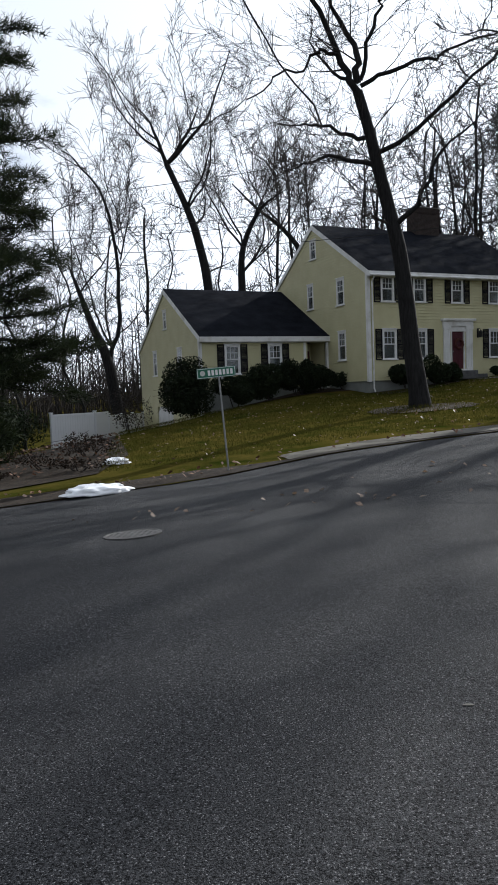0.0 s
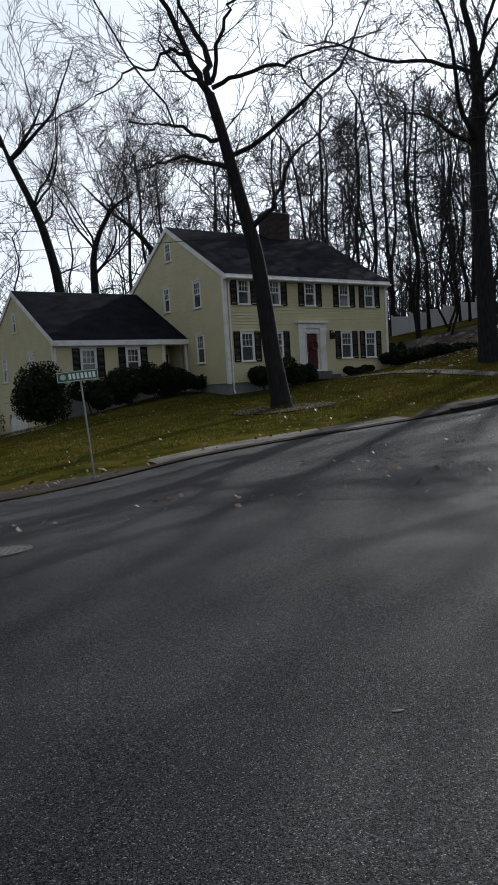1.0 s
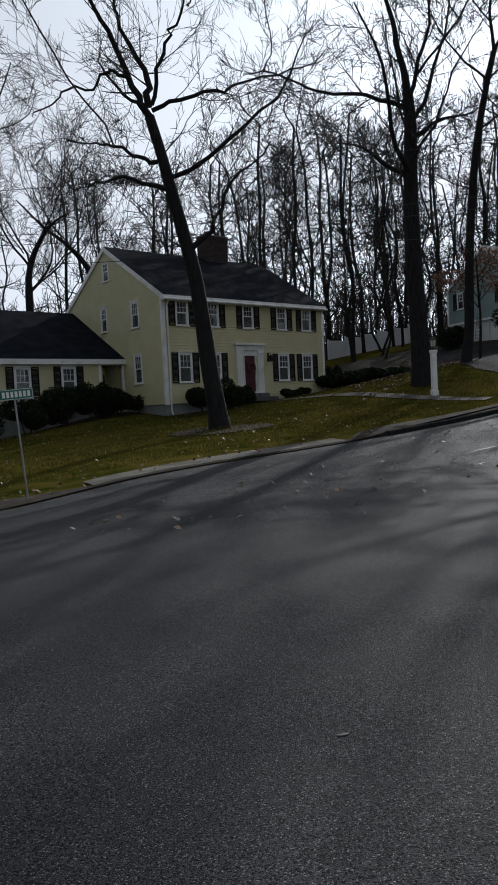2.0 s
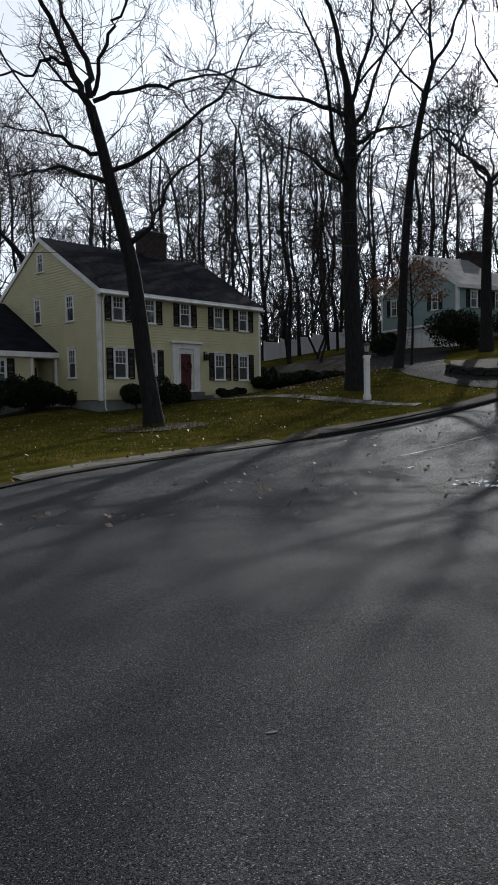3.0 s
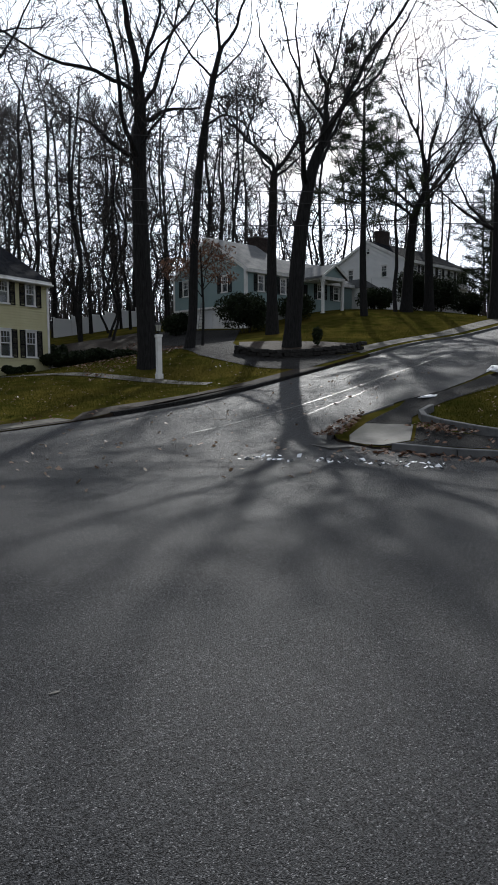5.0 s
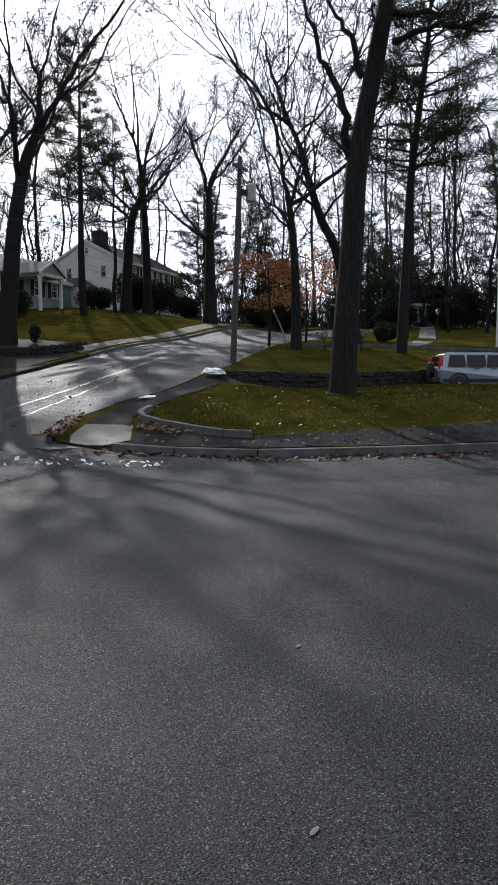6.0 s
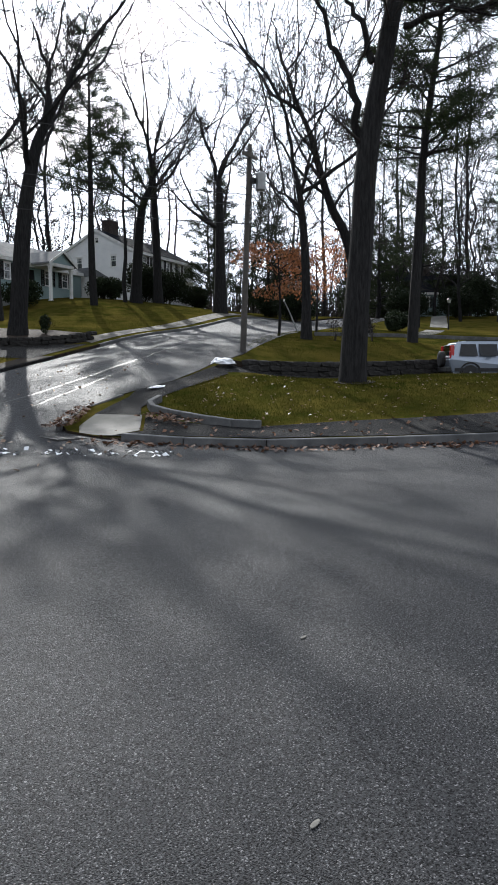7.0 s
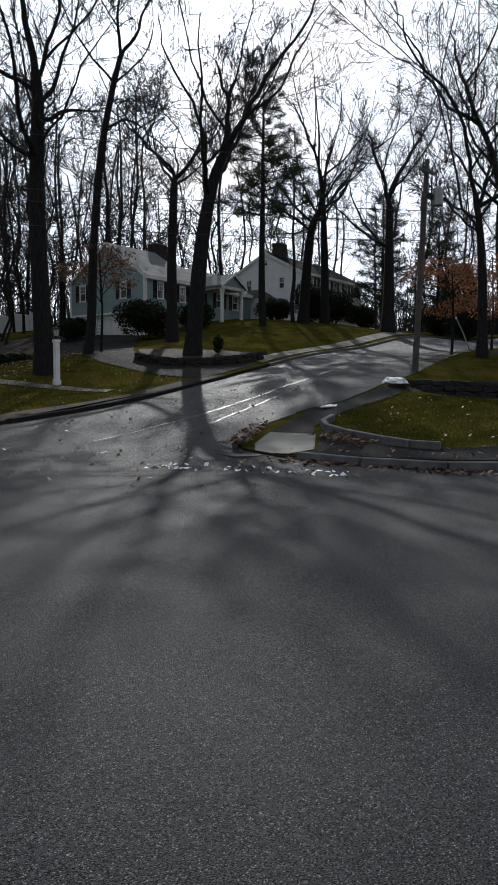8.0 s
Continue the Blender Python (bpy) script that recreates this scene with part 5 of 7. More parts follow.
TWIG_LEAST = 0.026
kinds = [wood_tree(50 + i, h, g, l) for i, (h, g, l) in enumerate([(25, 0.18, (0.8, 0.3)), (22, 0.14, (-0.7, 0.4)), (26, 0.22, (0.3, -0.5)), (20, 0.12, (1.6, 0.2)), (24, 0.17, (-0.2, 0.8)), (19, 0.11, (-1.4, -0.3))])]
rng_w = np.random.default_rng(7)
spots = []


def clear_of(x, y, far):
    return all((x - a) ** 2 + (y - b) ** 2 > far * far for a, b in spots)


def plant(x0, x1, y0, y1, count, far=2.2):
    tries = 0
    while count and tries < 900:
        tries += 1
        x, y = rng_w.uniform(x0, x1), rng_w.uniform(y0, y1)
        if clear_of(x, y, far):
            spots.append((x, y))
            count -= 1


plant(9, 38, 57, 86, 42, 1.9)
plant(-24, 8, 62, 90, 9, 4)
plant(-34, -14, 44, 66, 10, 3.5)
plant(38, 66, 61, 86, 30)
plant(68, 96, 46, 80, 15, 3)
plant(68, 100, 40, 47, 13, 2.5)
plant(24, 31, 54, 62, 3, 2.5)
plant(62, 100, -4, 16, 11, 3.5)
plant(61, 78, 16.5, 26.5, 6, 3)
plant(78, 100, 16, 34, 7, 3)
# unseen trees added behind the camera, only for reflections and shadows
plant(-30, 30, -60, -36, 2, 5)
for i, (x, y) in enumerate(spots):
    z = level(x, y)
    m = Matrix.Translation((x, y, z)) @ pose(0, 0, 0, 0, 0, float(rng_w.uniform(0, 360))) @ Matrix.Diagonal((1, 1, float(rng_w.uniform(0.85, 1.12)), 1))
    k = kinds[i % len(kinds)]
    if i < len(kinds):
        k.matrix_world = m
    else:
        copy = copy_thing(k, Matrix.Identity(4))
        copy.matrix_basis = m


# ---- conifers ----
def blades(name, tufts, size, count, material, parent, seed, width=0.085, up=0.25):
    """Needle tufts: thin blades that fan out from each point. tufts: (point, way)."""
    rng = np.random.default_rng(seed)
    p = np.repeat(np.array([t[0] for t in tufts], float), count, axis=0)
    d = np.repeat(np.array([t[1] for t in tufts], float), count, axis=0)
    n = len(p)
    w = d * 0.7 + rng.normal(0, 0.6, (n, 3)) + (0, 0, up)
    w /= np.linalg.norm(w, axis=1, keepdims=True)
    length = size * rng.uniform(0.6, 1.2, (n, 1))
    side = np.cross(w, rng.normal(0, 1, (n, 3)))
    side /= np.linalg.norm(side, axis=1, keepdims=True)
    start = p + rng.normal(0, size * 0.25, (n, 3))
    v = np.stack([start - side * length * width * 0.5, start + side * length * width * 0.5, start + w * length], 1).reshape(-1, 3)
    me = bpy.data.meshes.new(name)
    me.vertices.add(len(v))
    me.vertices.foreach_set("co", v.ravel())
    me.loops.add(3 * n)
    me.loops.foreach_set("vertex_index", np.arange(3 * n))
    me.polygons.add(n)
    me.polygons.foreach_set("loop_start", np.arange(0, 3 * n, 3))
    me.update(calc_edges=True)
    return link_mesh(name, me, material, parent)


def conifer(x, y, height, radius, first, seed, girth, label, whorls=18, per=6, droop=0.0, tuft=0.34, count=16, line=None, top_r=0.3, group=""):
    """A pine or spruce: a mast, whorls of boughs, and tufts of needles along them."""
    rng = np.random.default_rng(seed)
    z = level(x, y)
    root = thing("pine_tree", Matrix.Translation((x, y, z)), label, "tree", group)
    mast = smooth_path(line) - np.array([x, y, z]) if line else np.array([(0, 0, height * k / 8) for k in range(9)], float) + rng.normal(0, 0.05, (9, 3))
    mast[0, 2] = -0.2
    height = mast[-1, 2]
    wood = [(mast, girth * (1.05 - np.linspace(0, 0.95, len(mast))))]
    tufts = []
    for k in range(whorls):
        f = first + (0.98 - first) * k / (whorls - 1)
        h = f * height
        c = np.array([np.interp(h, mast[:, 2], mast[:, 0]), np.interp(h, mast[:, 2], mast[:, 1]), h])
        reach = radius * (top_r + (1 - top_r) * (1 - (f - first) / (1 - first)) ** 0.8)
        for j in range(per):
            a = j * math.tau / per + k * 0.9 + rng.uniform(-0.4, 0.4)
            r = reach * rng.uniform(0.55, 1.1)
            way = np.array([math.cos(a), math.sin(a), 0.18 - droop + 0.3 * (f > 0.85)])
            line_b = wander(rng, c + (0, 0, rng.uniform(-0.3, 0.3)), way / np.linalg.norm(way), r, 5, 0.07, 0.03)
            rb = max(0.018 * r, 0.02)
            wood.append((line_b, np.linspace(rb, 0.012, 6)))
            for b, rr in shoots(rng, wood[-1], max(4, int(r * 3.2)), 0.42, (0.5, 1.0), 0.02, 0.25, thin=0.5):
                b[:, 2] = b[0, 2] + (b[:, 2] - b[0, 2]) * 0.4
                wood.append((b, rr))
                for q in range(1, len(b)):
                    d = (b[q] - b[q - 1]) / (np.linalg.norm(b[q] - b[q - 1]) + 1e-6)
                    tufts += [(b[q], d), ((b[q] + b[q - 1]) / 2, d)]
            tufts.append((line_b[-1], way))
            tufts.append((line_b[-2], way))
    tubes("trunk", wood, BARK, root)
    blades("crown", tufts, tuft, count, NEEDLE, root, seed)
    return root


TWIG_LEAST = 0.012
conifer(-9.3, 23.2, 21, 4.5, 0.14, 301, 0.40, "big dark evergreen with drooping boughs at the roadside", whorls=30, per=7, droop=0.25, tuft=0.32, count=22)
conifer(-13.5, 27.5, 18, 4.0, 0.1, 302, 0.35, "dark evergreen tree behind the larger one", whorls=20, per=6, droop=0.2, tuft=0.36, count=16)
conifer(36.1, 14.4, 24, 4.4, 0.40, 303, 0.28, "tall pine with flat layered boughs", whorls=17, per=5, line=[(36.1, 14.4, 2.6), (36.1, 14.3, 5.6), (36.2, 14.2, 8.9), (36.2, 14.1, 11.7), (36.3, 13.8, 14.9), (36.4, 13.5, 17.5), (36.5, 13.4, 19.6), (36.5, 13.2, 22.2), (36.6, 13.0, 25.5)], tuft=0.5, count=8, top_r=0.6)
conifer(42.0, 9.0, 22, 4.2, 0.35, 304, 0.26, "tall pine with flat layered boughs", whorls=15, per=5, tuft=0.34, count=9, top_r=0.55, group="pines")
conifer(41.0, 42.2, 20.6, 3.3, 0.42, 305, 0.30, "tall pine rising above the roofs", whorls=15, per=5, tuft=0.42, count=12, top_r=0.5, group="pines")
conifer(45.5, 43.0, 15, 3.4, 0.5, 306, 0.18, "open evergreen beside the tall pine", whorls=8, per=4, tuft=0.4, count=8, group="pines")
conifer(62.0, 46.0, 13, 4.2, 0.12, 307, 0.25, "dark evergreen beside the white house", whorls=14, per=6, tuft=0.45, count=8, group="pines")
conifer(66.0, 42.0, 12, 4.0, 0.1, 308, 0.25, "dark evergreen beside the white house", whorls=13, per=6, tuft=0.45, count=8, group="pines")
conifer(74.0, 33.0, 12, 3.6, 0.1, 309, 0.25, "dark evergreen on the hill", whorls=12, per=6, tuft=0.45, count=7, group="pines")
conifer(58.0, 22.5, 17, 3.6, 0.3, 310, 0.22, "pine on the upper lawn", whorls=13, per=5, tuft=0.42, count=7, group="pines")
conifer(66.0, 17.0, 18, 4.0, 0.3, 311, 0.24, "pine on the upper lawn", whorls=13, per=5, tuft=0.45, count=7, group="pines")
conifer(72.0, 10.0, 19, 4.2, 0.3, 312, 0.24, "pine on the upper lawn", whorls=13, per=5, tuft=0.45, count=7, group="pines")
conifer(31.0, 76.0, 13, 3.2, 0.3, 314, 0.2, "thin dark pine among the bare woods", whorls=9, per=4, tuft=0.45, count=6, group="pines")


conifer(-17.0, 33.0, 13, 4.2, 0.06, 315, 0.25, "dark evergreen in the thicket", whorls=15, per=6, droop=0.2, tuft=0.6, count=10, group="pines")
conifer(-19.5, 27.0, 12, 4.2, 0.05, 316, 0.25, "dark evergreen in the thicket", whorls=14, per=6, droop=0.2, tuft=0.6, count=10, group="pines")
conifer(-10.4, 24.2, 6, 2.5, 0.04, 317, 0.14, "dark low evergreen under the big one", whorls=10, per=6, droop=0.1, tuft=0.6, count=10, group="pines")


low_pine = conifer(84.0, 36.0, 9, 3.6, 0.04, 318, 0.2, "dark evergreen thicket at the wood's edge", whorls=9, per=6, tuft=0.75, count=8, group="pines", top_r=0.4)
for k, (x, y) in enumerate([(88, 30), (92, 44), (84, 50), (94, 36), (92, 24), (90, 4)]):
    spot = copy_thing(low_pine, Matrix.Identity(4))
    spot.matrix_basis = Matrix.Translation((x, y, level(x, y))) @ pose(0, 0, 0, 0, 0, 47.0 * k) @ Matrix.Diagonal((1.1, 1.1, 0.7 + 0.1 * (k % 4), 1))


# distant woods that close the view
rng_f = np.random.default_rng(77)
far_b = []
for k in range(520):
    a, d = radians(rng_f.uniform(-12, 128)), rng_f.uniform(92, 150)
    x, y = 15 + d * math.cos(a) * 0.98, d * math.sin(a) * 0.98
    z, h = level(x, y), rng_f.uniform(6, 14)
    lx, ly = rng_f.normal(0, 0.9, 2)
    far_b.append((np.array([(x, y, z - 0.5), (x + lx * 0.4, y + ly * 0.4, z + h * 0.5), (x + lx, y + ly, z + h)]), np.array([0.11, 0.08, 0.03]) * rng_f.uniform(0.7, 1.5)))
    for j in range(7):
        f = rng_f.uniform(0.35, 0.95)
        p = np.array((x + lx * f, y + ly * f, z + h * f))
        far_b.append((np.array([p, p + rng_f.normal(0, 1.5, 3) + (0, 0, rng_f.uniform(0.8, 2.5))]), np.array([0.05, 0.03])))
for k in range(9000):
    a, d = radians(rng_f.uniform(-12, 128)), rng_f.uniform(82, 125)
    x, y = 15 + d * math.cos(a), d * math.sin(a)
    z, h = level(x, y), rng_f.uniform(1.0, 7.5)
    far_b.append((np.array([(x, y, z - 0.3), (x + rng_f.normal(0, 0.35), y + rng_f.normal(0, 0.35), z + h * 0.5), (x + rng_f.normal(0, 1.5), y + rng_f.normal(0, 1.5), z + h)]), np.array([0.06, 0.045, 0.025])))
tagged(tubes("distant_woods", far_b, TWIG, None), "grey haze of distant bare woods", "woods", kind="stuff")
# ---- shrubs ----
def leaf_cloud(name, centres, radii, per, size, material, parent, seed, flat=0.0):
    """Many small leaves through a few soft, uneven lobes."""
    rng = np.random.default_rng(seed)
    pts = []
    for c, r in zip(centres, radii):
        d = rng.normal(0, 1, (per, 3))
        d /= np.linalg.norm(d, axis=1, keepdims=True)
        q = d * (rng.uniform(0.35, 1.08, (per, 1)) ** 0.5)
        pts.append(np.array(c) + q * np.array(r))
    p = np.concatenate(pts)
    p = p[p[:, 2] > 0.02]
    n = len(p)
    w = rng.normal(0, 1, (n, 3))
    w[:, 2] *= 1 - flat
    w /= np.linalg.norm(w, axis=1, keepdims=True)
    s = np.cross(w, rng.normal(0, 1, (n, 3)))
    s /= np.linalg.norm(s, axis=1, keepdims=True)
    ln = size * rng.uniform(0.6, 1.3, (n, 1))
    v = np.stack([p - w * ln * 0.5, p + s * ln * 0.22, p + w * ln * 0.5, p - s * ln * 0.22], 1).reshape(-1, 3)
    me = bpy.data.meshes.new(name)
    me.vertices.add(len(v))
    me.vertices.foreach_set("co", v.ravel())
    me.loops.add(4 * n)
    me.loops.foreach_set("vertex_index", np.arange(4 * n))
    me.polygons.add(n)
    me.polygons.foreach_set("loop_start", np.arange(0, 4 * n, 4))
    me.update(calc_edges=True)
    return link_mesh(name, me, material, parent)


def shrub(x, y, w, d, h, seed, label, per=900, size=0.13, material=None, group="", az=0.0, z=None, name="shrub"):
    rng = np.random.default_rng(seed)
    zz = level(x, y) + 0.08 if z is None else z
    root = thing(name, Matrix.Translation((x, y, zz)) @ pose(0, 0, 0, 0, 0, az), label, "shrub", group)
    k = max(3, int(w * d / 0.9))
    centres = [(rng.uniform(-0.32, 0.32) * w, rng.uniform(-0.3, 0.3) * d, h * rng.uniform(0.35, 0.68)) for _ in range(k)]
    radii = [(w * rng.uniform(0.22, 0.36), d * rng.uniform(0.24, 0.38), h * rng.uniform(0.3, 0.42)) for _ in range(k)]
    stems = []
    for c in centres:
        stems.append((np.array([(c[0] * 0.3, c[1] * 0.3, -0.05), (c[0] * 0.7, c[1] * 0.7, c[2] * 0.6), c]), np.array([0.03, 0.02, 0.01])))
        stems += [(np.array([c, np.array(c) + rng.normal(0, 0.6, 3) * radii[0]]), np.array([0.012, 0.006])) for _ in range(4)]
    tubes("branching", stems, TWIG, root)
    leaf_cloud("foliage", centres, radii, per, size, material or SHRUB, root, seed)
    return root


def on_house(u, v, az=26.5, x0=6.04, y0=38.16):
    a = radians(az)
    return x0 + u * math.cos(a) - v * math.sin(a), y0 + u * math.sin(a) + v * math.cos(a)


for i, (u, v, w, d, h, lab) in enumerate([
        (-9.3, 1.9, 2.7, 2.6, 2.9, "large rounded dark evergreen bush at the corner of the wing"),
        (-7.2, 1.6, 2.4, 1.8, 1.7, "dark clipped hedge bush under the wing's windows"), (-5.2, 1.5, 2.8, 1.8, 1.9, "dark clipped hedge bush under the wing's windows"), (-3.5, 1.9, 2.3, 1.8, 2.2, "dark evergreen bush under the wing's windows"),
        (-1.9, 2.2, 2.4, 1.6, 1.4, "low dark hedge bush beside the entry"), (-0.5, 2.4, 1.8, 1.4, 1.2, "low dark hedge bush beside the entry"),
        (1.2, -1.0, 2.4, 1.2, 1.25, "clipped dark box hedge by the front wall"), (3.0, -1.0, 2.0, 1.2, 1.45, "dark leafy shrub by the front wall"), (4.0, -1.1, 1.1, 1.0, 1.0, "dark shrub beside the front steps"),
        (7.5, -0.9, 1.3, 0.9, 0.65, "low clipped shrub by the front wall"), (8.6, -0.9, 0.9, 0.8, 0.5, "low clipped shrub by the front wall"),
        (11.4, -0.5, 2.0, 1.2, 0.9, "low dark shrub at the corner of the house"), (12.3, 0.3, 1.3, 1.2, 1.5, "pale broadleaf shrub at the corner of the house")]):
    x, y = on_house(u, v)
    shrub(x, y, w, d, h, 400 + i, lab, az=26.5, per=2200 if w > 2.0 else 1300, size=0.14)
for i, (x, y, w, d, h, lab) in enumerate([
        (31.3, 44.2, 3.8, 3.0, 3.0, "broad dark rhododendron before the grey-green house"), (36.5, 45.0, 3.0, 2.2, 2.2, "dark shrubs along the house front"), (46.8, 46.5, 3.4, 2.4, 2.0, "dark shrubs along the house front"), (51.5, 46.5, 4.6, 3.0, 3.6, "large dark evergreen bush by the white house"),
        (56.0, 47.5, 5.0, 3.0, 3.2, "large dark evergreen bush by the white house"), (63.8, 50.0, 4.0, 2.4, 2.4, "dark shrubs before the white house"),
        (69.2, 22.7, 4.0, 3.4, 3.0, "rhododendron with pale leaves on the upper lawn"), (71.7, 21.6, 4.0, 3.8, 4.4, "clipped round dark evergreen on the upper lawn"), 
        (29.2, 50.8, 3.4, 1.8, 1.9, "dark hedge by the garage court"), (17.3, 42.4, 3.6, 1.8, 1.0, "low dark shrubs on the leafy slope"), (18.6, 40.0, 3.2, 1.6, 0.8, "low dark shrubs on the leafy slope"),
        (70, 28, 7, 3, 3.0, "dark hedge on the hill"), (57, 33.5, 5, 3, 3.2, "dark undergrowth beside the bend"), (63, 39.5, 6, 3, 3.0, "dark undergrowth beside the bend"), (50, 21, 3, 2, 1.6, "shrub on the upper lawn")]):
    shrub(x, y, w, d, h, 430 + i, lab, per=650, size=0.22)
for i, (x, y, w, h) in enumerate([(-14.5, 41, 5, 3.2), (-18, 36, 5, 3.5), (-12.6, 33, 3.6, 2.6), (-19, 46, 6, 4.0), (-24, 40, 6, 4.5)]):
    shrub(x, y, w, 3.0, h, 460 + i, "dark thicket of brush at the wood's edge", per=450, size=0.2, material=TWIG if i % 2 else SHRUB)
for i, (x, y, w, h) in enumerate([(-4.3, 19.4, 1.6, 0.35), (-5.6, 20.6, 2.0, 0.5), (-6.8, 18.6, 2.2, 0.4), (-8.2, 20.2, 2.4, 0.6), (-4.9, 22.6, 1.8, 0.5), (-6.0, 25.0, 2.2, 0.6), (-9.6, 17.6, 2.4, 0.5)]):
    shrub(x, y, w, 1.3, h, 475 + i, "dry brown brush at the edge of the lawn", per=130, size=0.1, material=MULCH)
shrub(-6.6, 37.2, 2.4, 2.0, 2.6, 470, "thin twiggy shrub before the white fence", per=260, size=0.12, material=TWIG)


def dry_leaves(x, y, z, w, h, seed, label, material):
    """A small oak that keeps its dry leaves on thin boughs."""
    rng = np.random.default_rng(seed)
    g = level(x, y)
    root = thing("young_oak_tree", Matrix.Translation((x, y, g)), label, "tree")
    boughs = [(smooth_path([(0, 0, -0.1), (0.1, 0, (z - g) * 0.5), (0.0, 0.1, z - g + h * 0.3)]), np.linspace(0.09, 0.03, 7))]
    cs, rs = [], []
    for k in range(9):
        a = k * 2.4
        p0 = np.array([0.05, 0.05, (z - g) * rng.uniform(0.55, 1.0)])
        p1 = np.array([math.cos(a) * w * rng.uniform(0.5, 1.0), math.sin(a) * w * rng.uniform(0.5, 1.0), z - g + rng.uniform(-0.5, 0.5) * h])
        boughs.append((np.array([p0, (p0 + p1) / 2 + (0, 0, 0.3), p1]), np.array([0.03, 0.02, 0.01])))
        cs.append(p1 * 0.8 + p0 * 0.2)
        rs.append((w * 0.42, w * 0.42, h * 0.2))
    tubes("trunk", boughs, BARK, root)
    leaf_cloud("leaves", cs, rs, 260, 0.17, material, root, seed)


dry_leaves(34.4, 21.3, 7.0, 2.6, 2.4, 480, "young oak still holding orange-brown dry leaves", OAKLEAF)
dry_leaves(39.5, 21.8, 8.0, 2.8, 4.0, 481, "young oak still holding orange-brown dry leaves", OAKLEAF)
dry_leaves(22.8, 36.6, 8.6, 2.4, 2.0, 482, "young beech still holding dull brown dry leaves", DRIFT)

# ---- street furniture ----
def at_ground(x, y, lift=0.1):
    return level(x, y) + lift


# street name sign on its post
x, y = -0.22, 17.05
sg = thing("street_sign", Matrix.Translation((x, y, at_ground(x, y, 0.05))) @ pose(0, 0, 0, 0, 0, 1), "green street name sign on a leaning metal post", "street sign")
lean = Vector((-0.16, 0, 2.2))
bm = bmesh.new()
tube(bm, [(0.06, 0, -0.3), (-0.10, 0, 2.12)], 0.022, 8)
part("post", bm, STEEL, sg)
plate = part("sign_plate", boxes((-0.46, 0.42, -0.012, 0.012, 2.10, 2.33), bevel=0.004), SIGNGREEN, sg)
plate.rotation_euler = (0, radians(-3.5), 0)
bm = boxes((-0.45, 0.41, -0.016, -0.0125, 2.11, 2.12), (-0.45, 0.41, -0.016, -0.0125, 2.31, 2.32), (-0.45, -0.44, -0.016, -0.0125, 2.12, 2.31), (0.40, 0.41, -0.016, -0.0125, 2.12, 2.31))
part("border", bm, WHITE, plate)
for k in range(7):
    u = -0.21 + k * 0.085
    part("lettering_bar", boxes((u, u + 0.055, -0.016, -0.0125, 2.155, 2.275)), WHITE, plate)
bm = bmesh.new()
lathe(bm, [(0.06, 0), (0.06, 0.004)], 16)
seal = part("town_seal", bm, MILKGLASS, plate)
seal.matrix_basis = Matrix.Translation((-0.33, -0.0135, 2.215)) @ pose(0, 0, 0, 90, 0, 0)
bm = boxes((-0.05, 0.0, -0.03, 0.03, 2.05, 2.12), bevel=0.006)
part("bracket", bm, STEEL, sg)


def lamp_post(x, y, height, label, white=True):
    root = thing("lamp_post", Matrix.Translation((x, y, at_ground(x, y, 0.08))), label, "lamp post")
    mat = WHITE if white else IRON
    r = 0.105 if white else 0.045
    if white:
        part("post", boxes((-r, r, -r, r, -0.2, height), (-r - 0.03, r + 0.03, -r - 0.03, r + 0.03, 0, 0.25), (-r - 0.025, r + 0.025, -r - 0.025, r + 0.025, height - 0.12, height), bevel=0.012), mat, root)
    else:
        bm = bmesh.new()
        lathe(bm, [(r * 1.4, -0.2), (r * 1.4, 0.3), (r, 0.35), (r * 0.8, height)], 12)
        part("post", bm, mat, root)
    bm = bmesh.new()
    lathe(bm, [(0.05, 0), (0.05, 0.1), (0.12, 0.13), (0.12, 0.15)], 6, (0, 0, height))
    lan = part("lantern", bm, IRON, root, "black lantern")
    bm = bmesh.new()
    lathe(bm, [(0.10, 0), (0.15, 0.26)], 6, (0, 0, height + 0.15))
    part("glass", bm, MILKGLASS, lan)
    bm = bmesh.new()
    lathe(bm, [(0.19, 0), (0.12, 0.09), (0.04, 0.14), (0.03, 0.19), (0.005, 0.23)], 6, (0, 0, height + 0.41))
    part("cap", bm, IRON, lan)
    for k in range(6):
        a = k * math.tau / 6
        bm = bmesh.new()
        tube(bm, [(0.105 * math.cos(a), 0.105 * math.sin(a), height + 0.15), (0.155 * math.cos(a), 0.155 * math.sin(a), height + 0.41)], 0.008, 4)
        part("glazing_bar", bm, IRON, lan)


lamp_post(15.9, 29.05, 1.95, "white square lamp post with a black lantern beside the path")
lamp_post(57.4, 19.7, 2.0, "thin black lamp post with a frosted lantern on the lawn", white=False)

# utility pole with its box and wires
px, py = 25.44, 17.56
up_ = thing("utility_pole", Matrix.Translation((px, py, at_ground(px, py, 0.0))), "weathered wooden utility pole leaning beside the street", "utility pole")
tip = Vector((-0.88, -0.94, 7.85))
bm = bmesh.new()
tube(bm, [(0, 0, -0.5), tip * 0.5, tip], [0.135, 0.115, 0.09], 12)
part("pole", bm, POLEWOOD, up_)
bm = bmesh.new()
c = tip * 0.83 + Vector((0.3, -0.36, 0))
lathe(bm, [(0.02, -0.34), (0.19, -0.34), (0.205, -0.31), (0.205, 0.29), (0.16, 0.34), (0.02, 0.36)], 14, tuple(c))
tr = part("transformer", bm, STEEL, up_, "grey cylindrical transformer")
bm = bmesh.new()
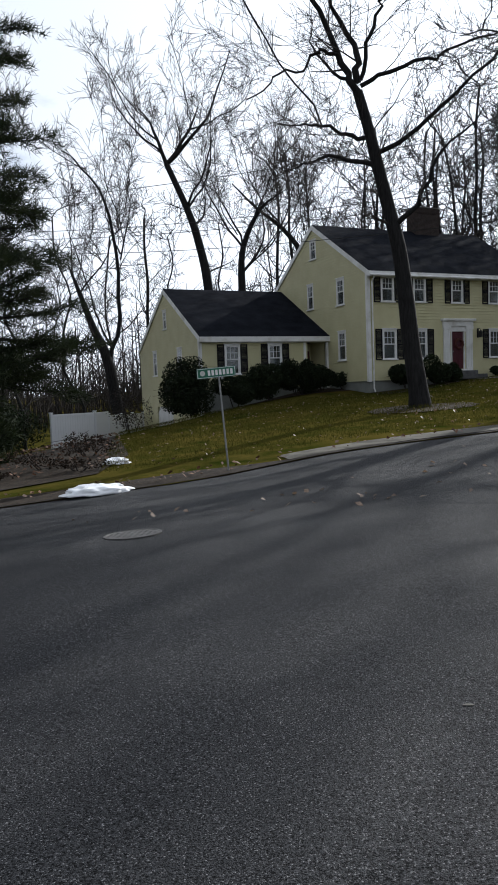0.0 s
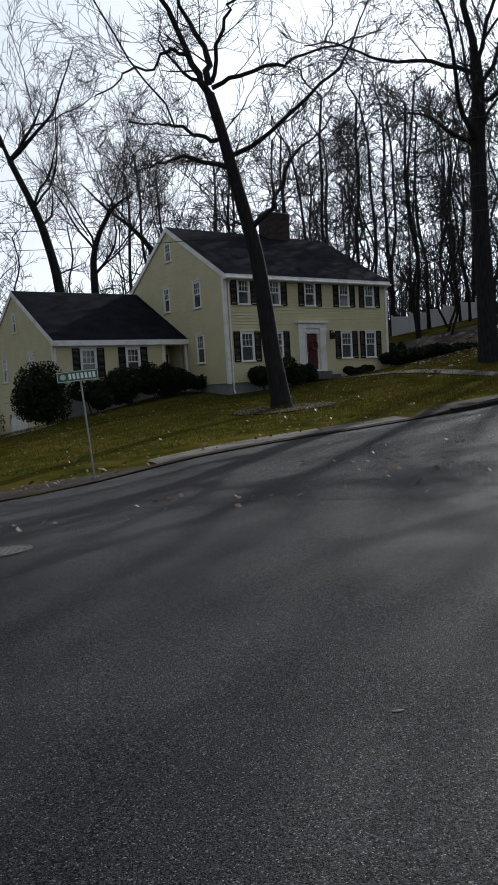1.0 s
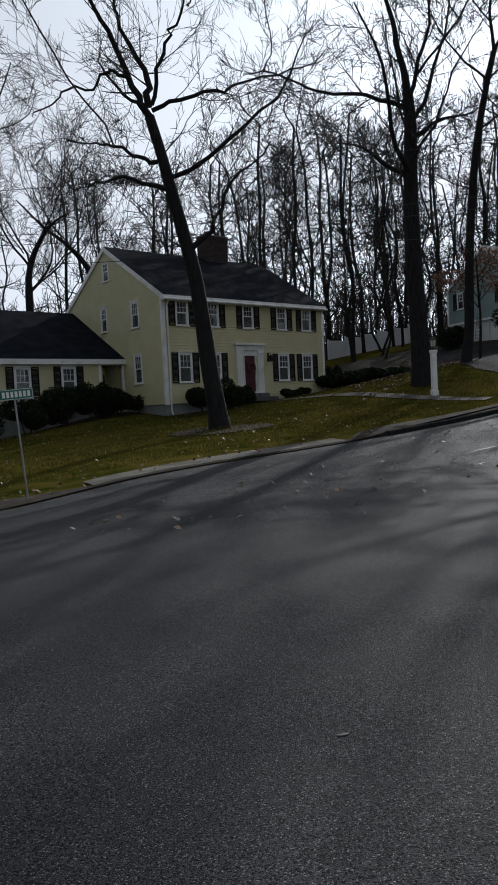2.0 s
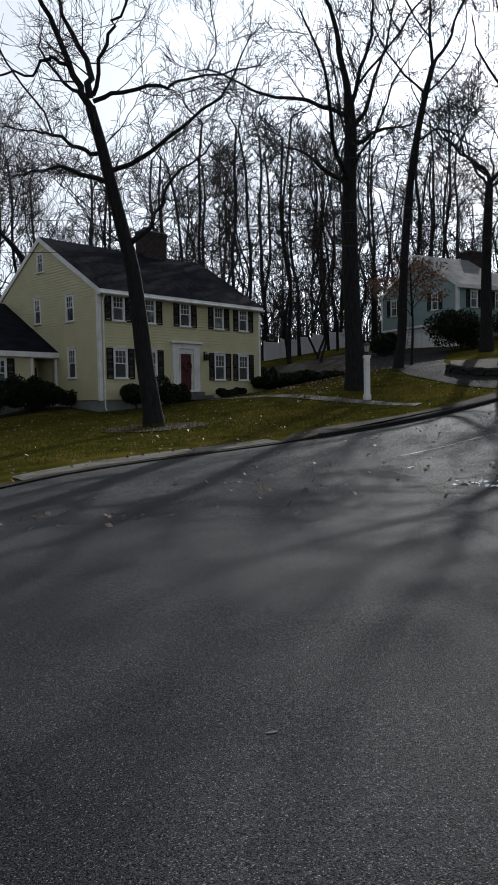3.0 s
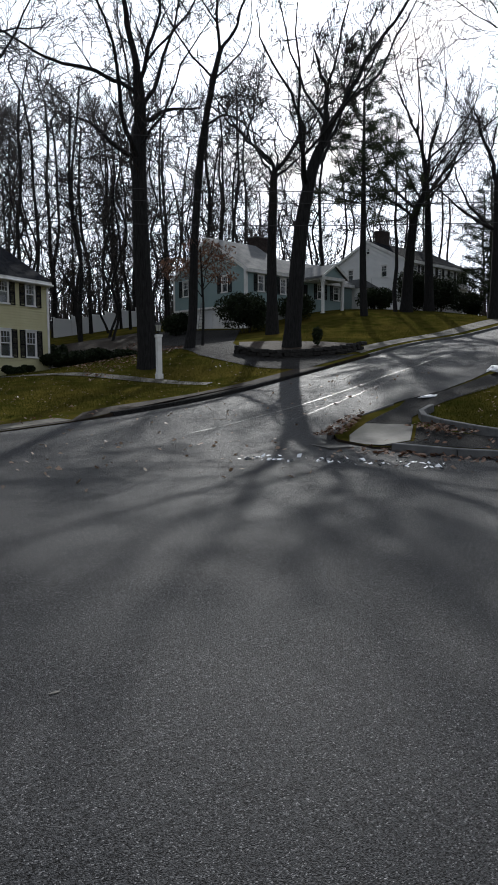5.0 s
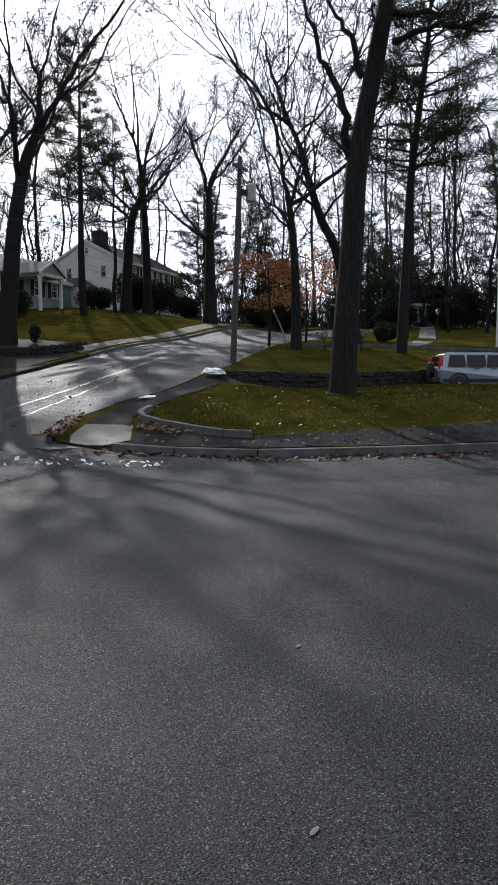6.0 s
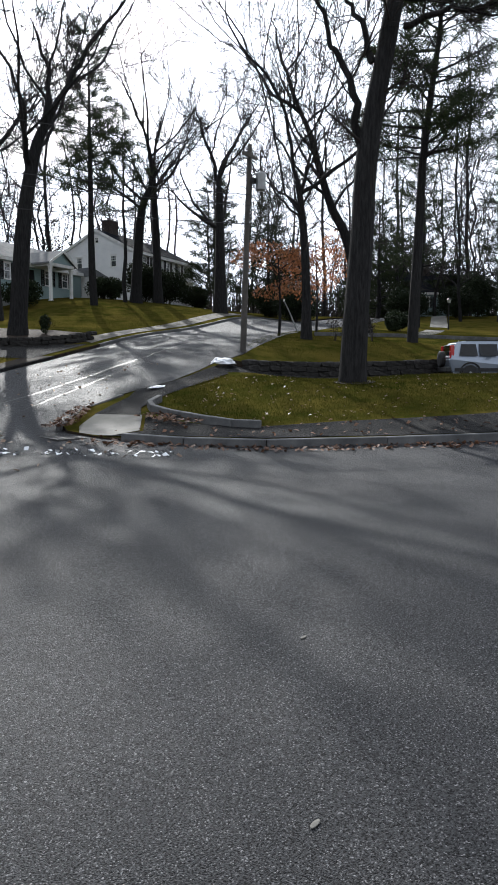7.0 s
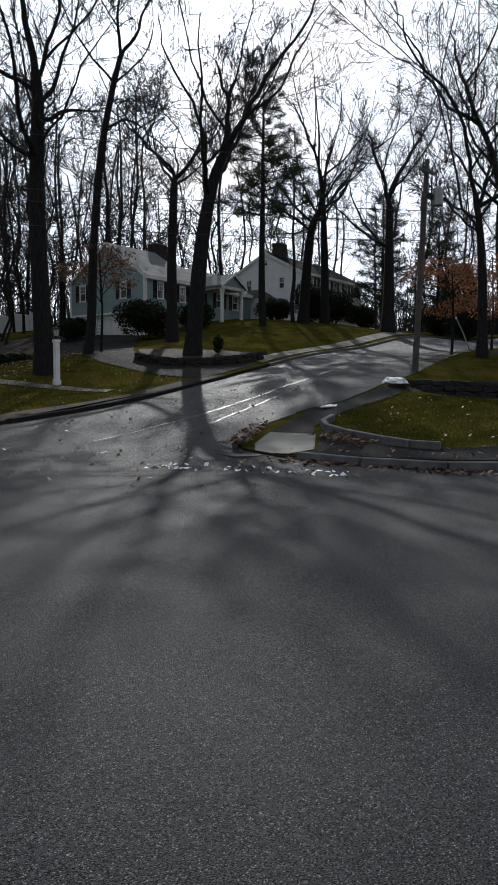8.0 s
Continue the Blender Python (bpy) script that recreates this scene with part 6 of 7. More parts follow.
tube(bm, [tuple(c + Vector((0.1, 0, 0.4))), tuple(c + Vector((0.1, 0, 0.62)))], 0.03, 8)
part("bushing", bm, POLEWOOD, tr)
part("bracket", boxes((c.x - 0.35, c.x - 0.1, c.y + 0.1, c.y + 0.25, c.z - 0.1, c.z + 0.1)), IRON, up_)
part("crossarm", boxes((tip.x - 0.5, tip.x + 0.5, tip.y - 0.05, tip.y + 0.05, tip.z - 0.5, tip.z - 0.38)), POLEWOOD, up_)
top = Vector((px, py, level(px, py))) + tip


def wire(a, b, sag, r, label):
    pts = [tuple(Vector(a).lerp(Vector(b), k / 14) - Vector((0, 0, sag * 4 * (k / 14) * (1 - k / 14)))) for k in range(15)]
    bm = bmesh.new()
    tube(bm, pts, r, 4)
    tagged(part("overhead_wire", bm, RUBBER, None), label, "cable", "overhead wires")


for k, (h, s) in enumerate(((-0.3, 0.6), (-1.9, 0.8), (-2.3, 0.8), (-3.0, 0.9))):
    wire((top.x, top.y, top.z + h), (-14, 43.0, 13.4 + h * 1.1), s * 1.2, 0.016, "black overhead cable sagging between poles")
for k, (h, s) in enumerate(((-0.3, 0.5), (-1.9, 0.6), (-2.4, 0.6))):
    wire((top.x, top.y, top.z + h), (64, 30.5, 14.5 + h), s, 0.014, "black overhead cable sagging between poles")

# thin stake leaning at the bend
kx, ky = 43.2, 25.2
stake = thing("marker_stake", Matrix.Translation((kx, ky, at_ground(kx, ky, 0.05))), "thin pale wooden marker stake leaning at the roadside", "stake")
bm = bmesh.new()
tube(bm, [(0.0, 0.0, -0.2), (-0.33, 0.42, 1.1), (-0.62, 0.8, 2.1)], [0.05, 0.045, 0.03], 7)
part("pole", bm, STEEL, stake)
part("tag", boxes((-0.68, -0.52, 0.72, 0.76, 1.9, 2.05), bevel=0.01), WHITE, stake)

# white vinyl fence beside the wing
def fence(points, height, label, board=0.15):
    root = thing("fence", Matrix.Identity(4), label, "fence")
    for (ax, ay), (bx, by) in zip(points, points[1:]):
        n = max(1, round(math.hypot(bx - ax, by - ay) / 1.9))
        for k in range(n + 1):
            x, y = ax + (bx - ax) * k / n, ay + (by - ay) * k / n
            z = level(x, y)
            bm = boxes((-0.065, 0.065, -0.065, 0.065, -0.2, height + 0.1), (-0.085, 0.085, -0.085, 0.085, height + 0.1, height + 0.15), bevel=0.01)
            p = part("post", bm, VINYL, root)
            p.matrix_basis = Matrix.Translation((x, y, z)) @ pose(0, 0, 0, 0, 0, math.degrees(math.atan2(by - ay, bx - ax)))
            if k < n:
                x2, y2 = ax + (bx - ax) * (k + 1) / n, ay + (by - ay) * (k + 1) / n
                wide = math.hypot(x2 - x, y2 - y)
                m = Matrix.Translation((x, y, z)) @ pose(0, 0, 0, 0, 0, math.degrees(math.atan2(by - ay, bx - ax)))
                for za, zb in ((0.12, 0.26), (height - 0.08, height + 0.04)):
                    q = part("rail", boxes((0.07, wide - 0.07, -0.03, 0.03, za, zb), bevel=0.006), VINYL, root)
                    q.matrix_basis = m
                one = None
                count = int((wide - 0.14) / board)
                step = (wide - 0.14) / count
                for j in range(count):
                    if one is None:
                        one = part("board", boxes((0.003, step - 0.003, -0.014, 0.014, 0.24, height - 0.06)), VINYL, root)
                        q = one
                    else:
                        q = new("board", one.data)
                        q.parent = root
                    q.matrix_basis = m @ Matrix.Translation((0.07 + j * step, 0, 0))


gx, gy = on_house(-8.1, 14.6)
fence([(-10.6, 37.0), (-8.95, 39.3), (gx - 0.2, gy)], 1.95, "white vinyl privacy fence with square posts")
fence([(25.2, 66.6), (32.9, 68.4), (36.5, 69.0)], 1.9, "white board fence at the wood's edge")

# kerbs, edging, pavement
def kerb(name, line, w, h, label, material, piece=1.6, lift=0.0, root=None):
    """Separate stones set end to end along a line."""
    root = root or thing(name, Matrix.Identity(4), label, "kerb", kind="structure")
    pts = dense(line, piece)
    for (ax, ay), (bx, by) in zip(pts, pts[1:]):
        za, zb = level(ax, ay) + lift, level(bx, by) + lift
        d = Vector((bx - ax, by - ay, zb - za))
        L = d.length - 0.012
        bm = boxes((0, L, -w / 2, w / 2, -0.25, h), bevel=0.015)
        s = part("kerbstone", bm, material, root)
        s.matrix_basis = Matrix.Translation((ax, ay, za)) @ pose(0, 0, 0, 0, math.degrees(-math.asin(d.z / d.length)), math.degrees(math.atan2(d.y, d.x)))
    return root


kerb("kerb", [(11.58, 11.1), (11.75, 9.6), (12.4, 8.1), (14.2, 6.4), (16.5, 4.4), (30, -7.2)], 0.15, 0.15, "granite kerb half buried in leaves", GRANITE)
kerb("kerb", [(11.75, 13.25), (12.1, 13.45), (13.4, 14.3), (15.4, 14.75)], 0.12, 0.14, "granite kerb along the grass strip", GRANITE)
kerb("kerb", [(9.5, 20.05), (14.4, 21.85), (21.3, 24.32)], 0.18, 0.13, "dark asphalt kerb along the lawn", ASPHALT_DRIVE, 2.4)
kerb("kerb", [(25.5, 25.9), (31, 27.9), (38.8, 30.72), (50, 34.05), (62, 36.25)], 0.18, 0.13, "kerb along the upper lawn", GRANITE, 2.4)
kerb("edging", [(15.2, 13.2), (14.5, 12.95), (14.1, 12.5), (13.8, 11.7), (13.55, 10.6), (13.4, 9.6), (13.6, 9.0)], 0.14, 0.30, "curved granite edging of the corner lawn", GRANITE, 0.9)

walk_line = [(11.6, 11.6), (11.9, 9.7), (12.55, 8.25), (14.3, 6.55), (16.6, 4.55), (28, -5.2), (29.3, -3.9), (17.9, 5.7), (15.3, 7.9), (13.5, 9.2), (13.3, 10.4), (13.4, 11.6), (13.5, 12.2), (12.3, 11.2)]
pav = drape("pavement", walk_line, KERB_LIFT + 0.025, ASPHALT_DRIVE, 0.5)
tagged(pav, "grey asphalt pavement behind the granite kerb strewn with leaves", "pavement", kind="structure")
ramp = drape("pavement_ramp", [(11.62, 11.45), (12.3, 11.3), (13.55, 12.35), (13.1, 13.45), (12.1, 12.95), (11.68, 12.5)], KERB_LIFT + 0.04, CONCRETE, 0.4)
tagged(ramp, "pale concrete pavement ramp at the corner", "pavement ramp", kind="structure")
side = drape("side_path", [(13.1, 13.5), (13.6, 12.45), (14.3, 13.05), (15.3, 13.4), (17.2, 13.95), (20.3, 14.6), (20.8, 15.6), (18.0, 15.12), (16.0, 14.82), (15.2, 14.3), (14.2, 13.95)], KERB_LIFT + 0.03, ASPHALT_DRIVE, 0.5)
tagged(side, "dark asphalt path rising beside the street", "path", kind="structure")
h1_walk = drape("pavement", [(1.2, 17.25), (4.5, 18.45), (8.2, 19.8), (8.0, 20.55), (4.2, 19.3), (1.0, 18.1)], KERB_LIFT + 0.03, SLAB, 0.5)
tagged(h1_walk, "worn concrete pavement slab along the street", "pavement", kind="structure")
verge = drape("verge", [(-30, 5.75), (-4.7, 14.95), (0, 16.65), (9.5, 20.1), (21.2, 24.4), (20.9, 25.4), (9, 21.0), (8.2, 19.85), (1.2, 17.35), (-1, 17.6), (-5.5, 16.2), (-30, 7.6)], KERB_LIFT + 0.018, SOIL, 0.7)
tagged(verge, "bare earth verge with dead leaves along the street", "verge", kind="structure")
path = drape("garden_path", [(15.9, 25.2), (16.5, 25.6), (15.9, 28.6), (14.6, 31.0), (13.2, 34.8), (11.6, 38.8), (11.0, 38.5), (12.6, 34.4), (14.0, 30.6), (15.2, 28.2)], KERB_LIFT + 0.03, SLAB, 0.5)
tagged(path, "narrow concrete garden path over the lawn", "path", kind="structure")
h2_drive = drape("driveway", [(20.4, 24.6), (25.2, 26.3), (24.0, 27.6), (22.6, 29.6), (22.6, 32.5), (24.5, 36), (28.5, 41.5), (32.6, 46.9), (30.8, 55.5), (26.5, 54), (25.0, 46), (21.5, 38), (19.8, 32), (20.0, 27.5)], KERB_LIFT + 0.03, ASPHALT_DRIVE, 0.8)
tagged(h2_drive, "worn asphalt driveway to the basement garage", "driveway", kind="structure")
bed = drape("garden_bed", rounded([(3.9, 26.3), (5.4, 25.2), (7.6, 25.8), (8.4, 27.2), (7.0, 28.4), (4.9, 28.3)], 1), KERB_LIFT + 0.03, MULCH, 0.5)
tagged(bed, "ring of dark mulch round the tree", "garden bed", kind="structure")
bed = drape("garden_bed", [on_house(-8.6, 1.4), on_house(-4, 1.9), on_house(-0.5, 1.6), on_house(-0.5, -1.9), on_house(4.0, -1.9), on_house(4.2, 0.1), on_house(-0.5, 0.1), on_house(-0.6, 3.9), on_house(-8.6, 3.9)], KERB_LIFT + 0.03, MULCH, 0.6)
tagged(bed, "dark mulched beds along the house front", "garden bed", kind="structure")
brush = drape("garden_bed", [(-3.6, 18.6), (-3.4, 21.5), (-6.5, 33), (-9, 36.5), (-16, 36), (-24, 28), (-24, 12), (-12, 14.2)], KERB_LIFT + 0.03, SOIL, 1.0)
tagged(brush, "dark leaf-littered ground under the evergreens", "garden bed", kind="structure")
litter = drape("leaf_litter", [(17.0, 43.8), (16.8, 38.5), (19.5, 36.2), (24, 40.5), (26, 50), (30, 58), (18, 58), (14.5, 52)], KERB_LIFT + 0.03, SOIL, 1.0)
tagged(litter, "brown leaf-covered ground at the wood's edge", "ground", kind="structure")
dirt = drape("leaf_litter", rounded([(19.85, 9.7), (20.5, 9.45), (21.2, 9.75), (21.25, 10.45), (20.5, 10.8), (19.8, 10.5)], 2), KERB_LIFT + 0.02, SOIL, 0.5)
tagged(dirt, "bare worn earth round the foot of the oak", "ground", kind="structure")

upper_walk = drape("pavement", [(25.6, 26.5), (31, 28.5), (38.7, 31.3), (50, 34.7), (61.5, 36.9), (61.2, 38.2), (49.6, 36.0), (38.2, 32.5), (30.5, 29.7), (26.3, 28.1)], KERB_LIFT + 0.03, SLAB, 0.8)
tagged(upper_walk, "grey concrete pavement behind the kerb of the upper street", "pavement", kind="structure")


def stone_wall(name, line, height, thick, seed, label, stone=(0.32, 0.16), rise=0.12):
    """A low dry wall of uneven field stones, each one its own."""
    rng = np.random.default_rng(seed)
    root = thing(name, Matrix.Identity(4), label, "wall", kind="structure")
    meshes = []
    for k in range(7):
        bm = bmesh.new()
        bmesh.ops.create_cube(bm, size=1.0)
        bmesh.ops.bevel(bm, geom=bm.edges[:], offset=0.12, segments=1, affect="EDGES")
        for v in bm.verts:
            v.co += Vector(rng.normal(0, 0.05, 3))
        me = bpy.data.meshes.new("stone")
        bm.to_mesh(me)
        bm.free()
        me.materials.append(STONE)
        meshes.append(me)
    pts = dense(line, 0.02)
    length = sum(math.dist(a, b) for a, b in zip(pts, pts[1:]))
    rows = max(1, round(height / stone[1]))
    for r in range(rows):
        s = 0.0
        while s < length - 0.1:
            w = stone[0] * rng.uniform(0.7, 1.4)
            i = min(int((s + w / 2) / length * (len(pts) - 1)), len(pts) - 2)
            (ax, ay), (bx, by) = pts[i], pts[i + 1]
            ob = new("stone", meshes[int(rng.integers(7))])
            ob.parent = root
            ob.matrix_basis = Matrix.Translation((ax + rng.normal(0, 0.02), ay + rng.normal(0, 0.02), level(ax, ay) + KERB_LIFT + (r + 0.5) * stone[1] - height + rise)) @ pose(0, 0, 0, rng.normal(0, 2), rng.normal(0, 2), math.degrees(math.atan2(by - ay, bx - ax))) @ Matrix.Diagonal((w, thick * rng.uniform(0.85, 1.1), stone[1] * 1.02, 1))
            s += w * 0.98
    return root


stone_wall("retaining_wall", [(23.1, 15.85), (25.0, 15.6), (29, 13.0), (33, 10.8), (38, 8.65)], 0.95, 0.34, 61, "low dark stone retaining wall along the sunken drive", (0.5, 0.2))
stone_wall("island_wall", [(21.7, 31.5), (21.6, 29.9), (22.2, 28.7), (23.6, 27.7), (25.2, 27.3), (26.7, 27.6)], 0.55, 0.34, 62, "low dark stone wall round a planted island", (0.45, 0.18), 0.42)
isl = drape("garden_bed", [(21.8, 31.4), (21.75, 30.0), (22.3, 28.9), (23.7, 27.9), (25.2, 27.5), (26.6, 27.8), (26.2, 30.0), (24.6, 32.0), (22.8, 32.9)], KERB_LIFT + 0.34, MULCH, 0.5, rim=0.4)
tagged(isl, "mulched island under the big tree", "garden bed", kind="structure")
shrub(25.0, 29.0, 0.8, 0.8, 0.9, 490, "small dark evergreen in the island bed", per=500, size=0.1, z=level(25.0, 29.0) + 0.45)

# drain, manhole
MX, MY = -0.77, 9.15
mh = thing("manhole_cover", Matrix.Translation((MX, MY, level(MX, MY) + 0.002)) @ pose(0, 0, 0, math.degrees(math.atan(level(MX, MY + 0.5) - level(MX, MY - 0.5))), math.degrees(-math.atan(level(MX + 0.5, MY) - level(MX - 0.5, MY))), 0), "round cast iron manhole cover in the asphalt", "manhole cover")
bm = bmesh.new()
lathe(bm, [(0.35, -0.03), (0.35, 0.008), (0.32, 0.010), (0.315, 0.002), (0.31, 0.008), (0.01, 0.009)], 36)
for i in range(-4, 5):
    for j in range(-4, 5):
        if math.hypot(i, j) < 4.2:
            box(bm, i * 0.068 - 0.018, i * 0.068 + 0.018, j * 0.068 - 0.018, j * 0.068 + 0.018, 0.0075, 0.0105)
part("cover", bm, RUST, mh)
gr = thing("storm_drain", Matrix.Translation((11.22, 12.55, level(11.22, 12.55) - 0.016)) @ pose(0, 0, 0, 0, 0, 75), "iron storm drain grate in the gutter", "drain grate")
bm = boxes((-0.5, 0.5, -0.34, -0.29, 0, 0.03), (-0.5, 0.5, 0.29, 0.34, 0, 0.03), (-0.5, -0.45, -0.29, 0.29, 0, 0.03), (0.45, 0.5, -0.29, 0.29, 0, 0.03))
part("grate_frame", bm, RUST, gr)
for k in range(13):
    u = -0.42 + k * 0.07
    part("bar", boxes((u - 0.014, u + 0.014, -0.29, 0.29, 0.0, 0.026)), RUST, gr)
# a black sheet close under the bars stands for the shade of the pit
part("pit_dark", boxes((-0.45, 0.45, -0.29, 0.29, -0.02, -0.012)), RUBBER, gr)

# snow left at the kerb
def snow(x, y, w, d, h, seed, az=20):
    rng = np.random.default_rng(seed)
    bm = bmesh.new()
    bmesh.ops.create_icosphere(bm, subdivisions=4, radius=1.0)
    for v in bm.verts:
        n = noise.noise(v.co * 2.3 + Vector((seed, 0, 0))) * 0.35 + noise.noise(v.co * 6 + Vector((0, seed, 0))) * 0.14
        v.co *= 1 + n
        v.co = Vector((v.co.x * w / 2, v.co.y * d / 2, max(v.co.z, -0.15) * h))
    ob = part("snow_patch", bm, SNOW, None, smooth=True)
    ob.matrix_world = Matrix.Translation((x, y, level(x, y) + 0.05)) @ pose(0, 0, 0, 0, 0, az)
    tagged(ob, "dirty white lump of old snow on the ground", "snow", "old snow")


snow(-2.85, 15.55, 1.35, 0.7, 0.17, 3)
snow(-3.4, 19.9, 0.7, 0.35, 0.14, 5)
snow(21.9, 16.0, 1.1, 0.8, 0.2, 7)
snow(17.0, 14.75, 1.6, 0.3, 0.05, 9)


def seam(line, w, seed, material=TAR, lift=0.006, name="tar_seam", label="shiny tar seam along the street"):
    rng = np.random.default_rng(seed)
    pts = dense(line, 0.35)
    verts, faces = [], []
    for i, (x, y) in enumerate(pts):
        a, b = pts[max(i - 1, 0)], pts[min(i + 1, len(pts) - 1)]
        t = Vector((b[0] - a[0], b[1] - a[1])).normalized()
        hw = w * rng.uniform(0.25, 0.6)
        x, y = x + rng.normal(0, 0.02), y + rng.normal(0, 0.02)
        for s in (-1, 1):
            qx, qy = x - t.y * hw * s, y + t.x * hw * s
            verts.append((qx, qy, level(qx, qy) + lift + 0.004))
    faces = [(2 * i, 2 * i + 1, 2 * i + 3, 2 * i + 2) for i in range(len(pts) - 1)]
    tagged(raw(name, verts, faces, material), label, "road seam", kind="structure")


seam([(9.7, 16.0), (12.2, 16.9), (15.5, 17.7), (18.8, 18.5), (21.0, 18.9), (26, 20.8)], 0.035, 1)
seam([(12.1, 15.6), (14.5, 16.5), (16.8, 17.25), (18.4, 17.7)], 0.018, 2)

# silver car on the drive
def suv(x, y, z, az):
    root = thing("car", Matrix.Translation((x, y, z)) @ pose(0, 0, 0, 0, 0, az), "silver compact sport utility car parked on the drive", "car")
    L, W = 4.5, 0.88
    side = [(-2.2, 0.45), (-2.22, 0.95), (-2.1, 1.02), (-1.95, 1.62), (-1.6, 1.68), (0.4, 1.66), (0.75, 1.55), (1.25, 1.05), (2.0, 0.95), (2.22, 0.8), (2.25, 0.4), (1.9, 0.3), (-1.9, 0.3)]
    half = [0.78, 0.86, 0.86, 0.68, 0.62, 0.62, 0.66, 0.84, 0.84, 0.76, 0.72, 0.8, 0.8]
    bm = bmesh.new()
    r = [bm.verts.new((a, -h, b)) for (a, b), h in zip(side, half)]
    q = [bm.verts.new((a, h, b)) for (a, b), h in zip(side, half)]
    bm.faces.new(r), bm.faces.new(q[::-1])
    for i in range(len(r)):
        j = (i + 1) % len(r)
        bm.faces.new((r[j], r[i], q[i], q[j]))
    bmesh.ops.bevel(bm, geom=bm.edges[:], offset=0.05, segments=3, affect="EDGES")
    body = part("body", bm, SILVER, root, smooth=False)
    for s in (-1, 1):
        for a0, a1, b0, b1 in ((-1.72, -1.12, -1.82, -1.05), (-1.0, -0.25, -0.95, -0.22), (-0.12, 0.42, -0.12, 0.85)):
            bm = bmesh.new()
            lo, hi = 1.06, 1.55
            v = [bm.verts.new((b0, s * 0.868, lo)), bm.verts.new((b1, s * 0.868, lo)), bm.verts.new((a1, s * 0.705, hi)), bm.verts.new((a0, s * 0.705, hi))]
            v2 = [bm.verts.new(p.co - Vector((0, s * 0.012, 0))) for p in v]
            bm.faces.new(v), bm.faces.new(v2[::-1])
            for i in range(4):
                bm.faces.new((v[i], v[(i + 1) % 4], v2[(i + 1) % 4], v2[i]))
            part("side_window", bm, GLASS_DARK, body)
        part("roof_rail", boxes((-1.5, 0.3, s * 0.56 - 0.02, s * 0.56 + 0.02, 1.70, 1.73), (-1.5, -1.42, s * 0.56 - 0.02, s * 0.56 + 0.02, 1.64, 1.70), (0.22, 0.3, s * 0.56 - 0.02, s * 0.56 + 0.02, 1.64, 1.70), bevel=0.006), IRON, body)
        part("tail_lamp", boxes((-2.18, -2.02, s * 0.72 - 0.09, s * 0.72 + 0.1, 0.95, 1.5), bevel=0.02), REDLENS, body, "tall red tail lamp")
        part("side_trim", boxes((-2.0, 1.9, s * 0.87 - 0.012, s * 0.87 + 0.012, 0.42, 0.56), bevel=0.005), RUBBER, body)
        for d in (-0.62, 0.12):
            part("door_handle", boxes((d - 0.1, d + 0.1, s * 0.875 - 0.02, s * 0.875 + 0.03, 0.96, 0.99), bevel=0.006), RUBBER, body)
        part("mirror", boxes((0.62, 0.78, s * 0.95 - 0.09, s * 0.95 + 0.09, 1.05, 1.2), bevel=0.03), SILVER, body)
        part("headlamp", boxes((2.05, 2.24, s * 0.62 - 0.14, s * 0.62 + 0.14, 0.75, 0.9), bevel=0.03), MILKGLASS, body)
        for a in (-1.35, 1.4):
            bm = bmesh.new()
            lathe(bm, [(0.2, -0.1), (0.31, -0.1), (0.345, -0.07), (0.345, 0.07), (0.31, 0.1), (0.2, 0.1)], 24)
            wheel = part("wheel", bm, RUBBER, root)
            wheel.matrix_basis = Matrix.Translation((a, s * 0.8, 0.345)) @ pose(0, 0, 0, 90, 0, 0)
            bm = bmesh.new()
            lathe(bm, [(0.03, 0.105), (0.2, 0.085), (0.21, 0.07), (0.21, -0.07), (0.2, -0.085), (0.03, -0.105)], 24)
            part("rim", bm, STEEL, wheel)
            bm = bmesh.new()
            tube(bm, [(a + 0.42 * math.cos(t), s * 0.855, 0.36 + 0.42 * math.sin(t)) for t in np.linspace(0, math.pi, 11)], 0.035, 6)
            part("wheel_arch", bm, RUBBER, body)
    part("rear_window", boxes((-2.13, -2.03, -0.6, 0.6, 1.08, 1.52), bevel=0.02), GLASS_DARK, body)
    bm = bmesh.new()
    lathe(bm, [(0.1, -0.1), (0.32, -0.1), (0.34, 0.08), (0.3, 0.12), (0.05, 0.13)], 22)
    spare = part("spare_wheel", bm, RUBBER, root, "spare wheel in a black cover")
    spare.matrix_basis = Matrix.Translation((-2.32, 0.1, 0.95)) @ pose(0, 0, 0, 0, -90, 0)
    part("bumper", boxes((-2.34, -2.1, -0.82, 0.82, 0.38, 0.62), bevel=0.05), RUBBER, root)


suv(32.2, 9.1, float(drive_floor(32.2, 9.1)[0]) + 0.02, -57)

# ladder leaning on the garage wall of the grey-green house
hx, hy = on_house(-0.35, 5.0, 9.3, 33.19, 46.96)
ld = thing("stepladder", Matrix.Translation((hx, hy, level(hx, hy) + 0.14)) @ pose(0, 0, 0, 0, 0, 99), "aluminium stepladder beside the garage door", "ladder")
for s in (-1, 1):
    bm = bmesh.new()
    tube(bm, [(s * 0.3, 0, 0), (s * 0.17, -0.3, 2.2)], 0.03, 6)
    part("rail", bm, STEEL, ld)
for k in range(1, 8):
    f = k / 8
    part("rung", boxes((-0.3 + 0.13 * f, 0.3 - 0.13 * f, -0.3 * f - 0.04, -0.3 * f + 0.04, 2.2 * f - 0.015, 2.2 * f + 0.015)), STEEL, ld)

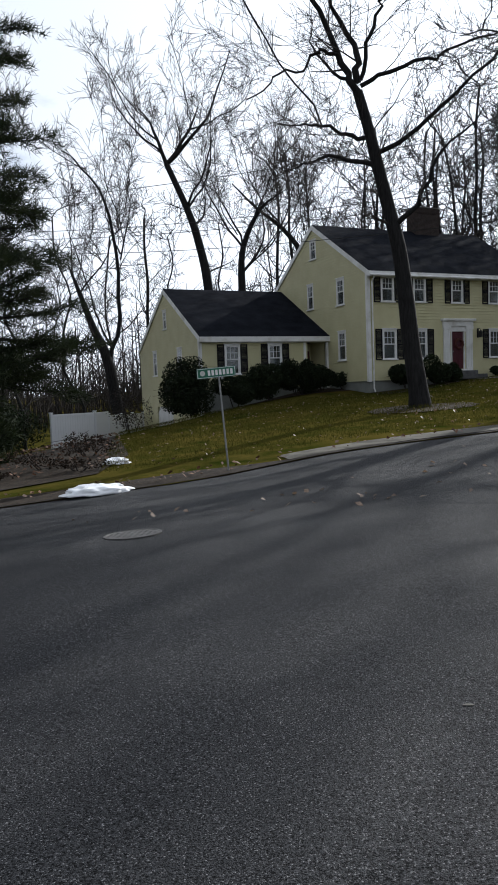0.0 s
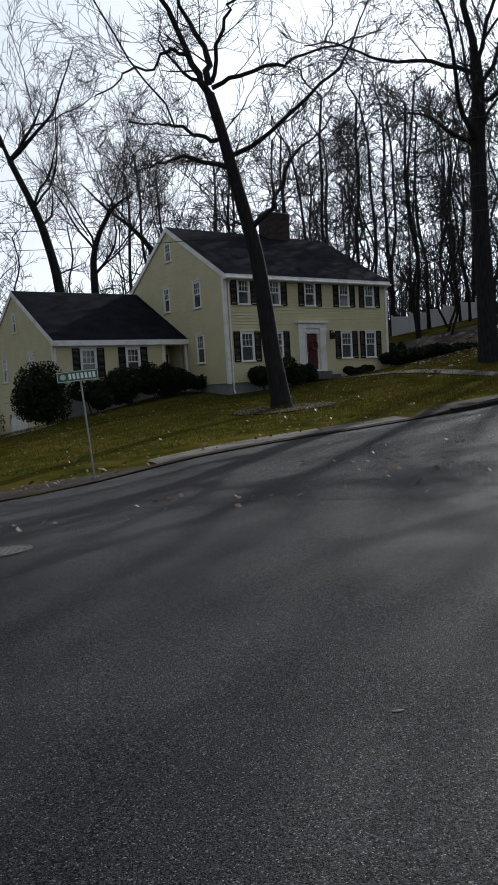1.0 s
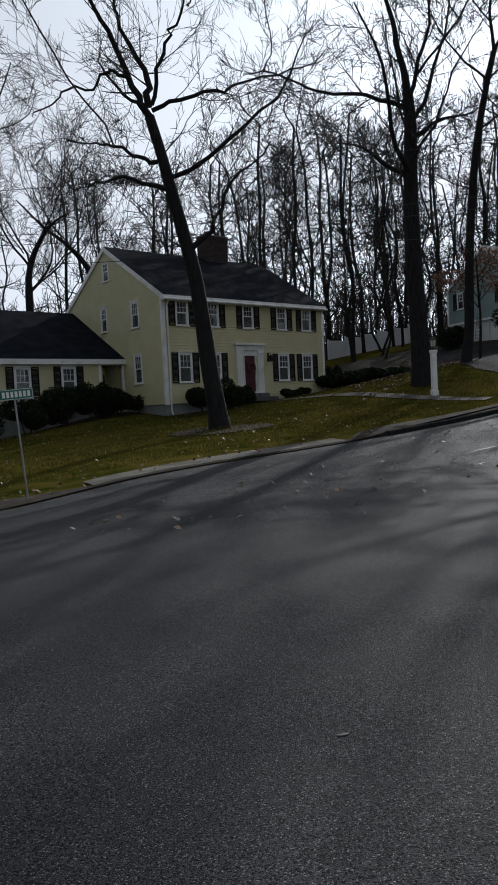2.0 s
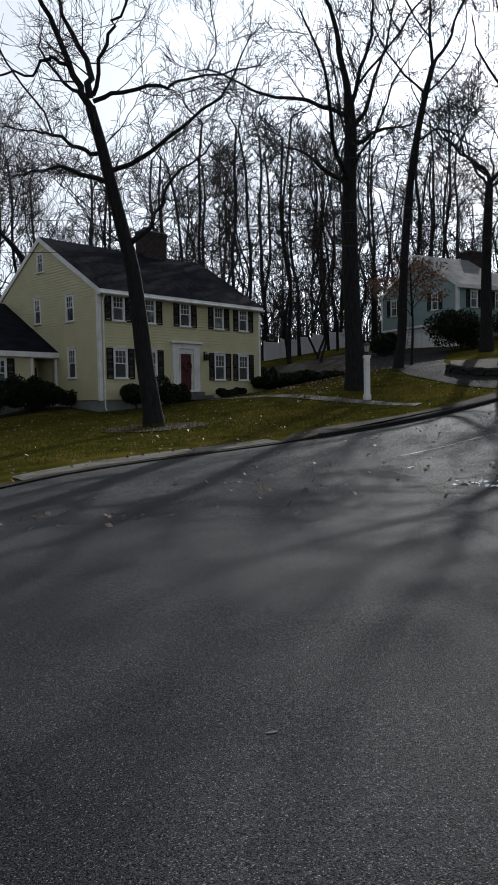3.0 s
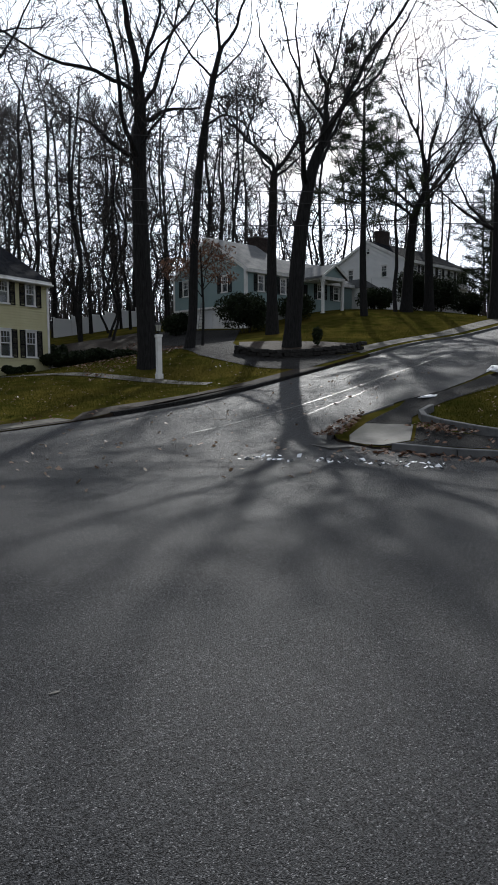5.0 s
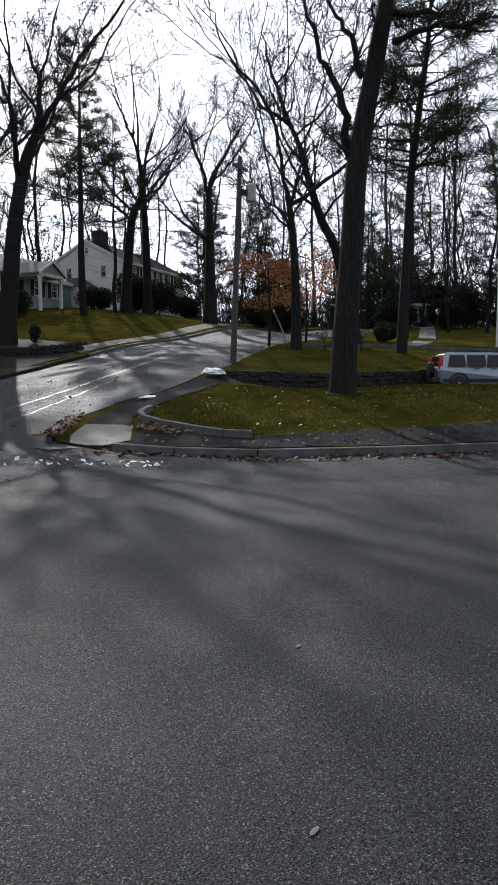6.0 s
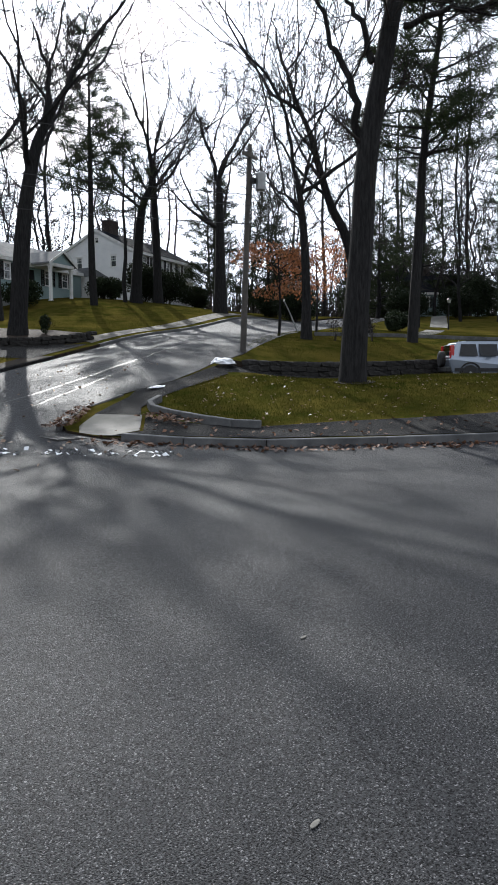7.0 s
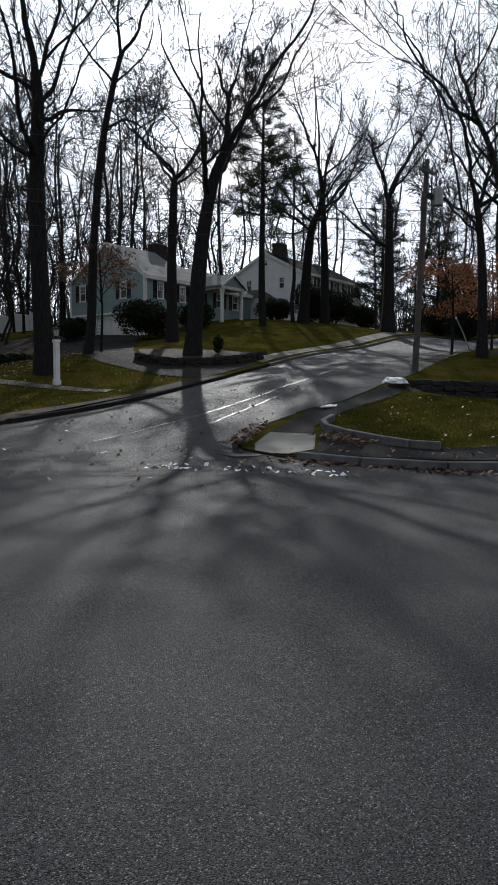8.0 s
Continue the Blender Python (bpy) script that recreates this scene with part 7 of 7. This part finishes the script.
# lantern and wreath by the yellow house's door
x, y = on_house(6.66, -0.03)
wl_ = thing("wall_lantern", Matrix.Translation((x, y, 4.05)) @ pose(0, 0, 0, 0, 0, 26.5), "black iron lantern on the wall beside the front door", "wall lantern")
part("backplate", boxes((-0.06, 0.06, -0.03, 0.02, 0.0, 0.5), bevel=0.01), IRON, wl_)
bm = bmesh.new()
tube(bm, [(0, -0.03, 0.45), (0, -0.15, 0.5), (0, -0.22, 0.4)], 0.014, 6)
part("arm", bm, IRON, wl_)
bm = bmesh.new()
lathe(bm, [(0.06, 0.0), (0.11, 0.02), (0.11, 0.26), (0.14, 0.28), (0.02, 0.40)], 6, (0, -0.22, 0.0))
part("lantern", bm, IRON, wl_)
x, y = on_house(5.37, -0.02)
wr = thing("wreath", Matrix.Translation((x, y, 3.72)) @ pose(0, 0, 0, 0, 0, 26.5), "dark dried wreath hanging on the red front door", "wreath")
bm = bmesh.new()
bmesh.ops.create_circle(bm, radius=0.001, segments=3)
bm.clear()
ring = [(0.24 * math.cos(a), 0, 0.24 * math.sin(a)) for a in np.linspace(0, math.tau, 25)]
tube(bm, ring, [0.07 + 0.015 * math.sin(5 * i) for i in range(25)], 7)
part("ring", bm, WREATH, wr)
leaf_cloud("foliage", [(p[0], p[1], p[2]) for p in ring[::2]], [(0.09, 0.06, 0.09)] * 13, 40, 0.09, WREATH, wr, 8)

# ---- grass and fallen leaves ----
def scatter(name, polys, count, seed, material, size, label, category, upright=False, avoid=(), lift=0.13):
    rng = np.random.default_rng(seed)
    pts = []
    area = [(max(p[0] for p in q) - min(p[0] for p in q)) * (max(p[1] for p in q) - min(p[1] for p in q)) for q in polys]
    for q, a in zip(polys, area):
        n = int(count * a / sum(area))
        x = rng.uniform(min(p[0] for p in q), max(p[0] for p in q), n * 2)
        y = rng.uniform(min(p[1] for p in q), max(p[1] for p in q), n * 2)
        ok = inside(q, x, y)
        for b in avoid:
            ok &= ~inside(b, x, y)
        pts.append(np.c_[x[ok], y[ok]][:n])
    p = np.concatenate(pts)
    z = land(p[:, 0], p[:, 1]) + lift
    n = len(p)
    base = np.c_[p, z]
    ln = size * rng.uniform(0.55, 1.35, (n, 1))
    if upright:
        w = rng.normal(0, 0.45, (n, 3)) + (0, 0, 1)
        w /= np.linalg.norm(w, axis=1, keepdims=True)
        s = np.cross(w, rng.normal(0, 1, (n, 3)))
        s /= np.linalg.norm(s, axis=1, keepdims=True)
        v = np.stack([base - s * ln * 0.09, base + s * ln * 0.09, base + w * ln], 1)
        k = 3
    else:
        a = rng.uniform(0, math.tau, n)
        d = np.c_[np.cos(a), np.sin(a), rng.normal(0, 0.35, n)]
        s = np.c_[-np.sin(a), np.cos(a), rng.normal(0, 0.45, n)]
        base[:, 2] += 0.012
        v = np.stack([base - d * ln * 0.5, base + s * ln * 0.3 + (0, 0, 0.012), base + d * ln * 0.5, base - s * ln * 0.3 + (0, 0, 0.008)], 1)
        k = 4
    v = v.reshape(-1, 3)
    me = bpy.data.meshes.new(name)
    me.vertices.add(len(v))
    me.vertices.foreach_set("co", v.ravel())
    me.loops.add(k * n)
    me.loops.foreach_set("vertex_index", np.arange(k * n))
    me.polygons.add(n)
    me.polygons.foreach_set("loop_start", np.arange(0, k * n, k))
    me.update(calc_edges=True)
    tagged(link_mesh(name, me, material), label, category, kind="stuff")


paved = [walk_line, DRIVE]
CORNER_LAWN = [(14.2, 12.7), (13.6, 10.4), (13.6, 9.2), (15.4, 8.0), (18, 5.9), (28, -3), (36, 4), (31, 8.0), (26.5, 10.8), (23.0, 13.3), (19.2, 14.2), (16, 13.6)]
LEFT_LAWN = [(-3.4, 18), (1.2, 18.3), (8.2, 20.8), (20.5, 25.6), (19.8, 32), (21, 36), (16, 42), (10, 38.3), (5, 36), (-3, 34.5), (-6, 32)]
UPPER_LAWN = [(26.2, 18.2), (40, 23.4), (46, 22), (56, 18), (44, 9), (34, 11.4), (29.5, 13.6), (26, 15.8)]
scatter("grass", [CORNER_LAWN], 100000, 1, GRASS, 0.062, "short winter grass, green and straw", "grass", True, paved)
scatter("grass", [LEFT_LAWN], 80000, 2, GRASS, 0.075, "short winter grass, green and straw", "grass", True)
scatter("grass", [UPPER_LAWN, [(28.5, 29), (38.5, 31.6), (50, 35.5), (52, 44), (40, 44), (33, 42), (28, 36)]], 70000, 3, GRASS, 0.065, "short winter grass, green and straw", "grass", True)
scatter("fallen_leaves", [CORNER_LAWN], 750, 4, LEAF, 0.09, "pale curled dead leaves on the lawn", "leaves", False, paved)
scatter("fallen_leaves", [LEFT_LAWN], 800, 5, LEAF, 0.10, "pale curled dead leaves on the lawn", "leaves")
scatter("fallen_leaves", [[(10.6, 11.9), (11.1, 9.5), (11.9, 7.6), (13.9, 5.8), (16.2, 3.9), (26, -4.6), (26.5, -4.1), (16.8, 4.6), (14.3, 6.8), (12.7, 8.5), (12.0, 10.0), (11.7, 11.8)]], 9500, 6, DRIFT, 0.12, "drift of dead brown leaves along the kerb", "leaves", lift=0.01)
scatter("fallen_leaves", [[(11.0, 13.0), (11.6, 12.6), (13.0, 13.6), (14.0, 14.4), (13.2, 14.3)], [(13.2, 12.3), (13.9, 12.0), (13.5, 10.4), (12.8, 10.5)]], 700, 7, DRIFT, 0.11, "drift of dead brown leaves at the ramp", "leaves", lift=0.2)
scatter("fallen_leaves", [[(-30, 5.5), (-4.7, 14.8), (0, 16.4), (9.5, 20.0), (9.3, 20.9), (0, 17.5), (-5.2, 15.9), (-30, 7.4)]], 2600, 8, DRIFT, 0.11, "dead brown leaves on the earth verge", "leaves", lift=0.14)
scatter("fallen_leaves", [[(-6, 11), (1, 12.5), (4, 16.5), (10.5, 19.6), (20.5, 23.6), (20, 17), (11, 14), (10.6, 8), (7, 10)]], 330, 9, LEAF, 0.11, "scattered dead leaves on the asphalt", "leaves", lift=0.005)
scatter("fallen_leaves", [[(13, 30), (17, 44), (26, 52), (24, 40), (20.5, 35)]], 1500, 10, DRIFT, 0.14, "dead leaves under the trees", "leaves", lift=0.16)
for k, (x, y) in enumerate([(1.91, 4.18), (4.19, 2.63), (2.70, 1.74)]):
    bm = bmesh.new()
    lathe(bm, [(0.035, 0.0), (0.034, 0.003), (0.01, 0.005)], 12)
    ob = part("paint_spot", bm, CONCRETE, None)
    ob.matrix_world = Matrix.Translation((x, y, level(x, y) + 0.003)) @ Matrix.Diagonal((0.85, 0.3, 1, 1))
    tagged(ob, "small pale dab of paint on the asphalt", "paint mark", "paint marks")
scatter("fallen_leaves", [walk_line], 900, 11, DRIFT, 0.11, "dead leaves strewn over the pavement", "leaves", lift=0.155)
scatter("fallen_leaves", [[(-3.6, 18.6), (-3.4, 21.5), (-6.5, 33), (-9, 36.5), (-14, 30), (-14, 16)]], 1100, 13, DRIFT, 0.14, "dead brown leaves under the evergreens", "leaves", lift=0.17)
# glints on wet and icy patches of the gutter, drawn as white flakes
scatter("glint_flakes", [[(8.4, 12.2), (9.2, 12.4), (10.4, 10.6), (10.9, 9.2), (10.4, 8.8), (9.4, 10.6)]], 110, 12, SNOW, 0.12, "thin white flakes that stand for glints of wet and ice in the gutter", "ice", lift=-0.005)
for k, (x, y) in enumerate([(33.6, 16.4), (34.6, 15.9), (33.0, 17.2)]):
    shrub(x, y, 1.6, 1.4, 1.6, 700 + k, "leafless twiggy shrub on the upper lawn", per=60, size=0.1, material=TWIG)
strip = drape("garden_path", [(45.0, 16.6), (60.0, 20.6), (74.0, 25.6), (73.6, 26.9), (59.6, 22.0), (44.6, 18.0)], KERB_LIFT + 0.03, CONCRETE, 1.0)
tagged(strip, "pale path rising over the upper lawn", "path", kind="structure")
kerb("edging", [(34.2, 19.0), (40.5, 14.2), (47.0, 9.3)], 0.16, 0.22, "low pale kerb across the upper lawn", GRANITE, 2.4, 0.1)
